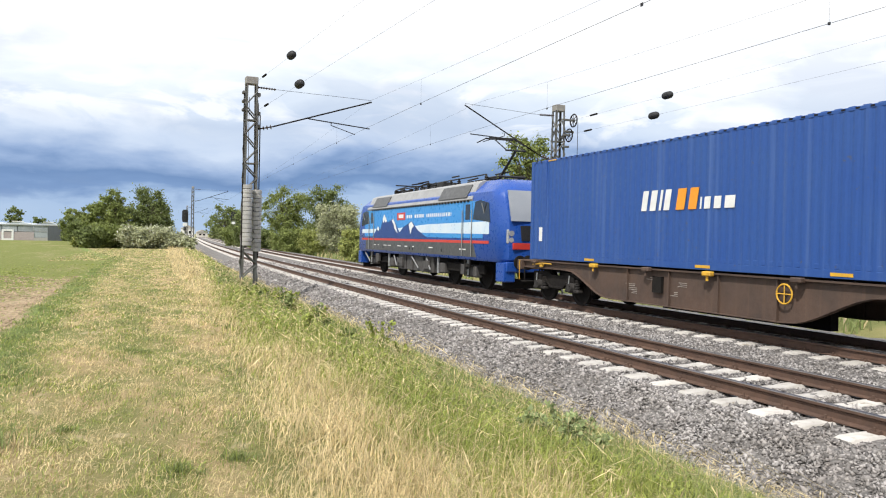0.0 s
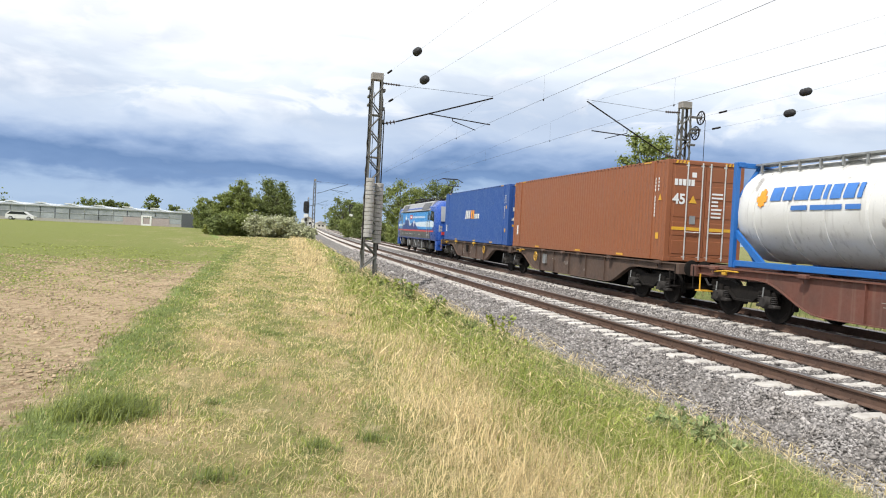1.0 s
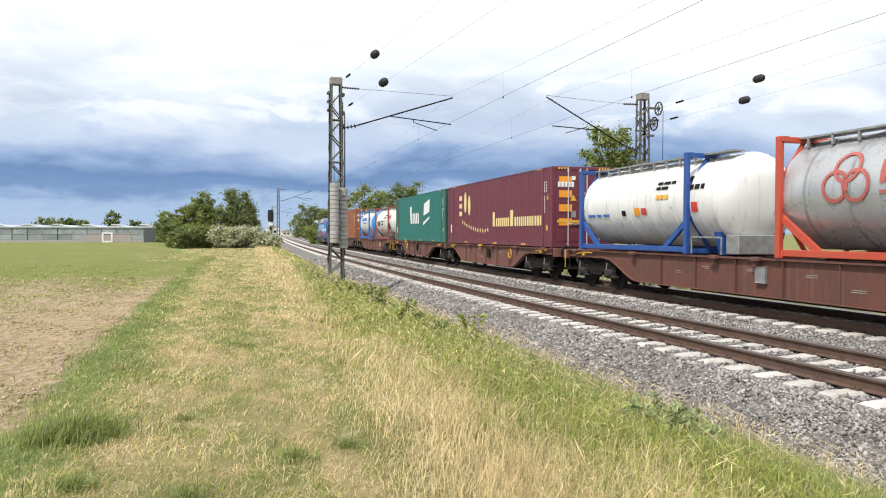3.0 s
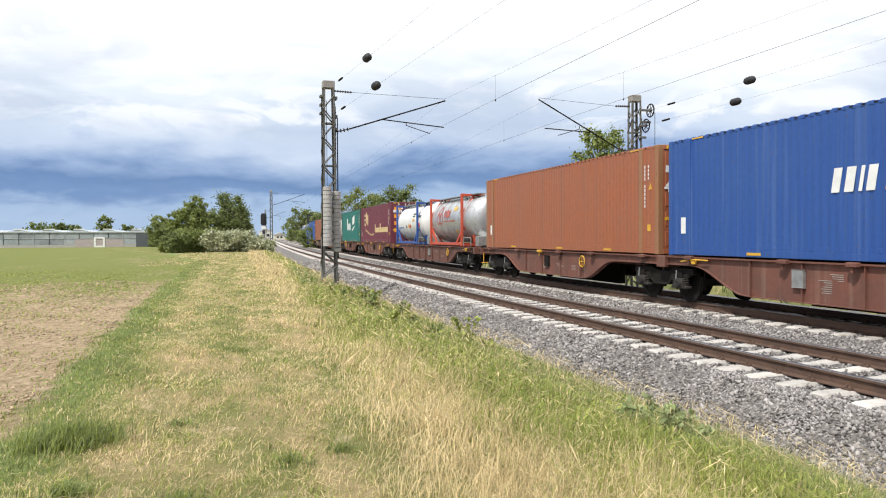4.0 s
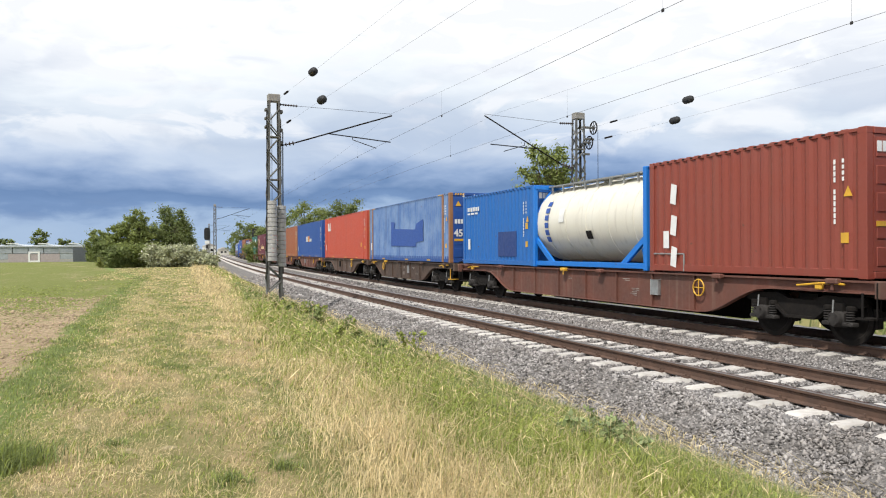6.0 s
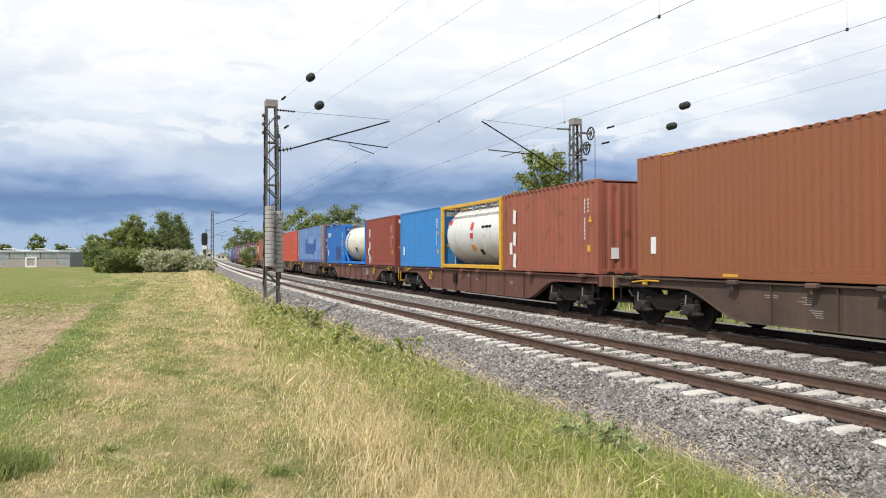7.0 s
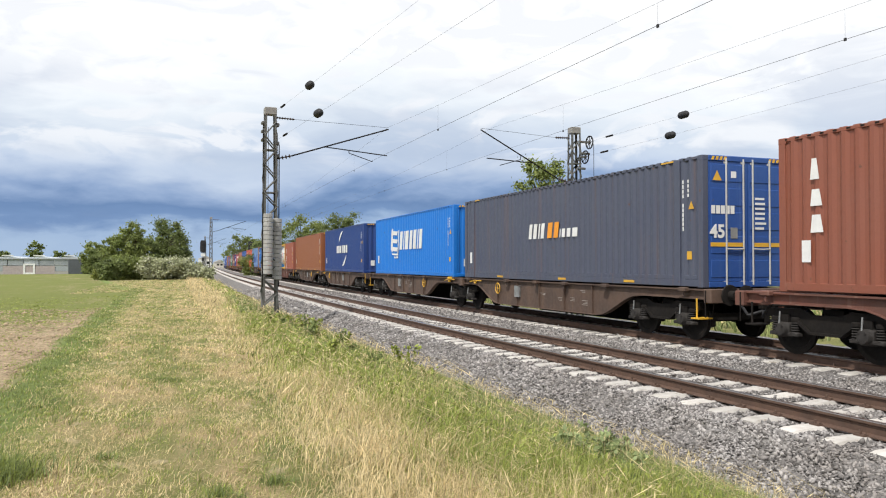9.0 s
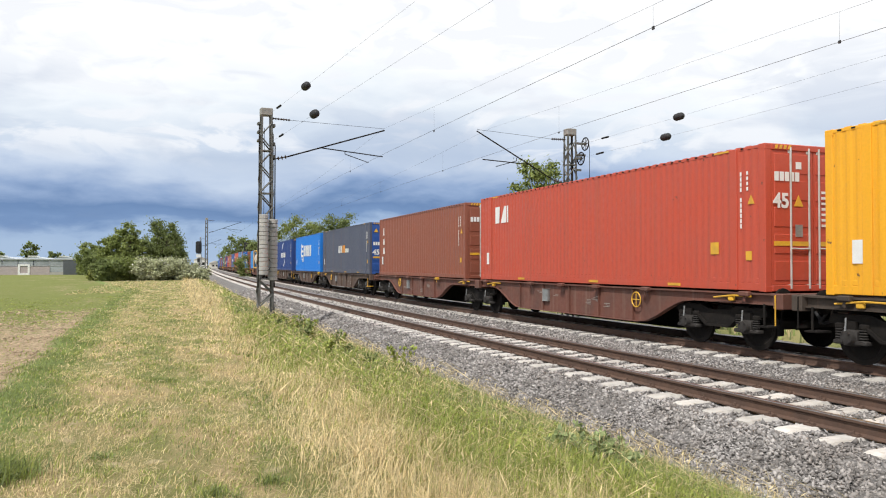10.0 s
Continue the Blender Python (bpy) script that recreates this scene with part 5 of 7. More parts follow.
W_ART = "articulated container wagon with a fish-belly frame, brown and dusty"
pair(20.75, -9.0, WAGON_BROWN, W_ART, 1)
container(20.2 - L45 / 2, L45, HC, PB, "deep blue corrugated 45-foot container with streaks", marks=marks_slanted, seed=1, rust_posts=None)
container(5.6 - L45 / 2, L45, HC, PBROWN, "red-brown corrugated 45-foot container with rear doors", seed=2)
wagon(-18.95, 18.3, (True, True), (True, True), WAGON_RED, "four-axle container wagon in red-brown with tank containers", 3)
tank(-14.28, PBRIGHT, TANK_WHITE, "silver-white tank in a light blue frame with a blue end", PSKY, marks_logistics)
tank(-23.75, PRUST2, TANK_WHITE, "scuffed white tank in a dark red frame", None, marks_white)
pair(-29.0, -58.2, WAGON_RED, "articulated container wagon with a fish-belly frame, red-brown", 4)
container(-29.85 - L45 / 2, L45, HC, PGREEN, "sea-green corrugated container with white emblem", marks=marks_green, number=False, seed=3, fold=0.02, rust_posts=GREENPOST)
container(-44.15 - L45 / 2, L45, HC, PMAROON, "maroon corrugated container with cream lettering", marks=marks_maroon, number=False, seed=4, fold=0.02)
wagon(-68.3, 18.3, (True, True), (True, True), WAGON_RED, "four-axle container wagon in red-brown with tank containers", 6)
tank(-63.15, PB, TANK_WHITE, "white tank in a dark blue frame with hazard plates", None, marks_flam)
tank(-72.4, PRED, TANK_STEEL, "dull steel tank in an orange-red frame with linked rings", None, marks_rings)
pair(-78.5, -107.4, WAGON_RED, "articulated container wagon with a fish-belly frame, red-brown", 7)
container(-79.1 - L45 / 2, L45, HC, PORANGE, "orange-brown rust-streaked 45-foot container", seed=5, rust_posts=RUSTPOST)
container(-93.3 - L45 / 2, L45, HC, PB, "deep blue corrugated 45-foot container with rear doors", marks=marks_slanted, seed=6)
pair(-107.9, -137.0, WAGON_BROWN, W_ART, 9)
container(-108.4 - L45 / 2, L45, HC, PRED, "coral red corrugated 45-foot container", marks=marks_bracket, seed=7, door="front")
container(-122.7 - L45 / 2, L45, HC, PFADED, "faded pale blue container with a fresh blue patch", PB, marks_patch, seed=8, fold=0.034, rust_posts=RUSTPOST, band=PB)
wagon(-147.1, 18.9, (True, True), (True, True), WAGON_RED, "four-axle container wagon in red-brown", 11)
container(-137.9 - L20 / 2, L20, STD, PBRIGHT, "bright blue 20-foot container with a repaired panel", marks=marks_small, number=False, seed=9)
tank(-147.05, PAZURE, TANK_CREAM, "cream-white tank in a bright blue frame", None, marks_column, tail_=0.1)
container(-150.15 - L20 / 2, L20, STD, PRUST2, "dull red 20-foot container", marks=marks_rustcol, number=False, seed=10)
wagon(-166.5, 18.6, (True, True), (True, True), WAGON_RED, "four-axle container wagon in red-brown", 12)
container(-157.25 - L20 / 2, L20, STD, PSKY, "sky blue 20-foot container with repainted patches", marks=None, number=False, seed=11)
tank(-166.35, YELLOW, TANK_WHITE, "white tank in a yellow box frame", None, marks_yellowframe, box_frame=True)
container(-169.5 - L20 / 2, L20, STD, PRUST, "rust-stained red 20-foot container", marks=marks_rustcol, number=False, seed=12, door="front")
pair(-176.4, -205.9, WAGON_BROWN, W_ART, 13)
container(-177.4 - L45 / 2, L45, HC, PBROWN, "red-brown corrugated 45-foot container", number=False, seed=13, door="front")
container(-192.9 - L40 / 2, L40, HC, PNAVY, "navy blue 40-foot container with white curved strokes", marks=marks_swoosh, number=False, seed=14, door="front")
pair(-206.6, -235.3, WAGON_BROWN, W_ART, 15)
container(-207.95 - L40 / 2, L40, HC, PAZURE, "azure blue 40-foot container with a large white emblem", marks=marks_large, number=False, seed=15, door="front")
container(-221.35 - L45 / 2, L45, HC, PB_GREY, "slate grey 45-foot container with blue rear doors", PB, marks_slanted, seed=16, fold=0.034)
pair(-236.2, -265.0, WAGON_RED, "articulated container wagon with a fish-belly frame, red-brown", 17)
container(-237.2 - L40 / 2, L40, HC, PTEX, "brown 40-foot container with white upright lettering", marks=marks_vertical, number=False, seed=17)
container(-250.9 - L45 / 2, L45, HC, PRED, "coral red corrugated 45-foot container with rear doors", marks=marks_bracket, seed=18)
wagon(-272.6, 14.4, (False, True), (False, True), WAGON_GREY, "grey-brown container wagon with a fish-belly frame", 19)
container(-266.0 - L45 / 2, L45, HC, PYELLOW, "amber yellow corrugated container", number=False, seed=19)


# ---- the locomotive ----
LOCO_BLUE = material("locomotive_deep_blue", (0.016, 0.072, 0.34), 0.32, 0.0, (0.02, 0.08, 0.30), 2.0, 0.5, 30.0, 0.1)
LOCO_SKY = material("locomotive_sky_blue", (0.05, 0.30, 0.68), 0.34, 0.0, (0.035, 0.24, 0.62), 0.7, 0.8, 30.0, 0.08)
LOCO_PALE = material("locomotive_pale_band", (0.72, 0.78, 0.82), 0.36, 0.0, (0.50, 0.66, 0.80), 0.8, 0.8, 30.0, 0.05)
LOCO_GREY = material("locomotive_dark_grey", (0.085, 0.088, 0.09), 0.5, 0.0, (0.06, 0.058, 0.055), 2.0, 0.6, 30.0, 0.25)
LOCO_ROOF = material("locomotive_roof_silver", (0.40, 0.40, 0.40), 0.45, 0.4, (0.28, 0.27, 0.26), 2.0, 0.6, 30.0, 0.2)
PEAK_BLUE = material("mountain_blue", (0.012, 0.055, 0.24), 0.36)
GLASS_DARK = material("tinted_cab_glass", (0.015, 0.017, 0.02), 0.06, 0.0, spec=0.7)
LENS_MAT = material("headlight_lens", (0.36, 0.37, 0.38), 0.15)
LOCO_GEAR = material("dusty_bogie_grey", (0.085, 0.080, 0.075), 0.75, 0.0, (0.045, 0.040, 0.036), 5.0, 0.8)


def loco_body():
    levels = [(1.02, 1.44, 8.90), (1.12, 1.495, 9.0), (2.2, 1.495, 9.0), (2.45, 1.495, 8.93), (3.05, 1.495, 8.66), (3.32, 1.46, 8.50), (3.60, 1.16, 8.15), (3.76, 0.98, 7.70)]
    M = Mesh()
    v = []
    for z, w, e in levels:
        half = [(-w, -e + 0.62), (-w + 0.06, -e + 0.30), (-w + 0.24, -e + 0.08), (-0.6, -e), (0.6, -e), (w - 0.24, -e + 0.08), (w - 0.06, -e + 0.30), (w, -e + 0.62)]
        ring = half + [(-x, -y) for x, y in half]
        v += [(x, y, z) for x, y in ring]
    n = 16
    f = [(i * n + k, i * n + (k + 1) % n, (i + 1) * n + (k + 1) % n, (i + 1) * n + k) for i in range(len(levels) - 1) for k in range(n)]
    f += [tuple(range(n))[::-1], tuple(range(len(v) - n, len(v)))]
    return M.add(v, f)


def build_loco(s0):
    # windscreen glass whose grey base colour imitates reflected sky
    screen = material("windscreen_painted_reflection", (0.30, 0.32, 0.35), 0.12, 0.0, (0.22, 0.24, 0.27), 1.0, 0.6, spec=0.7)
    lo = thing("electric_locomotive", "blue four-axle electric locomotive with mountain livery and raised pantograph", "locomotive")
    part("body", loco_body(), LOCO_BLUE, lo, smooth=True)
    for s in (-1, 1):
        x0, x1 = (-1.503, -1.496) if s < 0 else (1.496, 1.503)

        def panel(name, out, mat, lift=0.0, label=""):
            part(name, Mesh().prism(out, "x", x0 - lift, x1 - lift) if s < 0 else Mesh().prism(out, "x", x0 + lift, x1 + lift), mat, lo, label)

        panel("side_panel", [(-7.4, 1.78), (7.4, 1.78), (7.4, 3.05), (-7.4, 3.05)], LOCO_SKY, 0, "sky-blue side panel")
        panel("side_skirt", [(-6.9, 1.13), (7.2, 1.13), (7.2, 1.60), (-6.6, 1.60)], LOCO_GREY, 0, "dark grey lower panel")
        panel("red_stripe", [(-7.9, 1.60), (7.9, 1.60), (7.9, 1.70), (-7.9, 1.70)], RED, 0.001)
        panel("pale_band", [(-7.9, 1.92), (1.8, 1.98), (7.9, 1.94), (7.9, 2.14), (2.0, 2.16), (-2.0, 2.30), (-7.9, 2.34)], LOCO_PALE, 0.002, "white cloud band")
        # mountain range with snow caps
        peaks = [(5.9, 1.72), (5.0, 2.30), (4.6, 2.12), (4.0, 2.85), (3.4, 2.42), (2.6, 2.62), (1.6, 1.98), (1.1, 2.20), (0.0, 2.45), (-0.9, 2.05), (-2.2, 1.72)]
        panel("mountains", [(6.2, 1.70)] + peaks + [(-2.4, 1.70)], PEAK_BLUE, 0.004, "dark blue mountain silhouette")
        for out in ([(4.0, 2.84), (3.55, 2.52), (3.7, 2.42), (3.95, 2.55), (4.1, 2.4), (4.25, 2.6)], [(5.0, 2.29), (4.8, 2.16), (4.95, 2.02), (5.2, 2.16)],
                    [(2.6, 2.61), (2.2, 2.30), (1.9, 1.95), (2.4, 2.15), (2.5, 2.35), (2.8, 2.5)], [(0.0, 2.44), (-0.35, 2.24), (-0.1, 2.16), (0.1, 1.9), (0.35, 2.32)]):
            panel("snow_cap", out, WHITE, 0.006)
        panel("red_emblem", [(2.0, 2.52), (0.85, 2.52), (0.85, 2.84), (2.0, 2.84)], RED, 0.006, "red emblem")
        panel("emblem_cross", [(1.75, 2.60), (1.1, 2.60), (1.1, 2.76), (1.75, 2.76)], WHITE, 0.008)
        M = Mesh()
        y = 0.65
        for w_ in (0.2, 0.2, 0.2, 0, 0.22, 0.15, 0.12, 0.17, 0.17, 0, 0.08, 0.18, 0.13, 0.17, 0.12, 0.17, 0.17, 0.12, 0.08, 0.17, 0.17, 0.17, 0.06):
            if w_:
                xx = sorted((s * 1.497, s * 1.507))
                M.box(xx[0], xx[1], y - w_ * 0.8, y, 2.58, 2.72)
            y -= w_ + 0.075 if w_ else 0.24
        part("lettering", M, WHITE, lo, "row of white letter blocks")
        for e in (-1, 1):
            ys = lambda q: e * q
            panel("cab_window", [(ys(6.55), 2.42), (ys(7.45), 2.36), (ys(8.0), 2.3), (ys(7.86), 2.95), (ys(7.2), 3.06), (ys(6.75), 3.02)], GLASS_DARK, 0.006, "dark cab side window")
            for q in (5.72, 6.48):
                panel("door_seam", [(ys(q - 0.012), 1.2), (ys(q + 0.012), 1.2), (ys(q + 0.012), 3.0), (ys(q - 0.012), 3.0)], LOCO_GREY, 0.005)
            panel("door_window", [(ys(5.9), 2.42), (ys(6.3), 2.42), (ys(6.3), 2.95), (ys(5.9), 2.95)], GLASS_DARK, 0.006)
            for q in (5.68, 6.52):
                part("grab_pole", Mesh().rod((s * 1.54, e * q, 1.15), (s * 1.54, e * q, 2.75), 0.016, 6), STEEL_GALV, lo)
            part("steps", Mesh().box(s * 1.38 - 0.12, s * 1.38 + 0.1, e * 6.1 - 0.22, e * 6.1 + 0.22, 0.45, 0.48).box(s * 1.38 - 0.12, s * 1.38 + 0.1, e * 6.1 - 0.22, e * 6.1 + 0.22, 0.78, 0.81)
                 .box(s * 1.46, s * 1.49, e * 6.1 - 0.24, e * 6.1 - 0.2, 0.45, 1.05).box(s * 1.46, s * 1.49, e * 6.1 + 0.2, e * 6.1 + 0.24, 0.45, 1.05), STEEL_DARK, lo)
            part("mirror_arm", Mesh().rod((s * 1.5, e * 7.5, 2.6), (s * 1.6, e * 7.5, 2.95), 0.02, 6), STEEL_GALV, lo)
        part("roof_fairing", Mesh().prism([(s * 1.5, 3.06), (s * 1.53, 3.12), (s * 1.24, 3.70), (s * 1.0, 3.80), (s * 1.0, 3.2)], "y", -6.5, 6.9), LOCO_ROOF, lo, "silver-grey roof side")
        M = Mesh()
        for k in range(40):
            M.box(s * 1.51 - 0.02, s * 1.51 + 0.02, -6.2 + k * 0.31, -6.06 + k * 0.31, 3.03, 3.10)
        part("gutter", M, STEEL_DARK, lo)
        for y0, y1 in ((-6.0, -3.2), (3.6, 6.0)):
            part("roof_grille", Mesh().prism([(s * 1.515, 3.19), (s * 1.535, 3.20), (s * 1.29, 3.66), (s * 1.27, 3.64)], "y", y0, y1), LOCO_GREY, lo)
        M = Mesh()
        rng = random.Random(5)
        for k in range(14):
            y = rng.uniform(-6, 6)
            M.box(s * 1.499 if s > 0 else -1.509, 1.509 if s > 0 else -1.499, y, y + rng.uniform(0.08, 0.5), 1.36, 1.40)
        part("small_lettering", M, WHITE, lo)
        M = Mesh()
        for y in (-3.6, -0.2, 0.2, 4.1):
            M.rod((s * 1.49, y, 1.3), (s * 1.51, y, 1.3), 0.07, 10)
        part("filler_caps", M, BLACK, lo)
    for e in (-1, 1):
        def face(name, z0, z1, w0, w1, y0, y1, mat, label=""):
            part(name, Mesh().add([(-w0, e * (y0 + 0.012), z0), (w0, e * (y0 + 0.012), z0), (w1, e * (y1 + 0.012), z1), (-w1, e * (y1 + 0.012), z1),
                                   (-w0, e * (y0 - 0.05), z0), (w0, e * (y0 - 0.05), z0), (w1, e * (y1 - 0.05), z1), (-w1, e * (y1 - 0.05), z1)],
                                  [(0, 1, 2, 3), (7, 6, 5, 4), (0, 4, 5, 1), (1, 5, 6, 2), (2, 6, 7, 3), (3, 7, 4, 0)]), mat, lo, label)
        face("windscreen", 2.34, 3.34, 1.22, 1.16, 8.995, 8.56, screen, "sloping windscreen with the sky's grey reflection put into its colour")
        face("nose_stripe", 1.45, 1.65, 1.15, 1.15, 9.0, 9.0, RED)
        face("nose_panel", 1.72, 2.2, 0.85, 0.9, 9.0, 9.0, BLACK)
        for s in (-1, 1):
            part("headlight", Mesh().bbox(s * 1.18 - 0.14, s * 1.18 + 0.14, e * 8.86 - 0.06, e * 8.86 + 0.06, 1.62, 2.08, 0.03).rod((s * 1.18, e * 8.84, 1.95), (s * 1.18, e * 8.94, 1.95), 0.09, 14)
                 .rod((s * 1.18, e * 8.84, 1.74), (s * 1.18, e * 8.94, 1.74), 0.08, 14), LENS_MAT, lo, "clear headlight cluster")
            ob = new("buffer", BUFFER)
            ob.parent, ob.matrix_basis = lo, pose(s * 0.875, e * 8.9, 1.05, 0, 0, 0 if e > 0 else 180)
            part("buffer_step", Mesh().bbox(s * 1.2 - 0.22, s * 1.2 + 0.2, e * 8.6 - 0.3, e * 8.6 + 0.3, 0.40, 1.02, 0.03), LOCO_BLUE, lo)
        part("bumper_beam", Mesh().bbox(-1.35, 1.35, e * 8.75 - 0.2, e * 8.75 + 0.2, 0.72, 1.04, 0.03), LOCO_BLUE, lo)
        part("rail_guard", Mesh().bbox(-1.25, 1.25, e * 8.5 - 0.06, e * 8.5 + 0.06, 0.18, 0.5, 0.02), STEEL_DARK, lo)
        b = part("bogie_frame", Mesh().box(-1.05, 1.05, e * 4.75 - 0.3, e * 4.75 + 0.3, 0.5, 0.95).bbox(-1.22, -1.08, e * 4.75 - 2.2, e * 4.75 + 2.2, 0.55, 0.85, 0.02).bbox(1.08, 1.22, e * 4.75 - 2.2, e * 4.75 + 2.2, 0.55, 0.85, 0.02), STEEL_DARK, lo)
        for q in (-1.5, 1.5):
            for s in (-1, 1):
                part("wheel", Mesh().turn((s * 0.70, e * 4.75 + q, 0.625), (s * 0.84, e * 4.75 + q, 0.625), [(0, 0.12), (0, 0.62), (0.03, 0.65), (0.035, 0.625), (0.137, 0.62), (0.137, 0.52), (0.1, 0.5), (0.1, 0.14)], 28), STEEL_DARK, b, smooth=True)
                part("axle_box", Mesh().bbox(s * 1.2 - 0.14, s * 1.2 + 0.14, e * 4.75 + q - 0.28, e * 4.75 + q + 0.28, 0.42, 0.82, 0.04), LOCO_GEAR, b)
                part("damper", Mesh().rod((s * 1.3, e * 4.75 + q + 0.45, 0.4), (s * 1.3, e * 4.75 + q + 0.45, 1.0), 0.06, 10), STEEL_GALV, b)
    for y0, y1 in ((-2.2, -1.2), (-1.0, 0.2), (0.4, 1.1), (1.3, 2.3)):
        part("underfloor_case", Mesh().bbox(-1.3, 1.3, y0, y1, 0.36, 1.02, 0.03), LOCO_GEAR, lo)
    rr = random.Random(31)
    for k in range(26):
        y, s = rr.uniform(-7.2, 7.2), -1 if k % 2 else 1
        if k % 3:
            part("underfloor_fitting", Mesh().bbox(s * 1.36 - 0.06, s * 1.36 + 0.06, y, y + rr.uniform(0.1, 0.45), rr.uniform(0.45, 0.7), rr.uniform(0.8, 1.0), 0.02), LOCO_GEAR, lo)
        else:
            part("pipe", Mesh().rod((s * 1.38, y, 0.5), (s * 1.38, y + rr.uniform(0.3, 1.0), 0.95), 0.03, 6), STEEL_GALV, lo)
    # roof equipment
    part("roof_deck", Mesh().bbox(-0.95, 0.95, -6.6, 6.6, 3.70, 3.80, 0.02), LOCO_GREY, lo)
    rng = random.Random(8)
    for k in range(14):
        y = -5.6 + k * 0.86
        x = rng.choice((-0.6, 0.55, -0.2))
        part("roof_insulator", Mesh().turn((x, y, 3.78), (x, y, 4.1), [(0, 0.05), (0.05, 0.09), (0.08, 0.05), (0.13, 0.09), (0.16, 0.05), (0.21, 0.08), (0.24, 0.04), (0.32, 0.03)], 12), BLACK, lo)
    part("roof_conductor", Mesh().rod((-0.6, -5.5, 4.08), (-0.6, 5.2, 4.05), 0.025, 6), BLACK, lo)
    part("roof_conductor", Mesh().rod((0.55, -4.5, 4.08), (0.55, 5.4, 4.05), 0.025, 6), BLACK, lo)
    for k in range(30):
        y, x = rng.uniform(-6.2, 6.2), rng.uniform(-0.85, 0.7)
        hh = rng.uniform(0.1, 0.34)
        part("roof_equipment", Mesh().bbox(x, x + rng.uniform(0.12, 0.4), y, y + rng.uniform(0.2, 0.9), 3.79, 3.79 + hh, 0.02) if k % 2 else Mesh().rod((x, y, 3.85 + hh), (x + rng.uniform(-0.3, 0.3), y + rng.uniform(0.5, 1.6), 3.85 + hh), 0.03, 6), BLACK if k % 3 else STEEL_DARK, lo)
    # folded and raised pantographs
    p = part("pantograph", Mesh().rod((-0.5, -4.6, 3.95), (0.5, -4.6, 3.95), 0.04, 8).rod((-0.5, -5.8, 3.95), (0.5, -5.8, 3.95), 0.04, 8).rod((-0.5, -4.6, 3.95), (-0.5, -5.8, 3.95), 0.03, 8).rod((0.5, -4.6, 3.95), (0.5, -5.8, 3.95), 0.03, 8), BLACK, lo, "raised current collector")
    p.matrix_basis = pose(0, -0.7, 0)
    part("lower_arm", Mesh().rod((0, -4.7, 3.95), (0, -6.0, 4.85), 0.045, 8), BLACK, p)
    part("upper_arm", Mesh().rod((-0.35, -6.0, 4.85), (-0.25, -4.75, 5.38), 0.022, 6).rod((0.35, -6.0, 4.85), (0.25, -4.75, 5.38), 0.022, 6).rod((-0.4, -6.0, 4.85), (0.4, -6.0, 4.85), 0.03, 6), BLACK, p)
    part("contact_strip", Mesh().rod((-0.55, -4.6, 5.40), (0.55, -4.6, 5.40), 0.028, 6).rod((-0.55, -4.95, 5.40), (0.55, -4.95, 5.40), 0.028, 6).rod((-0.55, -4.78, 5.4), (-0.95, -4.78, 5.2), 0.022, 6).rod((0.55, -4.78, 5.4), (0.95, -4.78, 5.2), 0.022, 6), BLACK, p)
    part("folded_pantograph", Mesh().rod((-0.5, 4.6, 3.98), (0.5, 4.6, 3.98), 0.04, 8).rod((0, 4.6, 3.98), (0, 6.0, 4.12), 0.045, 8).rod((-0.3, 6.0, 4.12), (-0.3, 4.2, 4.2), 0.025, 6).rod((0.3, 6.0, 4.12), (0.3, 4.2, 4.2), 0.025, 6).rod((-0.9, 4.2, 4.22), (0.9, 4.2, 4.22), 0.03, 6), BLACK, lo)
    return running(lo, s0)


build_loco(30.4)


# ---- overhead line ----
PORCELAIN = material("brown_porcelain", (0.05, 0.035, 0.03), 0.3)
WEIGHT = material("grey_cast_weights", (0.42, 0.41, 0.39), 0.7, 0.0, (0.28, 0.27, 0.26), 4.0, 0.7)
WIRE = material("overhead_wire_copper", (0.10, 0.10, 0.10), 0.5, 0.6)


def lattice(m, height, w0, w1, pitch=0.50):
    """Two channel legs tied by crossed lattice bars on both faces; returns meshes for legs and bars."""
    legs, ties = [], []
    at = lambda z: w0 + (w1 - w0) * z / height
    for sx in (-1, 1):
        for sy in (-1, 1):
            M = Mesh()
            a, b = at(0) / 2, at(height) / 2
            for k in range(2):
                dx, dy = (0.075, 0.014) if k else (0.014, 0.065)
                v = []
                for z, q in ((-0.9, a), (height, b)):
                    x, y = sx * q, sy * q * 0.8
                    v += [(x, y, z), (x - sx * dx, y, z), (x - sx * dx, y - sy * dy, z), (x, y - sy * dy, z)]
                M.add(v, [(0, 1, 2, 3), (7, 6, 5, 4), (0, 4, 5, 1), (1, 5, 6, 2), (2, 6, 7, 3), (3, 7, 4, 0)])
            legs.append(M)
    z, k = -0.3, 0
    while z < height - pitch * 0.6:
        z2 = min(z + pitch, height - 0.05)
        a, b = at(max(z, 0)) / 2, at(z2) / 2
        for sy in (-1, 1):
            s = 1 if k % 2 == 0 else -1
            ties.append(Mesh().rod((s * a, sy * a * 0.8, z), (-s * b, sy * b * 0.8, z2), 0.026, 5))
        for sx in (-1, 1):
            s = 1 if k % 2 == 0 else -1
            ties.append(Mesh().rod((sx * a, s * a * 0.8, z), (sx * b, -s * b * 0.8, z2), 0.026, 5))
        if k % 3 == 2:
            ties.append(Mesh().box(-b, b, -b * 0.8, b * 0.8, z2 - 0.02, z2 + 0.02))
        z, k = z2, k + 1
    return legs, ties


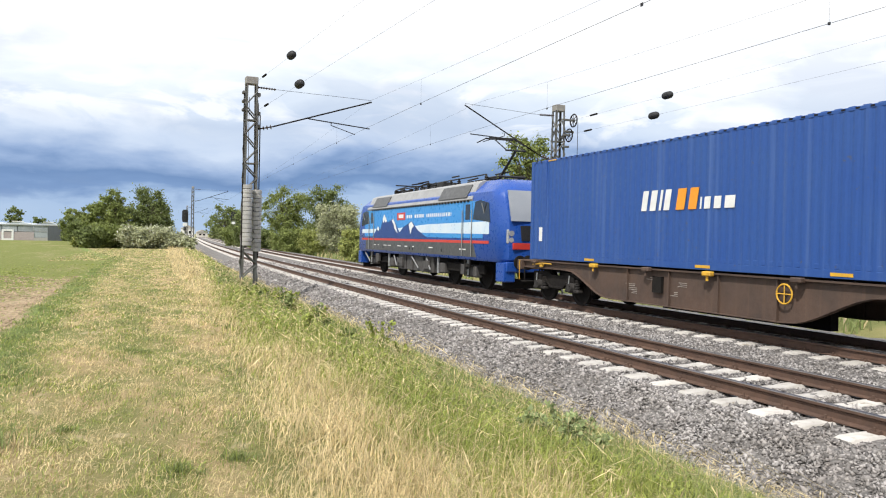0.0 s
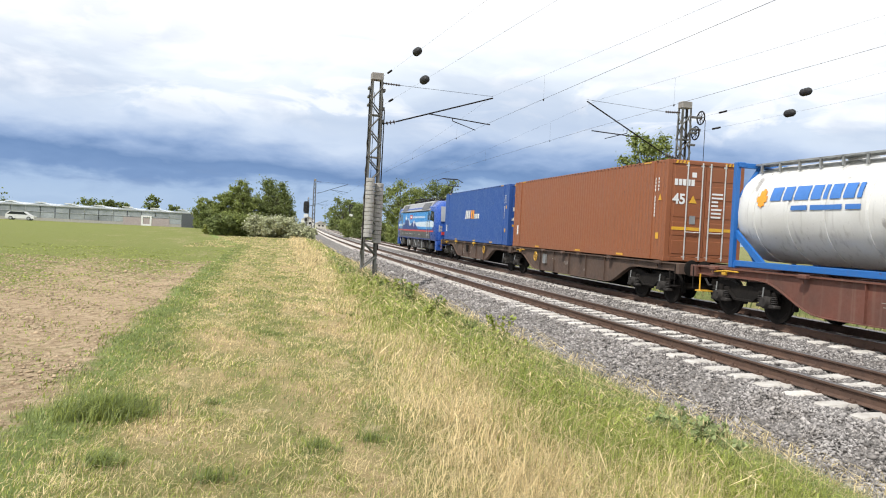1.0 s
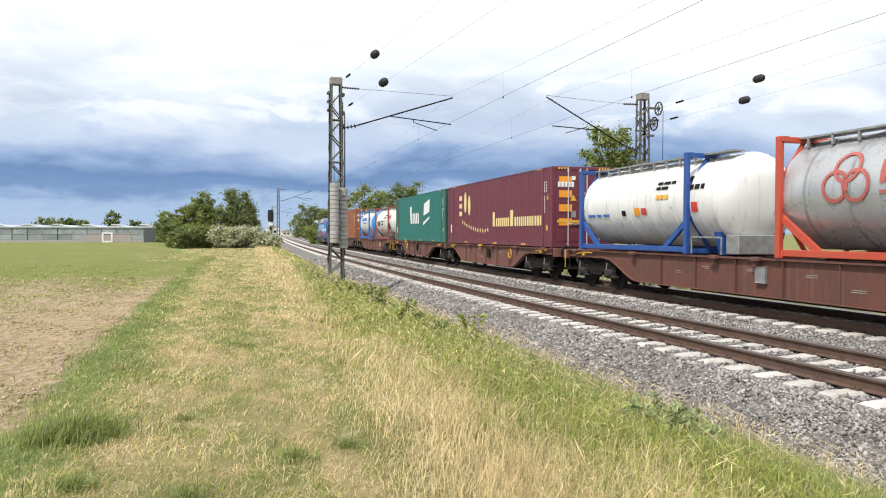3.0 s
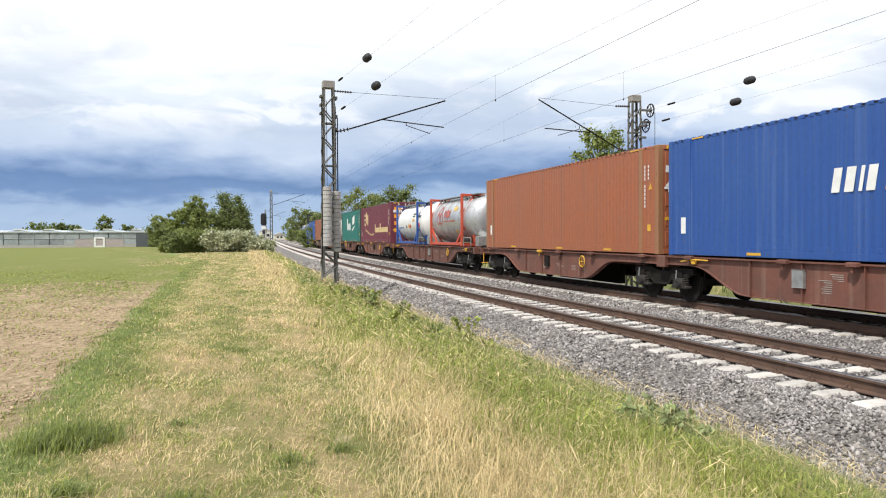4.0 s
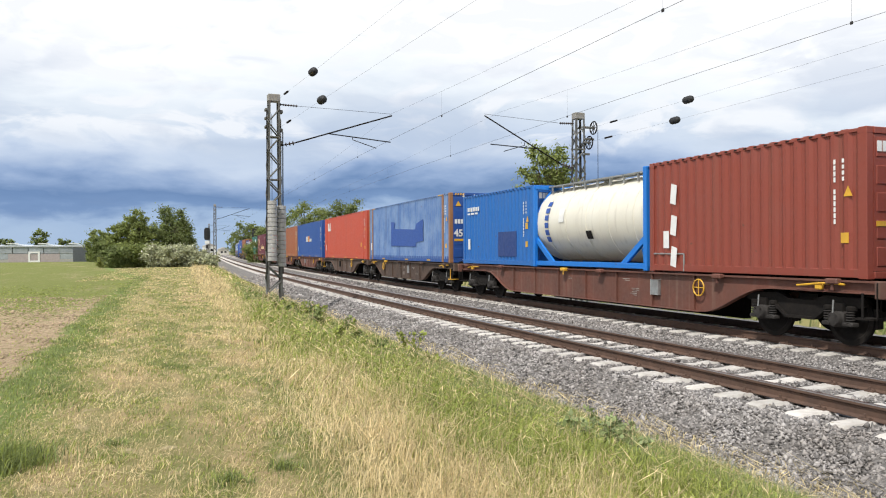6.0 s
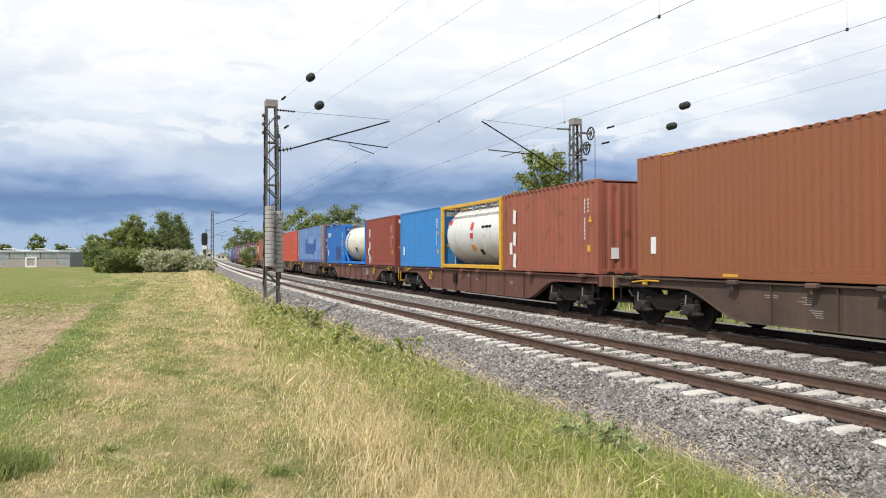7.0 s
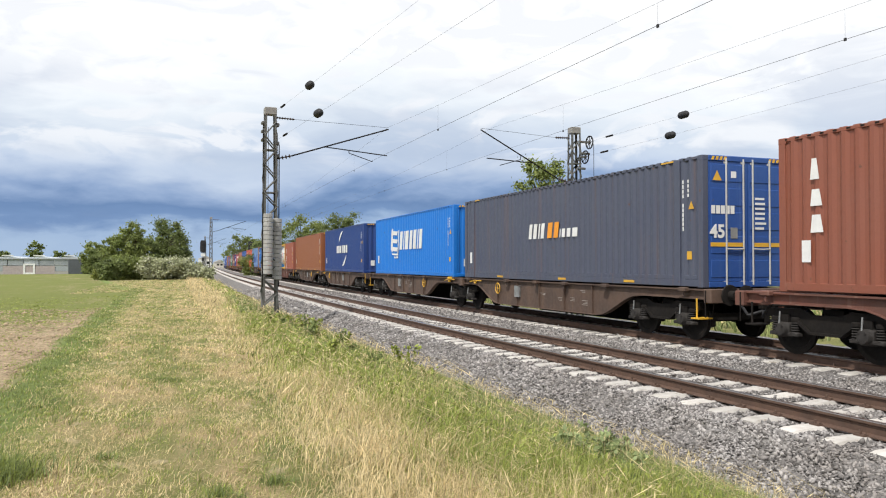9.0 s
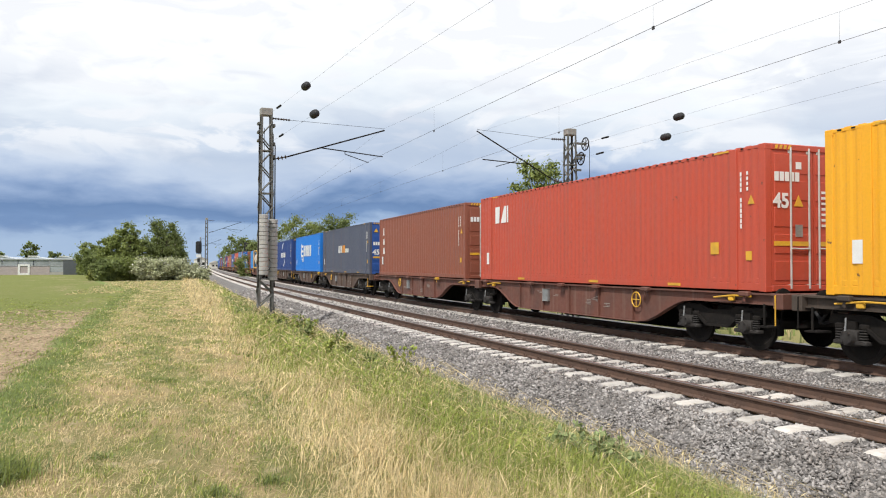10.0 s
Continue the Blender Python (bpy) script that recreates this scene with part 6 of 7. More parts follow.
def insulator(a, b, r=0.05, n=7):
    a, b = Vector(a), Vector(b)
    l = (b - a).length
    prof = [(0, 0.02)]
    for k in range(n):
        t = l * (k + 0.5) / n
        prof += [(t - l * 0.3 / n, 0.022), (t, r), (t + l * 0.2 / n, 0.022)]
    return Mesh().turn(a, b, prof + [(l, 0.02)], 12)


GEAR_CAP = material("weathered_grey_cap", (0.30, 0.29, 0.27), 0.8, 0.0, (0.20, 0.18, 0.16), 5.0, 0.8)


def mast(x, y, height, label, w0=0.56, w1=0.40):
    m = thing("catenary_mast", label, "catenary mast", "catenary masts", at=pose(x, y, 0))
    legs, ties = lattice(m, height, w0, w1)
    for M in legs:
        part("leg", M, STEEL_MAST, m)
    for M in ties:
        part("lattice_bar", M, STEEL_MAST, m)
    part("cap", Mesh().bbox(-w1 / 2 - 0.01, w1 / 2 + 0.01, -w1 / 2 + 0.03, w1 / 2 - 0.03, height - 0.06, height + 0.20, 0.02), GEAR_CAP, m, "square cap")
    return m


def cantilever(m, out, z_low, z_msg, x_msg, z_con, x_con, d):
    """Sloping tube, tie and steady arm towards the track; d is +1 or -1 along x. x in the mast's space."""
    part("cantilever_tube", Mesh().rod((d * 0.75, 0, z_low + 0.12), (d * x_msg, 0, z_msg), 0.026, 8), STEEL_DARK, m)
    part("tube_insulator", insulator((d * 0.25, 0, z_low), (d * 0.75, 0, z_low + 0.12), 0.085, 4), PORCELAIN, m)
    part("top_tie", Mesh().rod((d * 0.85, 0, out - 0.02), (d * x_msg, 0, z_msg + 0.06), 0.006, 6), STEEL_DARK, m)
    part("tie_insulator", insulator((d * 0.2, 0, out), (d * 0.85, 0, out - 0.02), 0.05, 7), PORCELAIN, m)
    t = 0.33
    xa, za = 0.75 + (x_msg - 0.75) * t, z_low + 0.12 + (z_msg - z_low - 0.12) * t
    part("registration_tube", Mesh().rod((d * xa, 0, za), (d * (x_con + 0.55), 0, z_con + 0.28), 0.02, 8), STEEL_DARK, m)
    part("steady_arm", Mesh().rod((d * (x_con - 0.9), 0, z_con + 0.3), (d * x_con, 0, z_con + 0.03), 0.014, 6).rod((d * (x_con - 0.9), 0, z_con + 0.3), (d * (x_con - 0.9), 0, z_con + 0.42), 0.014, 6), STEEL_DARK, m)


def weights(m, x, y, z0, z1):
    n = 14
    p = (z1 - z0) / n
    for k in range(n):
        part("tension_weight", Mesh().turn((x, y, z0 + k * p), (x, y, z0 + (k + 1) * p - 0.012), [(0, 0.02), (0, 0.15), (0.01, 0.165), (p - 0.022, 0.165), (p - 0.012, 0.15), (p - 0.012, 0.02)], 14), WEIGHT, m, "")
    part("weight_rope", Mesh().rod((x, y, z1), (x, y, z1 + 3.0), 0.01, 5), STEEL_DARK, m)


m1 = mast(4.30, 27.3, 7.0, "weathered lattice overhead-line mast with grey tension weights beside the track")
cantilever(m1, 6.87, 5.42, 6.72, 4.36, 5.45, 3.75, 1)
weights(m1, -0.12, -0.36, 1.35, 3.45)
weights(m1, 0.24, -0.10, 1.15, 3.3)
for zz in (6.05, 6.35, 6.65):
    part("bracket", Mesh().bbox(-0.31, -0.19, -0.12, 0.12, zz - 0.05, zz + 0.05, 0.02), STEEL_MAST, m1)
for zz in (5.5, 5.95, 6.6):
    part("bracket", Mesh().bbox(0.19, 0.31, -0.12, 0.12, zz - 0.06, zz + 0.06, 0.02), STEEL_MAST, m1)
part("weight_cable", Mesh().rod((-0.27, -0.2, 3.4), (-0.27, -0.2, 6.6), 0.016, 6), STEEL_DARK, m1)
part("weight_guide", Mesh().rod((0.3, -0.1, 0.9), (0.3, -0.1, 5.9), 0.02, 6).rod((-0.3, -0.36, 0.9), (-0.3, -0.36, 3.6), 0.02, 6), STEEL_DARK, m1)
m2 = mast(16.18, 26.5, 6.95, "weathered lattice overhead-line mast with two tensioning wheels beyond the tracks")
cantilever(m2, 6.72, 4.95, 6.80, 4.10, 5.45, 3.3, -1)
for zz, xx in ((6.55, 0.55), (5.95, 0.35)):
    M = Mesh().ring((xx, -0.25, zz), "x", 0.25, 0.026, 22, 6)
    for k in range(4):
        a = k * math.pi / 4
        M.rod((xx, -0.25 - 0.25 * math.cos(a), zz - 0.25 * math.sin(a)), (xx, -0.25 + 0.25 * math.cos(a), zz + 0.25 * math.sin(a)), 0.014, 5)
    part("tension_wheel", M, STEEL_DARK, m2, "spoked steel tensioning wheel")
    part("wheel_bracket", Mesh().bbox(0.1, xx + 0.05, -0.3, -0.2, zz - 0.04, zz + 0.04, 0.01), STEEL_MAST, m2)
    part("wheel_bracket", Mesh().bbox(0.1, xx, -0.3, -0.2, zz - 0.5, zz - 0.42, 0.01), STEEL_MAST, m2)
part("ladder_rail", Mesh().rod((0.75, -0.25, 0), (0.75, -0.25, 6.5), 0.012, 5), STEEL_DARK, m2)
for yy in (92.0, 157.0):
    mm = mast(4.3 + bend(yy) - 0.0, yy, 6.9, "distant lattice overhead-line mast beside the track", 0.36, 0.26)
    cantilever(mm, 6.8, 5.42, 6.7, 3.9, 5.45, 3.4, 1)


def wire(name, label, pts, r=0.011, extra=()):
    ob = thing(name, label, "overhead wire", "overhead wires")
    M = Mesh()
    n, ring_ = 5, []
    for p in pts:
        ring_ += [(p[0] + r * math.cos(k * math.tau / n), p[1], p[2] + r * math.sin(k * math.tau / n)) for k in range(n)]
    M.add(ring_, [(i * n + k, i * n + (k + 1) % n, (i + 1) * n + (k + 1) % n, (i + 1) * n + k) for i in range(len(pts) - 1) for k in range(n)])
    part("strand", M, WIRE, ob)
    return ob


def span_points(mid, z_sup, sag, stagger):
    pts = []
    sup = [-103, -38, 27, 92, 157, 222]
    for a, b in zip(sup, sup[1:]):
        for k in range(12):
            t = k / 12
            y = a + (b - a) * t
            pts.append((mid + bend(y) + stagger * (1 - 2 * t) * (1 if (a // 65) % 2 else -1), y, z_sup - 4 * sag * t * (1 - t)))
    return pts


for mid, tag, z_con, z_msg, sag in ((A_MID, "empty track", 5.74, 6.74, 0.78), (B_MID, "track of the train", 5.98, 7.05, 0.62)):
    con = wire("contact_wire", "thin copper contact wire over the " + tag, span_points(mid, z_con, 0.0, 0.12), 0.0048)
    msg = span_points(mid, z_msg, sag, 0.0)
    w_ = wire("messenger_wire", "sagging messenger wire with droppers over the " + tag, msg, 0.0026)
    for k, p in enumerate(msg):
        if k % 2 == 1 and -40 < p[1] < 160:
            part("dropper", Mesh().rod(p, (p[0], p[1], z_con), 0.002, 4), WIRE, w_)
            part("dropper_clamp", Mesh().bbox(p[0] - 0.012, p[0] + 0.012, p[1] - 0.03, p[1] + 0.03, z_con - 0.01, z_con + 0.05, 0.004), BLACK, w_)


def tail(a, via, b, label, with_ball):
    """A tensioned wire end: anchor, stacked insulator, and the run towards the track."""
    ob = wire("anchor_wire", label, [a, via, b], 0.0022)
    d = (Vector(b) - Vector(via)).normalized()
    q = Vector(via)
    M = Mesh().turn(q - d * 0.22, q + d * 0.22, [(0, 0.03), (0.04, 0.09), (0.10, 0.115), (0.16, 0.10), (0.22, 0.12), (0.28, 0.10), (0.34, 0.115), (0.40, 0.09), (0.44, 0.03)], 14)
    part("barrel_insulator", M, BLACK, ob, "black barrel-shaped insulator")
    e = Vector(a) + (Vector(via) - Vector(a)) * 0.22
    part("clamp", Mesh().rod(e, e + (Vector(via) - Vector(a)).normalized() * 0.55, 0.035, 8), STEEL_DARK, ob)


tail((4.5, 27.3, 6.05), (4.65, 21.1, 5.90), (8.0, -38.0, 5.75), "anchored wire with a black insulator near the mast", True)
tail((4.45, 27.3, 7.05), (4.60, 22.03, 6.88), (8.0, -38.0, 6.60), "anchored upper wire with a black insulator near the mast", True)
tail((16.5, 26.2, 5.97), (15.75, 20.0, 5.80), (12.6, -38.0, 5.60), "anchored wire with a black insulator beyond the tracks", True)
tail((16.7, 26.2, 6.57), (15.62, 19.2, 6.30), (12.6, -38.0, 6.30), "anchored upper wire with a black insulator beyond the tracks", True)


# ---- signals ----
SIGNAL_RED = bpy.data.materials.new("red_signal_lamp")
SIGNAL_RED.use_nodes = True
SIGNAL_RED.node_tree.nodes["Principled BSDF"].inputs["Base Color"].default_value = (0.6, 0.01, 0.01, 1)
SIGNAL_RED.node_tree.nodes["Principled BSDF"].inputs["Emission Color"].default_value = (1, 0.03, 0.02, 1)
SIGNAL_RED.node_tree.nodes["Principled BSDF"].inputs["Emission Strength"].default_value = 2.5


def signal(x, y, top, lit, label):
    s = thing("railway_signal", label, "railway signal", "signals", at=pose(x, y, 0))
    part("post", Mesh().rod((0, 0, -0.5), (0, 0, top), 0.09, 10), STEEL_GALV, s)
    part("head", Mesh().prism([(-0.42, top - 2.3), (0.42, top - 2.3), (0.55, top - 1.9), (0.55, top - 0.35), (0.36, top), (-0.36, top), (-0.55, top - 0.35), (-0.55, top - 1.9)], "y", -0.16, -0.10), BLACK, s)
    part("housing", Mesh().bbox(-0.3, 0.3, -0.1, 0.25, top - 2.2, top - 0.1, 0.03), BLACK, s)
    for k in range(3):
        z = top - 0.5 - k * 0.62
        part("visor", Mesh().turn((0, -0.5, z), (0, -0.15, z), [(0, 0.145), (0.02, 0.15), (0.35, 0.15), (0.35, 0.12), (0.02, 0.12)], 14), BLACK, s)
        part("lamp_lens", Mesh().rod((0, -0.22, z), (0, -0.17, z), 0.11, 14), SIGNAL_RED if (lit and k == 1) else GLASS_DARK, s)
    part("lower_board", Mesh().bbox(-0.42, 0.42, -0.14, -0.10, top - 3.0, top - 2.45, 0.01), WHITE, s, "white identification board")
    part("plate", Mesh().bbox(-0.25, 0.25, -0.14, -0.10, top - 3.9, top - 3.2, 0.01), BLACK, s)
    part("ladder", Mesh().rod((0.35, 0.1, 0), (0.35, 0.1, top - 2.3), 0.025, 6).rod((0.6, 0.1, 0), (0.6, 0.1, top - 2.3), 0.025, 6), STEEL_GALV, s)
    part("base", Mesh().bbox(-0.3, 0.3, -0.3, 0.3, -0.6, 0.1, 0.03), CONCRETE, s)


signal(11.3, 150.0, 6.1, True, "tall dark light signal showing red beside the track")
signal(25.3, 190.0, 7.2, False, "dark light signal beyond the train's track")


# ---- buildings and vehicle in the distance ----
GLAZING = material("greenhouse_glazing", (0.33, 0.355, 0.37), 0.25, 0.0, (0.21, 0.23, 0.235), 0.5, 0.8, 6.0, 0.25, rand=0.18)
GLAZE_ROOF = material("whitewashed_greenhouse_roof", (0.52, 0.56, 0.58), 0.3, 0.0, (0.40, 0.43, 0.44), 0.4, 0.6, 8.0, 0.2, rand=0.1)
ALU = material("pale_aluminium", (0.45, 0.46, 0.46), 0.4, 0.5)
PLINTH = material("concrete_plinth", (0.42, 0.40, 0.37), 0.9)
DARK_CLAD = material("dark_grey_cladding", (0.09, 0.10, 0.11), 0.6)


def greenhouse():
    g = thing("greenhouse", "long low glass greenhouse with many roof ridges and grey walls", "greenhouse", at=pose(0, 150, -0.15))
    x0, x1, depth, eave, ridge, span = -105.0, -8.8, 60.0, 2.75, 3.25, 4.8
    part("plinth", Mesh().box(x0, x1, -0.1, 0.15, 0, 0.55), PLINTH, g)
    n = int(round((x1 - x0) / span))
    span = (x1 - x0) / n
    for k in range(n):
        a, b = x0 + k * span, x0 + (k + 1) * span
        m = (a + b) / 2
        last = k == n - 1
        for j in range(2):
            c = a + j * span / 2
            for z0, z1 in ((0.58, 1.6), (1.68, 2.7)):
                if not (last and j == 1):
                    part("wall_pane", Mesh().box(c + 0.06, c + span / 2 - 0.06, -0.02, 0.02, z0, z1), GLAZING, g)
        part("wall_post", Mesh().bbox(a - 0.06, a + 0.06, -0.08, 0.1, 0, eave, 0.01), DARK_CLAD if k % 3 == 0 else ALU, g)
        part("gable", Mesh().prism([(a, eave), (b, eave), (m, ridge)], "y", -0.03, 0.03), GLAZE_ROOF, g)
        for p, q in ((a, m), (b, m)):
            part("roof_pane", Mesh().add([(p, 0, eave), (m, 0, ridge), (m, depth, ridge), (p, depth, eave), (p, 0, eave - .04), (m, 0, ridge - .04), (m, depth, ridge - .04), (p, depth, eave - .04)],
                                         [(0, 1, 2, 3), (7, 6, 5, 4), (0, 4, 5, 1), (1, 5, 6, 2), (2, 6, 7, 3), (3, 7, 4, 0)]), GLAZE_ROOF, g)
        part("ridge_cap", Mesh().box(m - 0.9, m + 0.9, -0.12, 0.25, ridge - 0.02, ridge + 0.12), WHITE, g)
    part("eave_gutter", Mesh().bbox(x0, x1, -0.16, 0.0, eave - 0.12, eave + 0.08, 0.02), ALU, g)
    part("mid_rail", Mesh().bbox(x0, x1, -0.08, 0.0, 1.60, 1.68, 0.01), ALU, g)
    part("dark_bay", Mesh().bbox(x1 - 2.6, x1, -0.12, 0.1, 0, 2.7, 0.03), DARK_CLAD, g, "dark grey clad bay")
    part("back_wall", Mesh().box(x0, x1, depth - 0.2, depth, 0, eave), GLAZING, g)
    part("side_wall", Mesh().box(x1 - 0.1, x1, 0, depth, 0, eave), GLAZING, g)
    part("side_wall", Mesh().box(x0, x0 + 0.1, 0, depth, 0, eave), GLAZING, g)
    part("door_frame", Mesh().box(-18.4, -18.1, -0.2, -0.1, 0.05, 1.9).box(-16.9, -16.6, -0.2, -0.1, 0.05, 1.9).box(-18.1, -16.9, -0.2, -0.1, 1.6, 1.9).box(-18.1, -16.9, -0.2, -0.1, 0.05, 0.35), WHITE, g, "white framed hatch")
    part("reddish_wall", Mesh().box(-21.5, -13.5, -0.12, -0.09, 0.05, 1.5), material("dusty_pink_panel", (0.42, 0.36, 0.35), 0.8), g)


greenhouse()


def house(x, y, w, d, h, wall, label):
    b = thing("building", label, "building", "far buildings", at=pose(x, y, -0.15))
    part("wall", Mesh().bbox(-w / 2, w / 2, 0, d, 0, h, 0.05), wall, b)
    part("roof", Mesh().prism([(-w / 2 - 0.3, h), (w / 2 + 0.3, h), (0, h + w * 0.25)], "y", -0.3, d + 0.3), PLINTH, b)
    for k in range(2):
        part("window", Mesh().bbox(-w * 0.3 + k * w * 0.35, -w * 0.1 + k * w * 0.35, -0.06, 0.02, h * 0.4, h * 0.7, 0.02), GLASS_DARK, b)


house(31.5, 400, 6.0, 8, 4.4, WHITE, "small white building at the far end of the line")
house(37.5, 392, 5.0, 7, 2.6, material("cream_render", (0.66, 0.62, 0.54), 0.8), "low cream building at the far end of the line")


def parked_car():
    c = thing("car", "white estate car parked before the greenhouse", "car", at=pose(-36.8, 144.0, -0.1))
    W = material("white_car_paint", (0.75, 0.75, 0.75), 0.25)
    part("body", Mesh().prism([(-2.2, 0.3), (2.2, 0.3), (2.25, 0.75), (1.5, 0.92), (0.7, 1.45), (-1.5, 1.5), (-2.15, 0.95)], "y", -0.88, 0.88), W, c)
    part("side_window", Mesh().prism([(1.25, 0.95), (0.62, 1.38), (-1.4, 1.42), (-1.9, 0.98)], "y", -0.90, -0.86), GLASS_DARK, c)
    for x in (-1.35, 1.4):
        for s in (-0.8, 0.8):
            wv = part("wheel", Mesh().rod((x, s - 0.1, 0.32), (x, s + 0.1, 0.32), 0.32, 20), BLACK, c)
            part("rim", Mesh().rod((x, s - 0.12, 0.32), (x, s + 0.12, 0.32), 0.2, 14), ALU, wv)


parked_car()


# ---- trees and bushes ----
BARK = material("grey_brown_bark", (0.10, 0.075, 0.055), 0.95, 0.0, (0.06, 0.045, 0.035), 4.0, 0.8, bump=0.01, bump_scale=20)


def leaf_material(name, base, second, glow=0.35):
    m = material(name, base, 0.6, 0.0, second, 0.9, 0.9, 8.0, 0.2, island=0.42, spec=0.3)
    nt = m.node_tree
    bs = nt.nodes["Principled BSDF"]
    tr = nt.nodes.new("ShaderNodeBsdfTranslucent")
    mx = nt.nodes.new("ShaderNodeMixShader")
    mx.inputs[0].default_value = glow
    src = bs.inputs["Base Color"].links[0].from_socket
    nt.links.new(src, tr.inputs["Color"])
    out = [n for n in nt.nodes if n.type == "OUTPUT_MATERIAL"][0]
    nt.links.new(bs.outputs[0], mx.inputs[1])
    nt.links.new(tr.outputs[0], mx.inputs[2])
    nt.links.new(mx.outputs[0], out.inputs[0])
    return m


LEAF = leaf_material("broad_leaf_green", (0.275, 0.315, 0.095), (0.165, 0.205, 0.06))
LEAF_DARK = leaf_material("dark_leaf_green", (0.21, 0.25, 0.085), (0.13, 0.165, 0.055))
LEAF_YELLOW = leaf_material("yellow_leaf_green", (0.37, 0.39, 0.12), (0.26, 0.30, 0.085))
LEAF_PALE = leaf_material("pale_silver_green", (0.47, 0.48, 0.31), (0.33, 0.35, 0.19))
BLOSSOM = material("cream_blossom", (0.72, 0.70, 0.58), 0.7)


def leaves(centres, radii, count, size, rng, flat=0.75):
    """Small bent leaves scattered through balls of uneven size, denser at their skins."""
    k = rng.choice(len(centres), count, p=np.array(radii) ** 2 / np.sum(np.array(radii) ** 2))
    d = rng.normal(size=(count, 3))
    d /= np.linalg.norm(d, axis=1)[:, None]
    rad = np.array(radii)[k] * np.abs(rng.normal(0.0, 0.68, count) + 0.2)
    p = np.array(centres)[k] + d * rad[:, None] * np.array([1, 1, flat])
    n = d * 0.7 + rng.normal(size=(count, 3)) * 0.6 + np.array([0, 0, 0.35])
    n /= np.linalg.norm(n, axis=1)[:, None]
    u = np.cross(n, rng.normal(size=(count, 3)))
    u /= np.linalg.norm(u, axis=1)[:, None]
    w = np.cross(n, u)
    s = size * rng.uniform(0.6, 1.4, count)[:, None]
    v = np.stack([p - u * s, p + w * s * 0.55 - n * s * 0.15, p + u * s, p - w * s * 0.55 - n * s * 0.15], 1)
    f = np.arange(count * 4).reshape(-1, 4)
    return v.reshape(-1, 3), f


def tree(x, y, height, width, mat, label, seed, count=13000, size=0.13, base=0.10, blossom=0, name="tree", category="tree"):
    rng = np.random.default_rng(seed)
    z = float(ground_z(np.array(x), np.array(y))) - 0.1
    t = thing(name, label, category, "trees and bushes", at=pose(x, y, z))
    M = Mesh()
    trunk = height * (0.45 if name == "tree" else 0.2)
    r = 0.035 * height if name == "tree" else 0.05
    pts = [Vector((0, 0, 0))]
    for k in range(4):
        pts.append(pts[-1] + Vector((rng.normal(0, 0.04) * height * 0.5, rng.normal(0, 0.04) * height * 0.5, trunk / 4)))
    for k, (a, b) in enumerate(zip(pts, pts[1:])):
        M.rod(a, b, r * (1 - k * 0.17), 8, r * (1 - (k + 1) * 0.17))
    cs, rs = [], []
    n = 70 if name == "tree" else 44
    for k in range(n):
        a = k * 2.4 + rng.uniform(-0.6, 0.6)
        up = base + (1 - base) * ((k + 0.5) / n) ** 0.85
        wide = math.sin(math.pi * min(0.97, 0.22 + 0.70 * (1 - up))) ** 0.8
        spread = width / 2 * wide * rng.uniform(0.25, 1.0)
        c = Vector((math.cos(a) * spread, math.sin(a) * spread, height * up * rng.uniform(0.88, 1.0)))
        cs.append(tuple(c))
        rs.append(width * rng.uniform(0.075, 0.165))
        M.rod(pts[min(4, 1 + k // 18)], c, r * 0.22, 4, r * 0.04)
    cs.append((0, 0, height * (0.5 if name == "tree" else 0.42)))
    rs.append(width * 0.24)
    part("trunk", M, BARK, t)
    v, f = leaves(cs, rs, count, size, rng)
    ob = new("crown", numpy_mesh("crown", v, f, mat))
    ob.parent = t
    if blossom:
        v, f = leaves(cs, [q * 1.04 for q in rs], blossom, size * 0.8, rng)
        ob = new("blossom", numpy_mesh("blossom", v, f, BLOSSOM))
        ob.parent = t
    return t


def bush(*a, **k):
    k.setdefault("base", 0.1)
    return tree(*a, name="bush", category="bush", **k)


tree(-0.6, 100, 6.9, 3.6, LEAF, "leafy green tree in a hedge by the field", 1)
tree(-2.4, 102, 5.4, 3.6, LEAF, "smaller green tree in a hedge by the field", 2)
tree(3.6, 106, 7.4, 5.0, LEAF_DARK, "tall leafy green tree in a hedge by the track", 3, 14000, blossom=60)
tree(1.3, 104, 5.0, 3.6, LEAF_DARK, "leafy green tree in a hedge by the field", 4)
tree(5.2, 112, 5.6, 3.6, LEAF_DARK, "dark green tree in a hedge by the track", 5)
bush(-6.0, 128, 5.2, 4.0, LEAF, "rounded green bush at the field's edge", 6)
bush(-4.6, 112, 3.6, 3.6, LEAF_DARK, "dark green bush at the field's edge", 7)
bush(-2.7, 90, 2.3, 3.4, LEAF_DARK, "low dark bush at the field's corner", 8)
bush(-1.4, 91, 2.6, 3.6, LEAF, "low dark green bush in the hedge", 9)
bush(0.9, 93, 2.5, 4.0, LEAF, "low green bush in the hedge", 10)
bush(2.3, 89, 2.4, 4.4, LEAF_PALE, "pale silvery flowering bush", 11, blossom=500)
bush(4.5, 89, 2.3, 4.0, LEAF_PALE, "pale silvery flowering bush", 12, blossom=420)
bush(6.3, 88, 1.3, 3.2, LEAF_PALE, "low weedy clump with white flowers by the track", 13, blossom=160, size=0.14)
bush(-8.2, 147, 2.3, 2.4, LEAF_DARK, "round clipped bush beside the greenhouse", 14)
bush(-3.9, 93, 1.4, 1.8, LEAF_YELLOW, "small bush at the field's corner", 15, count=1200, size=0.16)
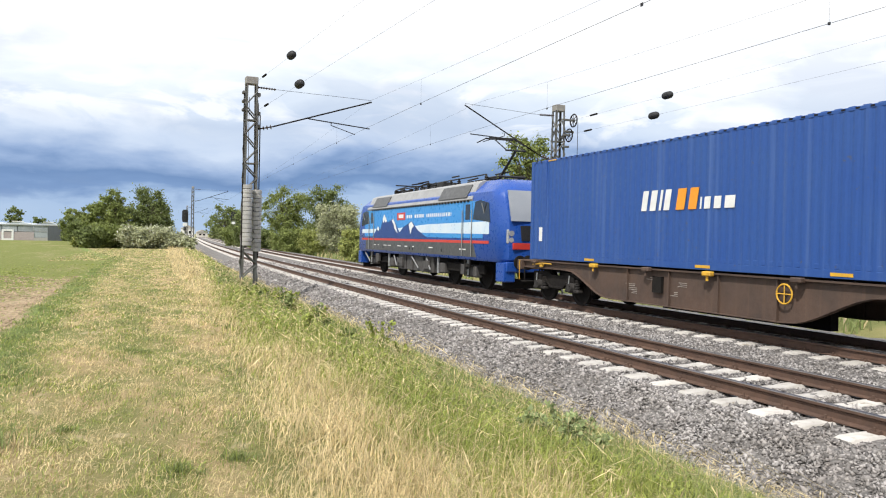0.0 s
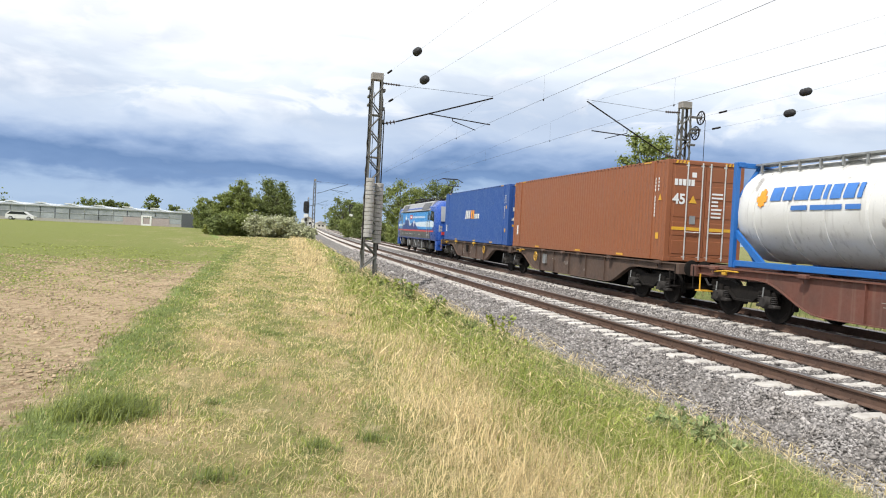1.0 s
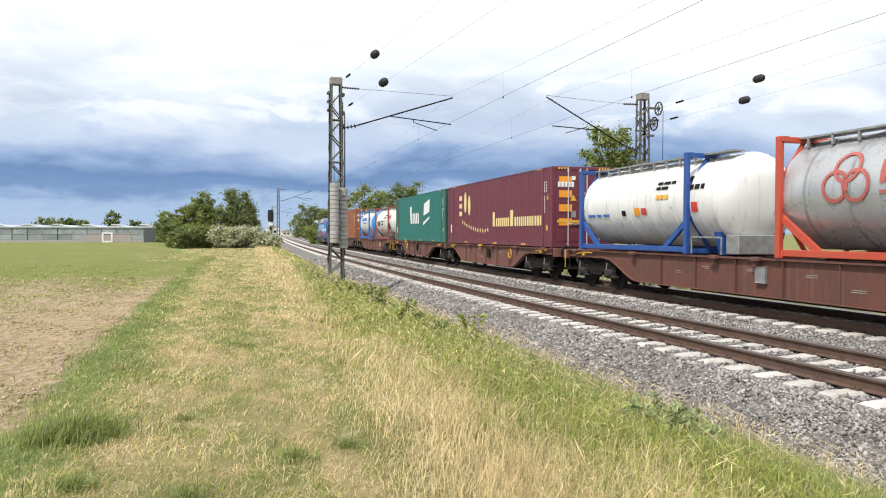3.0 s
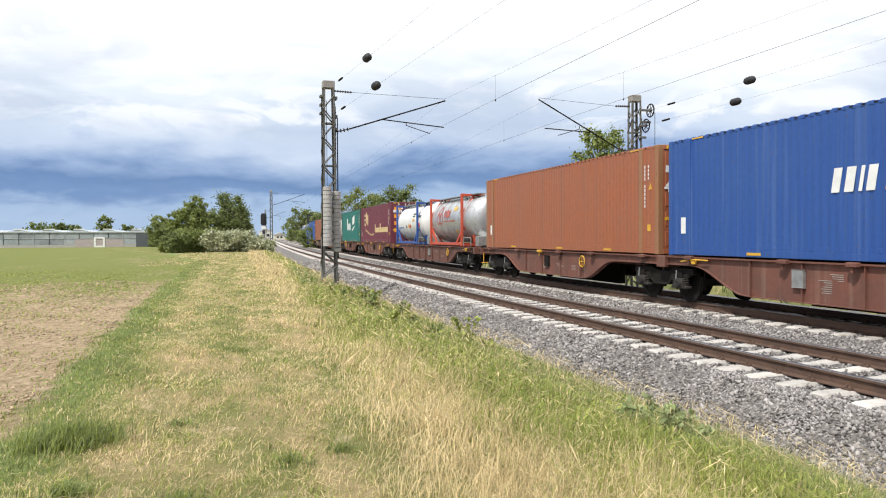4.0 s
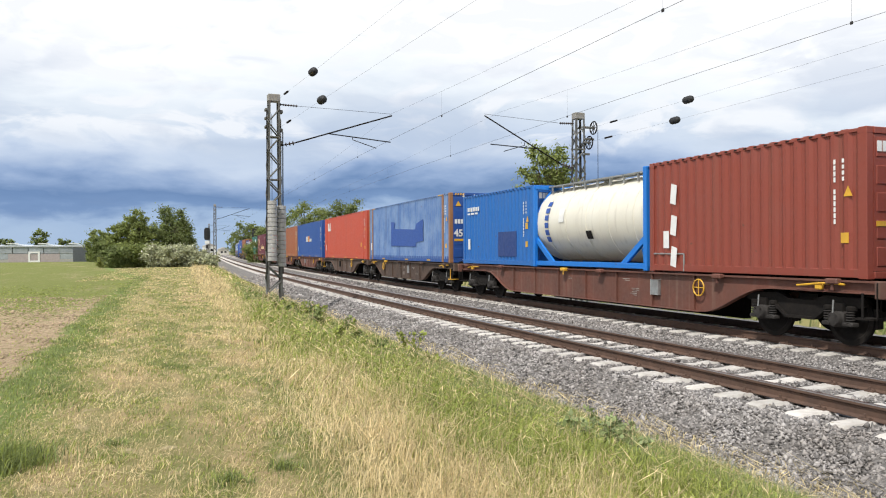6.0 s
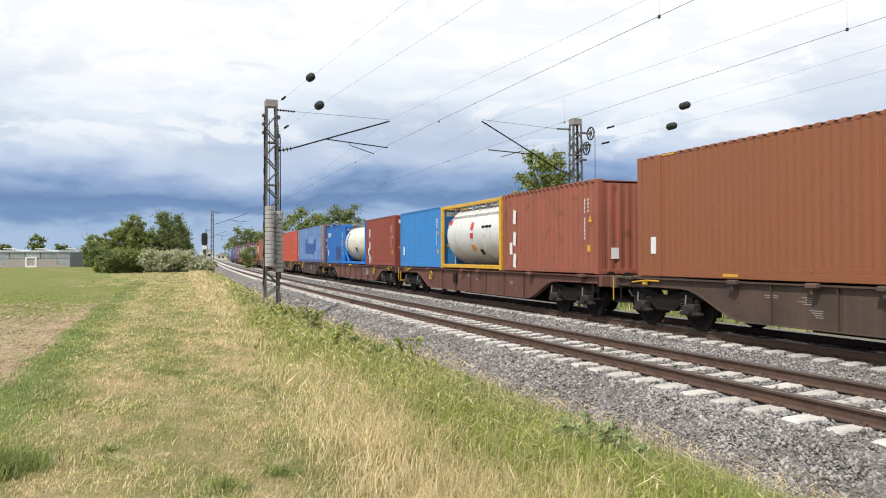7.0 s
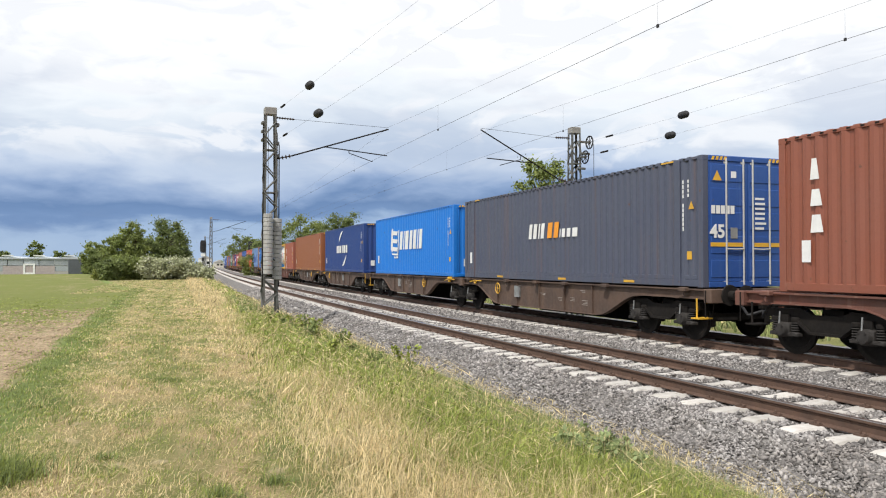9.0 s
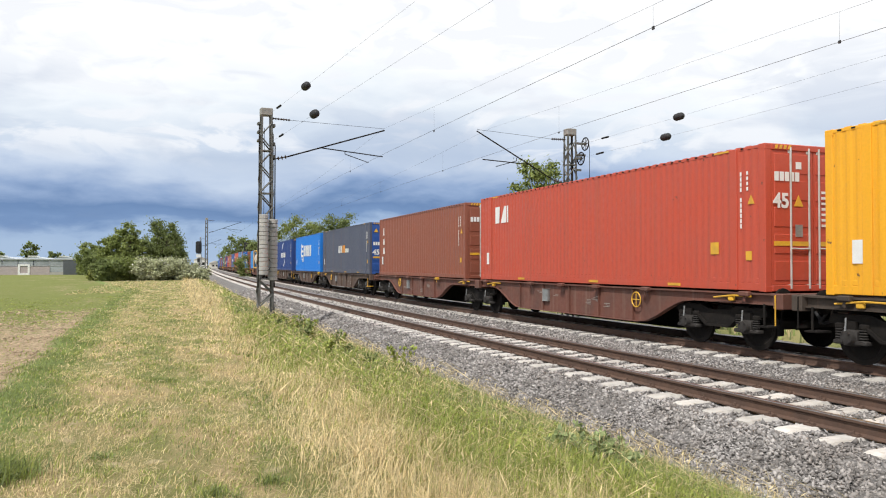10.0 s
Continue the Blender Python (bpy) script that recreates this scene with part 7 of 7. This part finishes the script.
# beyond the tracks
bush(20.6, 101, 3.4, 5.0, LEAF, "dense green bush beyond the tracks", 71)
bush(23.2, 95, 3.2, 5.2, LEAF_YELLOW, "dense light green bush beyond the tracks", 72)
bush(26.6, 96, 3.4, 5.4, LEAF, "dense green bush beyond the tracks", 73)
bush(19.2, 114, 3.6, 4.6, LEAF_DARK, "dense dark green bush beyond the tracks", 74)
bush(17.9, 133, 3.8, 4.6, LEAF, "dense green bush beyond the tracks", 75)
tree(21.9, 108, 9.4, 7.8, LEAF, "broad leafy green tree beyond the tracks", 21, 20000)
tree(18.5, 122, 6.4, 5.0, LEAF_DARK, "green tree beyond the tracks", 27, 14000)
tree(25.2, 100, 8.8, 6.2, LEAF_DARK, "leafy dark green tree beyond the tracks", 22, 18000)
tree(23.8, 88, 6.0, 5.6, LEAF_PALE, "pale green willow-like tree beyond the tracks", 23, 15000)
tree(29.0, 106, 6.8, 5.4, LEAF, "green tree beyond the tracks", 28, 14000)
bush(19.9, 66, 3.4, 3.4, LEAF_YELLOW, "leafy light green bush beyond the tracks", 24)
bush(22.5, 74, 2.4, 4.4, LEAF, "green bush beyond the tracks", 25)
tree(26.9, 48.0, 9.4, 4.8, LEAF, "slender leafy tree with an open crown beyond the mast", 26, 14000, size=0.12, base=0.35)
for k, (x, y, h, w) in enumerate(((31.5, 250, 12, 11), (38.0, 262, 11, 10), (35.5, 300, 9, 12), (30.0, 215, 5, 8), (27.2, 200, 4, 6), (44, 300, 10, 12))):
    tree(x, y, h, w, LEAF if k % 2 else LEAF_DARK, "far green tree beyond the tracks", 40 + k, 2200, size=0.4)
for k, (x, y, h, w) in enumerate(((-27.5, 250, 8.2, 5), (-42, 262, 6.4, 6), (-38, 262, 6.0, 5), (-48, 266, 6.6, 8), (-78, 255, 9.0, 18), (-92, 262, 8.0, 12), (-22, 262, 5.8, 5))):
    tree(x, y, h, w, LEAF_DARK, "far dark tree behind the greenhouse", 60 + k, 1200, size=0.4)


# ---- grass ----
def blade_material(name, base, second):
    return leaf_material(name, base, second, 0.3)


STRAW = blade_material("dry_straw_grass", (0.71, 0.58, 0.335), (0.54, 0.43, 0.225))
GREEN = blade_material("fresh_green_grass", (0.34, 0.375, 0.09), (0.225, 0.275, 0.06))
DEEP = blade_material("deep_green_grass", (0.24, 0.28, 0.10), (0.17, 0.215, 0.075))


def patch(x, y):
    """A smooth number from -1 to 1 that says where the green patches lie."""
    return (np.sin(x * 2.1 + 1.3 * np.sin(y * 0.9)) * np.sin(y * 1.35 + 0.8 * np.sin(x * 1.1)) + 0.6 * np.sin(x * 4.7 + y * 2.9) * np.sin(y * 3.7 - x * 1.9)) / 1.4


def blades(x, y, length, width, rng, lean=0.35, head=0.0, lift=0.0):
    """Tapered, bending blades: three levels of two points and a tip."""
    n = len(x)
    z = ground_z(x, y) - 0.01 + lift
    a = rng.uniform(0, math.tau, n)
    b = rng.normal(0.6, 1.2, n)
    l = np.abs(rng.normal(0, lean, n)) + 0.08
    side = np.stack([np.cos(a), np.sin(a), np.zeros(n)], -1) * (width * rng.uniform(0.6, 1.3, n))[:, None]
    fall = np.stack([np.cos(b), np.sin(b), np.zeros(n)], -1) * (length * l)[:, None]
    root = np.stack([x, y, z], -1)
    up = np.array([0, 0, 1.0])
    mid = root + up * (length * 0.55)[:, None] + fall * 0.3
    tip = root + up * (length * (1 - 0.35 * l))[:, None] + fall
    q = side * (1.0 if not head else 0.8)
    if head:
        neck = root + up * (length * 0.80)[:, None] + fall * 0.6
        v = np.stack([root - q * 0.35, root + q * 0.35, neck - q * 0.3, neck + q * 0.3, (neck + tip) / 2 - side * head, (neck + tip) / 2 + side * head, tip], 1)
    else:
        m2 = (mid + tip) / 2
        v = np.stack([root - q, root + q, mid - q * 0.8, mid + q * 0.8, m2 - q * 0.5, m2 + q * 0.5, tip], 1)
    t = np.array([(0, 1, 3), (0, 3, 2), (2, 3, 5), (2, 5, 4), (4, 5, 6)])
    return v.reshape(-1, 3), (t[None] + (np.arange(n) * 7)[:, None, None]).reshape(-1, 3)


def scatter(u0, u1, y0, y1, density, rng):
    n = int((u1 - u0) * (y1 - y0) * density)
    y = rng.uniform(y0, y1, n)
    return rng.uniform(u0, u1, n) + bend_np(y), y


def sown(name, label, mat, sets):
    vs, fs, n = [], [], 0
    for v, f in sets:
        vs.append(v)
        fs.append(f + n)
        n += len(v)
    tagged(new(name, numpy_mesh(name, np.concatenate(vs), np.concatenate(fs), mat)), label, "grass", kind="stuff")


def build_grass():
    rng = np.random.default_rng(21)
    straw, green, deep = [], [], []

    def split(x, y, keep, out, length, width, lean=0.35, head=0.0):
        x, y = x[keep], y[keep]
        out.append(blades(x, y, length * rng.uniform(0.55, 1.35, len(x)), np.full(len(x), width), rng, lean, head))

    # mown path: short, flattened, in straw and green patches
    for u0, u1, y0, y1, dens, wd in ((-1.3, 2.6, 3.2, 6.0, 2600, 0.0022), (-1.3, 2.6, 6.0, 9.0, 1700, 0.0030), (-1.3, 2.6, 9.0, 14.0, 950, 0.0044), (-1.3, 2.8, 14.0, 26.0, 420, 0.008), (-1.4, 3.0, 26.0, 50.0, 130, 0.016), (-5.0, 3.4, 50.0, 92.0, 34, 0.035), (-1.3, 2.6, -5.0, 3.2, 420, 0.005)):
        x, y = scatter(u0, u1, y0, y1, dens, rng)
        u = x - bend_np(y)
        g = 0.85 * patch(x * 1.25, y * 0.8) + 0.85 * patch(x * 4.1 + 3, y * 3.1) + 0.22 * np.cos((u - 0.25) * math.tau / 1.7) + rng.normal(0, 0.40, len(x))
        worn = (patch(x * 1.15 + 7, y * 0.7) + 0.6 * patch(x * 4 + 2, y * 3.0) > 0.35) & (rng.random(len(x)) < 0.5)
        x, y, g = x[~worn], y[~worn], g[~worn]
        split(x, y, g < -0.22, straw, 0.045, wd, 1.3)
        split(x, y, (g >= -0.22) & (g < 0.62), green, 0.048, wd, 1.1)
        split(x, y, g >= 0.62, deep, 0.060, wd, 0.9)
        lying = rng.random(len(x)) < 0.2
        split(x, y, lying, straw, 0.075, wd, 2.2)
    # damp strip along the field
    for y0, y1, dens, wd in ((-4.0, 4.0, 300, 0.007), (4.0, 9.0, 2100, 0.0032), (9.0, 16.0, 1300, 0.0048), (16.0, 30.0, 560, 0.009), (30.0, 60.0, 170, 0.018)):
        x, y = scatter(-1.72, -0.95, y0, y1, dens, rng)
        x = x + rng.normal(0, 0.13, len(x)) * (1 + 0.6 * (y < 9))
        g = rng.normal(0, 1, len(x)) + 0.9 * patch(x * 1.7, y * 1.2) + np.where(y < 8.5, 0.5, 0.0)
        split(x, y, g < 0.25, deep, 0.055, wd, 1.0)
        split(x, y, (g >= 0.25) & (g < 1.5), green, 0.055, wd, 1.0)
        split(x, y, g >= 1.5, straw, 0.06, wd, 1.1)
    # rough verge beside the ballast: tall straw towards the path, fresh green towards the stones
    for y0, y1, dens, wd in ((-4.0, 2.8, 300, 0.006), (2.8, 5.5, 2100, 0.0024), (5.5, 8.5, 1500, 0.0032), (8.5, 13.0, 950, 0.0048), (13.0, 24.0, 430, 0.008), (24.0, 40.0, 190, 0.014), (40.0, 95.0, 50, 0.03)):
        x, y = scatter(0.8, 5.5, y0, y1, dens, rng)
        u = x - bend_np(y)
        inner = np.interp(y, [4.0, 8.0, 12.0], [0.8, 1.15, 1.45])
        turn = np.interp(y, [4.5, 8.0, 17.0, 30.0, 45.0], [2.55, 2.25, 1.85, 2.6, 3.2])
        edge = np.where(u < inner, 0.0, 1.0) * np.clip((u - inner) / 0.9, 0.08, 1) * np.clip((5.55 - u) / 0.4, 0.3, 1)
        g = (u - turn) * 1.3 + 0.55 * patch(x * 0.9, y * 0.6) + 0.3 * patch(x * 3.1, y * 2.4) + rng.normal(0, 0.42, len(x))
        keep = rng.random(len(x)) < edge
        tall = 0.10 + 0.19 * np.clip((u - inner) / 1.3, 0, 1)
        for band, out in (((g < 0.1), straw), ((g >= 0.1) & (g < 1.35), green), ((g >= 1.35), deep)):
            k = keep & band
            out.append(blades(x[k], y[k], tall[k] * rng.uniform(0.5, 1.3, k.sum()), np.full(k.sum(), wd), rng, 1.05))
        # small broad leaves on the stems
        x, y = scatter(2.2, 5.4, y0, y1, dens * 0.55, rng)
        k = (x - bend_np(y)) > np.interp(y, [4.5, 8.0, 17.0, 30.0, 45.0], [2.9, 2.6, 2.2, 3.0, 3.4])
        lift = rng.uniform(0.05, 0.24, k.sum())
        (green if y0 % 3 else deep).append(blades(x[k], y[k], rng.uniform(0.025, 0.06, k.sum()) * (1 + wd * 40), np.full(k.sum(), wd * 2.4), rng, 1.6, 0.0, lift))
        x, y = scatter(1.7, 5.3, y0, y1, dens * 0.09, rng)
        split(x, y, np.ones(len(x), bool), straw, 0.40, wd * 0.9, 0.8, 1.8)
    # single stalks between the stones at the edge of the bed
    x, y = scatter(5.2, 6.0, 4.0, 26.0, 28, rng)
    keep = rng.random(len(x)) < np.exp(-(x - bend_np(y) - 5.2) / 0.3)
    split(x, y, keep, straw, 0.38, 0.005, 0.6)
    split(x, y, keep & (rng.random(len(x)) < 0.6), green, 0.3, 0.005, 0.6)
    # rank growth beyond the far track
    x, y = scatter(18.6, 26.0, 15.0, 110.0, 14, rng)
    g = rng.random(len(x))
    split(x, y, g < 0.25, straw, 0.6, 0.03, 0.5)
    split(x, y, g >= 0.25, deep, 0.6, 0.03, 0.5)
    # seedlings in the field
    for y0, y1, dens, wd in ((6.0, 20.0, 120, 0.010), (20.0, 45.0, 50, 0.022)):
        x, y = scatter(-12.0, -1.8, y0, y1, dens, rng)
        split(x, y, rng.random(len(x)) < 0.4 + 0.5 * patch(x * 0.4, y * 0.3), green, 0.05, wd, 1.2)
    # dark tufts in the path
    for cx, cy, r, n, l in ((0.38, 11.85, 0.22, 420, 0.09), (-1.12, 6.95, 0.36, 2600, 0.19), (0.56, 5.83, 0.14, 220, 0.10), (1.0, 6.1, 0.12, 160, 0.10), (-0.25, 7.4, 0.14, 160, 0.08), (2.1, 7.0, 0.14, 200, 0.14), (-0.2, 5.2, 0.16, 240, 0.11), (1.6, 10.4, 0.16, 160, 0.08), (-0.9, 5.5, 0.2, 300, 0.12)):
        a, q = rng.uniform(0, math.tau, n), np.abs(rng.normal(0, 0.5, n)) * r
        x, y = cx + np.cos(a) * q * 1.4, cy + np.sin(a) * q
        split(x, y, rng.random(n) < 0.6, deep, l, 0.004, 0.8)
        split(x, y, rng.random(n) < 0.35, green, l, 0.004, 0.8)
    sown("dry_grass", "dry straw-coloured grass on path and verge", STRAW, straw)
    sown("green_grass", "fresh green grass on path and verge", GREEN, green)
    sown("dark_grass", "deep green grass strip and tufts", DEEP, deep)


build_grass()

WEED = leaf_material("bluish_weed_leaf", (0.34, 0.40, 0.19), (0.26, 0.33, 0.13))


def weed(x, y, height, seed, mat=WEED, label="leafy bluish-green weed in the verge", n=30, size=0.032):
    rng = np.random.default_rng(seed)
    z = float(ground_z(np.array(x), np.array(y)))
    w = thing("weed", label, "weed", "weeds", at=pose(x, y, z - 0.02))
    M = Mesh()
    cs = []
    for k in range(4):
        a = rng.uniform(0, math.tau)
        tip = Vector((math.cos(a) * height * 0.3, math.sin(a) * height * 0.3, height * rng.uniform(0.7, 1.05)))
        M.rod((0, 0, 0), tip, 0.006, 5, 0.003)
        for q in range(n // 4 + 2):
            t = 0.25 + 0.75 * q / (n // 4 + 1)
            cs.append(tuple(tip * t))
    part("stem", M, mat, w)
    v, f = leaves(cs, [size * 1.5] * len(cs), n * 10, size, rng)
    ob = new("leaf_mass", numpy_mesh("leaf_mass", v, f, mat))
    ob.parent = w


for k, (x, y, h) in enumerate(((3.7, 5.75, 0.40), (3.85, 5.95, 0.42), (3.55, 5.45, 0.38), (3.95, 5.6, 0.40), (3.75, 5.3, 0.36), (3.45, 5.8, 0.36))):
    weed(x, y, h, 100 + k)
rw = random.Random(77)
for k in range(20):
    yy = rw.uniform(11.0, 22.0)
    weed(rw.uniform(2.9, 4.2) + bend(yy), yy, rw.uniform(0.3, 0.62), 200 + k, GREEN if k % 3 else DEEP, "tall leafy green weed in the verge", 16, 0.045)


def motions():
    for ob, s0 in MOVING:
        walk(ob, [(k * 0.5, on_line(s0 + SPEED * k * 0.5)) for k in range(21)])


motions()
